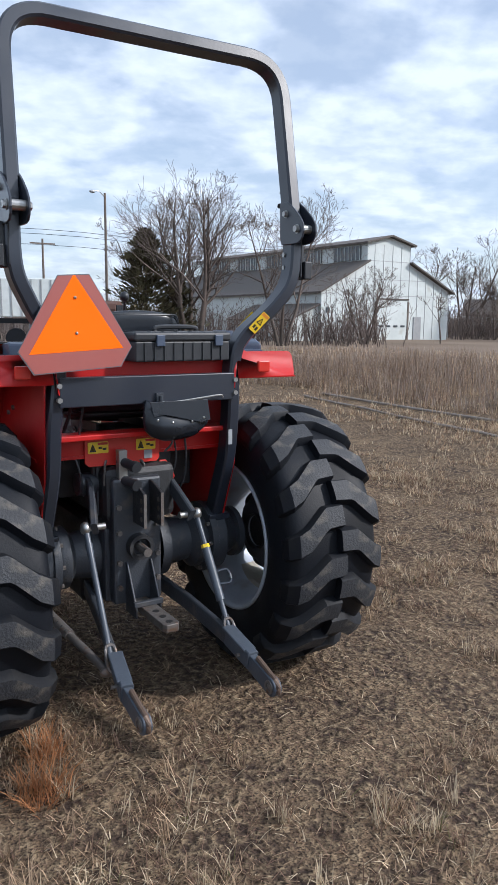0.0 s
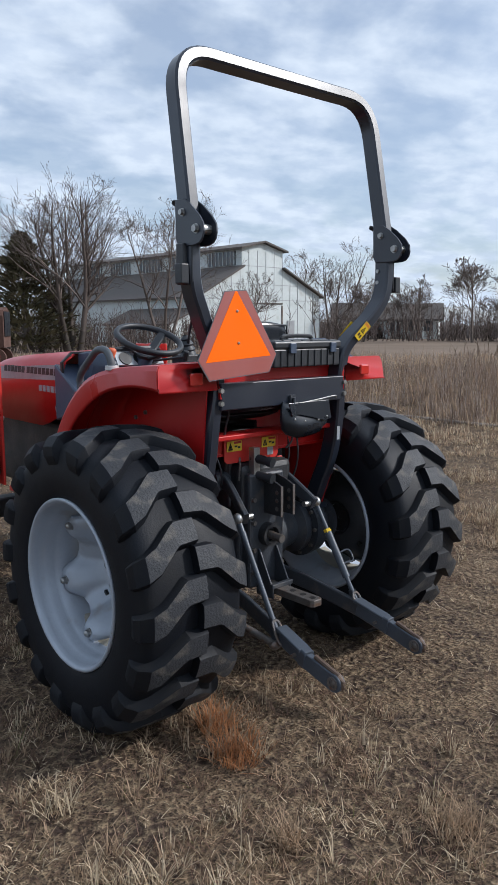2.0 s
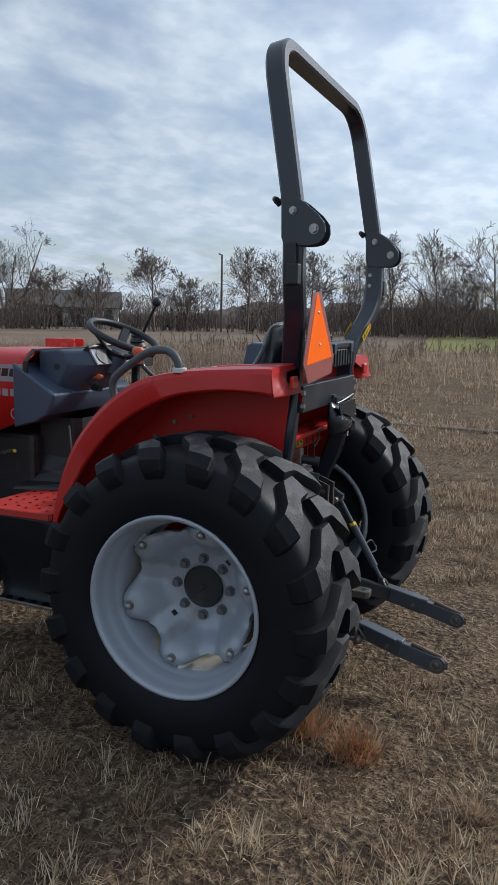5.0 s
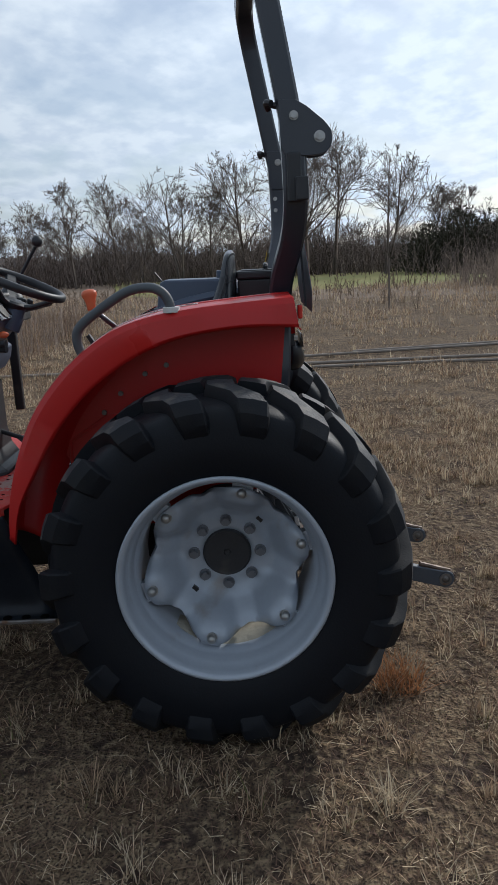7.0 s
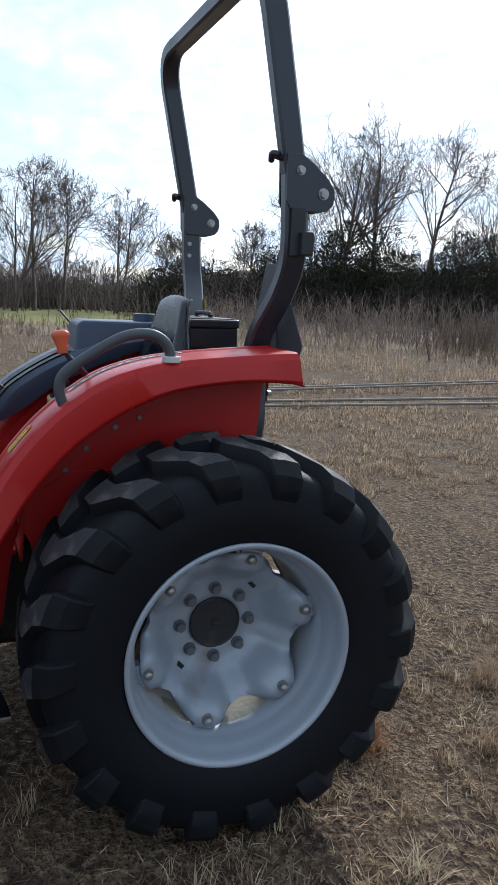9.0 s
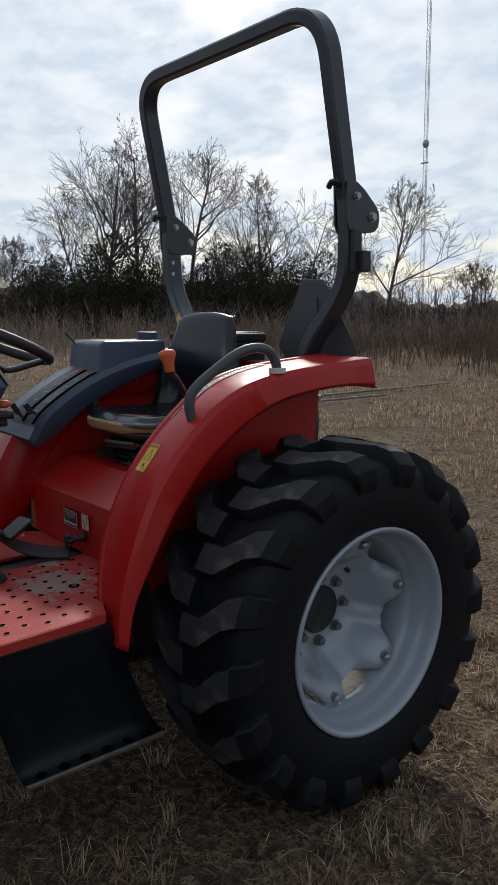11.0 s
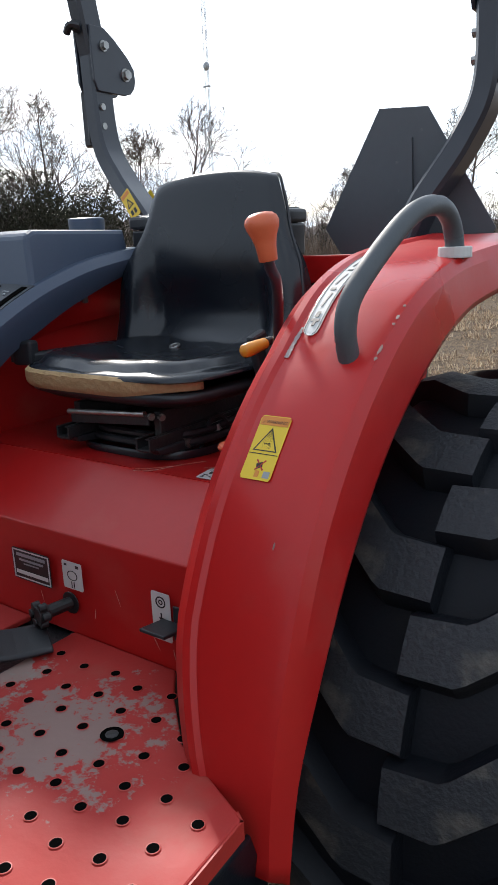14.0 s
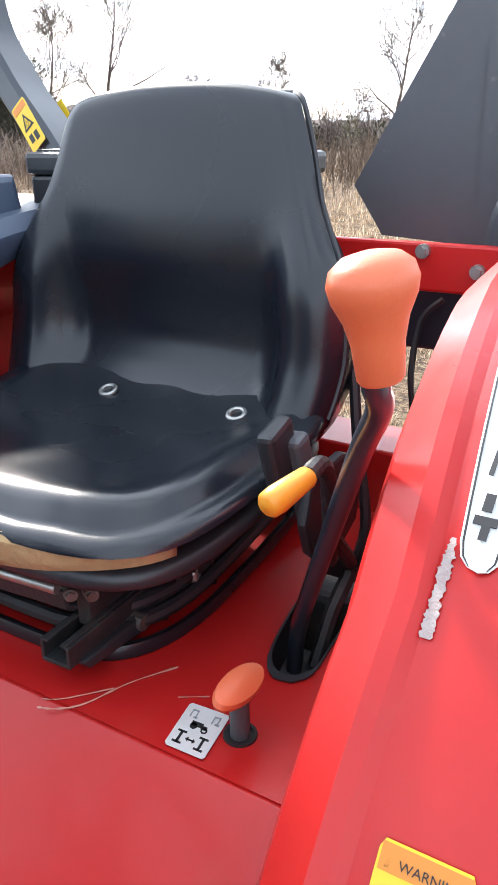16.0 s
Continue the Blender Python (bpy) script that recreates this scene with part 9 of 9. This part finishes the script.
def radio_tower():
    x, y, h, w = 122.6, -155.7, 78.0, 0.55
    root = thing("radio_tower", "tall thin lattice radio mast with a dish", "tower", at=Matrix.Translation((x, y, ground_z(x, y))))
    st = Sticks()
    legs = [Vector((w * math.cos(a), w * math.sin(a), 0)) for a in (0.4, 2.494, 4.589)]
    for p in legs:
        st.add(p, p + Vector((0, 0, h)), 0.07, 0.07)
    for k in range(int(h / 1.2)):
        for i in range(3):
            a, b = legs[i], legs[(i + 1) % 3]
            st.add(a + Vector((0, 0, 1.2 * k)), b + Vector((0, 0, 1.2 * k + 1.2)), 0.035, 0.035)
    st.done("lattice", [GALVANISED]).parent = root
    bm = bmesh.new()
    ball(bm, (-0.3, 0.5, 43.0), 1.0, (0.9, 0.6, 1), 14)
    part("dish", bm, GALVANISED, root)
    bm = bmesh.new()
    box(bm, (2.0, 0.5, 0.3), (0, 0.3, 38.6))
    part("antenna", bm, GALVANISED, root)
    bm = bmesh.new()
    rod(bm, (1.2, 0.4, 26), (1.2, 0.4, 31), 0.12, 0.12, 6)
    rod(bm, (0.3, 0.2, 30.5), (1.2, 0.4, 30.5), 0.06, 0.06, 5)
    part("aerial", bm, GALVANISED, root)


def far_things():
    factory()
    small_house(70.9, 58.6, -50, "low grey house with a porch at the wood's edge", GALVANISED, (7.5, 5, 2.4))
    small_house(69.5, 50.5, -58, "low white house with a porch half hidden by brush", WHITE_WALL, (6.0, 4.2, 2.1))
    shed(126.1, -14.1, -80, 9, 7, 2.6, "pale metal shed across the pasture")
    shed(95.0, 19.7, -70, 8, 6, 2.4, "small pale shed among the trees")
    pole(20.3, 53.3, 10.9, "tall wooden pole with a curved street light", lamp=True)
    pole(18.7, 64.3, 8.4, "wooden utility pole with a cross arm", arm=True)
    pole(64.6, 31.7, 7.4, "wooden pole with a small street light", lamp=True)
    pole(66.0, 47.0, 5.5, "short wooden utility pole")
    for z in (9.6, 9.2, 8.3):
        bm = bmesh.new()
        pts = [Vector((-40, 66, z - 0.5)), Vector((-12, 65.5, z - 1.1)), Vector((18.7, 64.3, z - 0.4)), Vector((36, 64, z - 1.0)), Vector((60, 63, z - 0.3))]
        tube(bm, smooth_line(pts, 6), 0.022, 4)
        w = part("power_line", bm, BLACK_STEEL, None, "thin black overhead power line")
        tagged(w, "thin black overhead power line", "cable")
    old_wagon()
    trailer()
    parked_car(69.9, 51.9, -34, CAR_PAINT, "white car parked near the far house")
    parked_car(67.5, 54.5, -64, RUST, "dark red car parked near the far house")
    radio_tower()
    # pipes lying along the edge of the mown ground
    for x0, y0, x1, y1, r in ((7.7, -1.0, 7.3, -9.5, 0.03), (8.15, 9.5, 8.0, -12.5, 0.032), (8.9, -0.5, 10.3, -10.2, 0.03), (9.3, -1.8, 10.9, -11.5, 0.03), (7.6, 9.4, 6.85, 3.9, 0.028)):
        bm = bmesh.new()
        line = []
        for k in range(15):
            t = k / 14
            x, y = x0 + (x1 - x0) * t, y0 + (y1 - y0) * t
            line.append(Vector((x, y, max(ground_z(x, y), 0) + r * 0.75 + 0.01)))
        tube(bm, line, r * 0.75, 8)
        o = part("pipe", bm, PIPE, None, smooth=True)
        tagged(o, "long weathered pipe lying on the field's edge", "pipe", "pipes on the ground")
    for x, y, h in ((20.5, -4.5, 1.5), (17.0, 0.5, 1.3)):
        bm = bmesh.new()
        rod(bm, (x, y, ground_z(x, y) - 0.2), (x, y, ground_z(x, y) + h), 0.03, 0.025, 6)
        tagged(part("fence_post", bm, WOOD_POLE, None), "thin weathered fence post in dead grass", "post", "fence posts")


far_things()
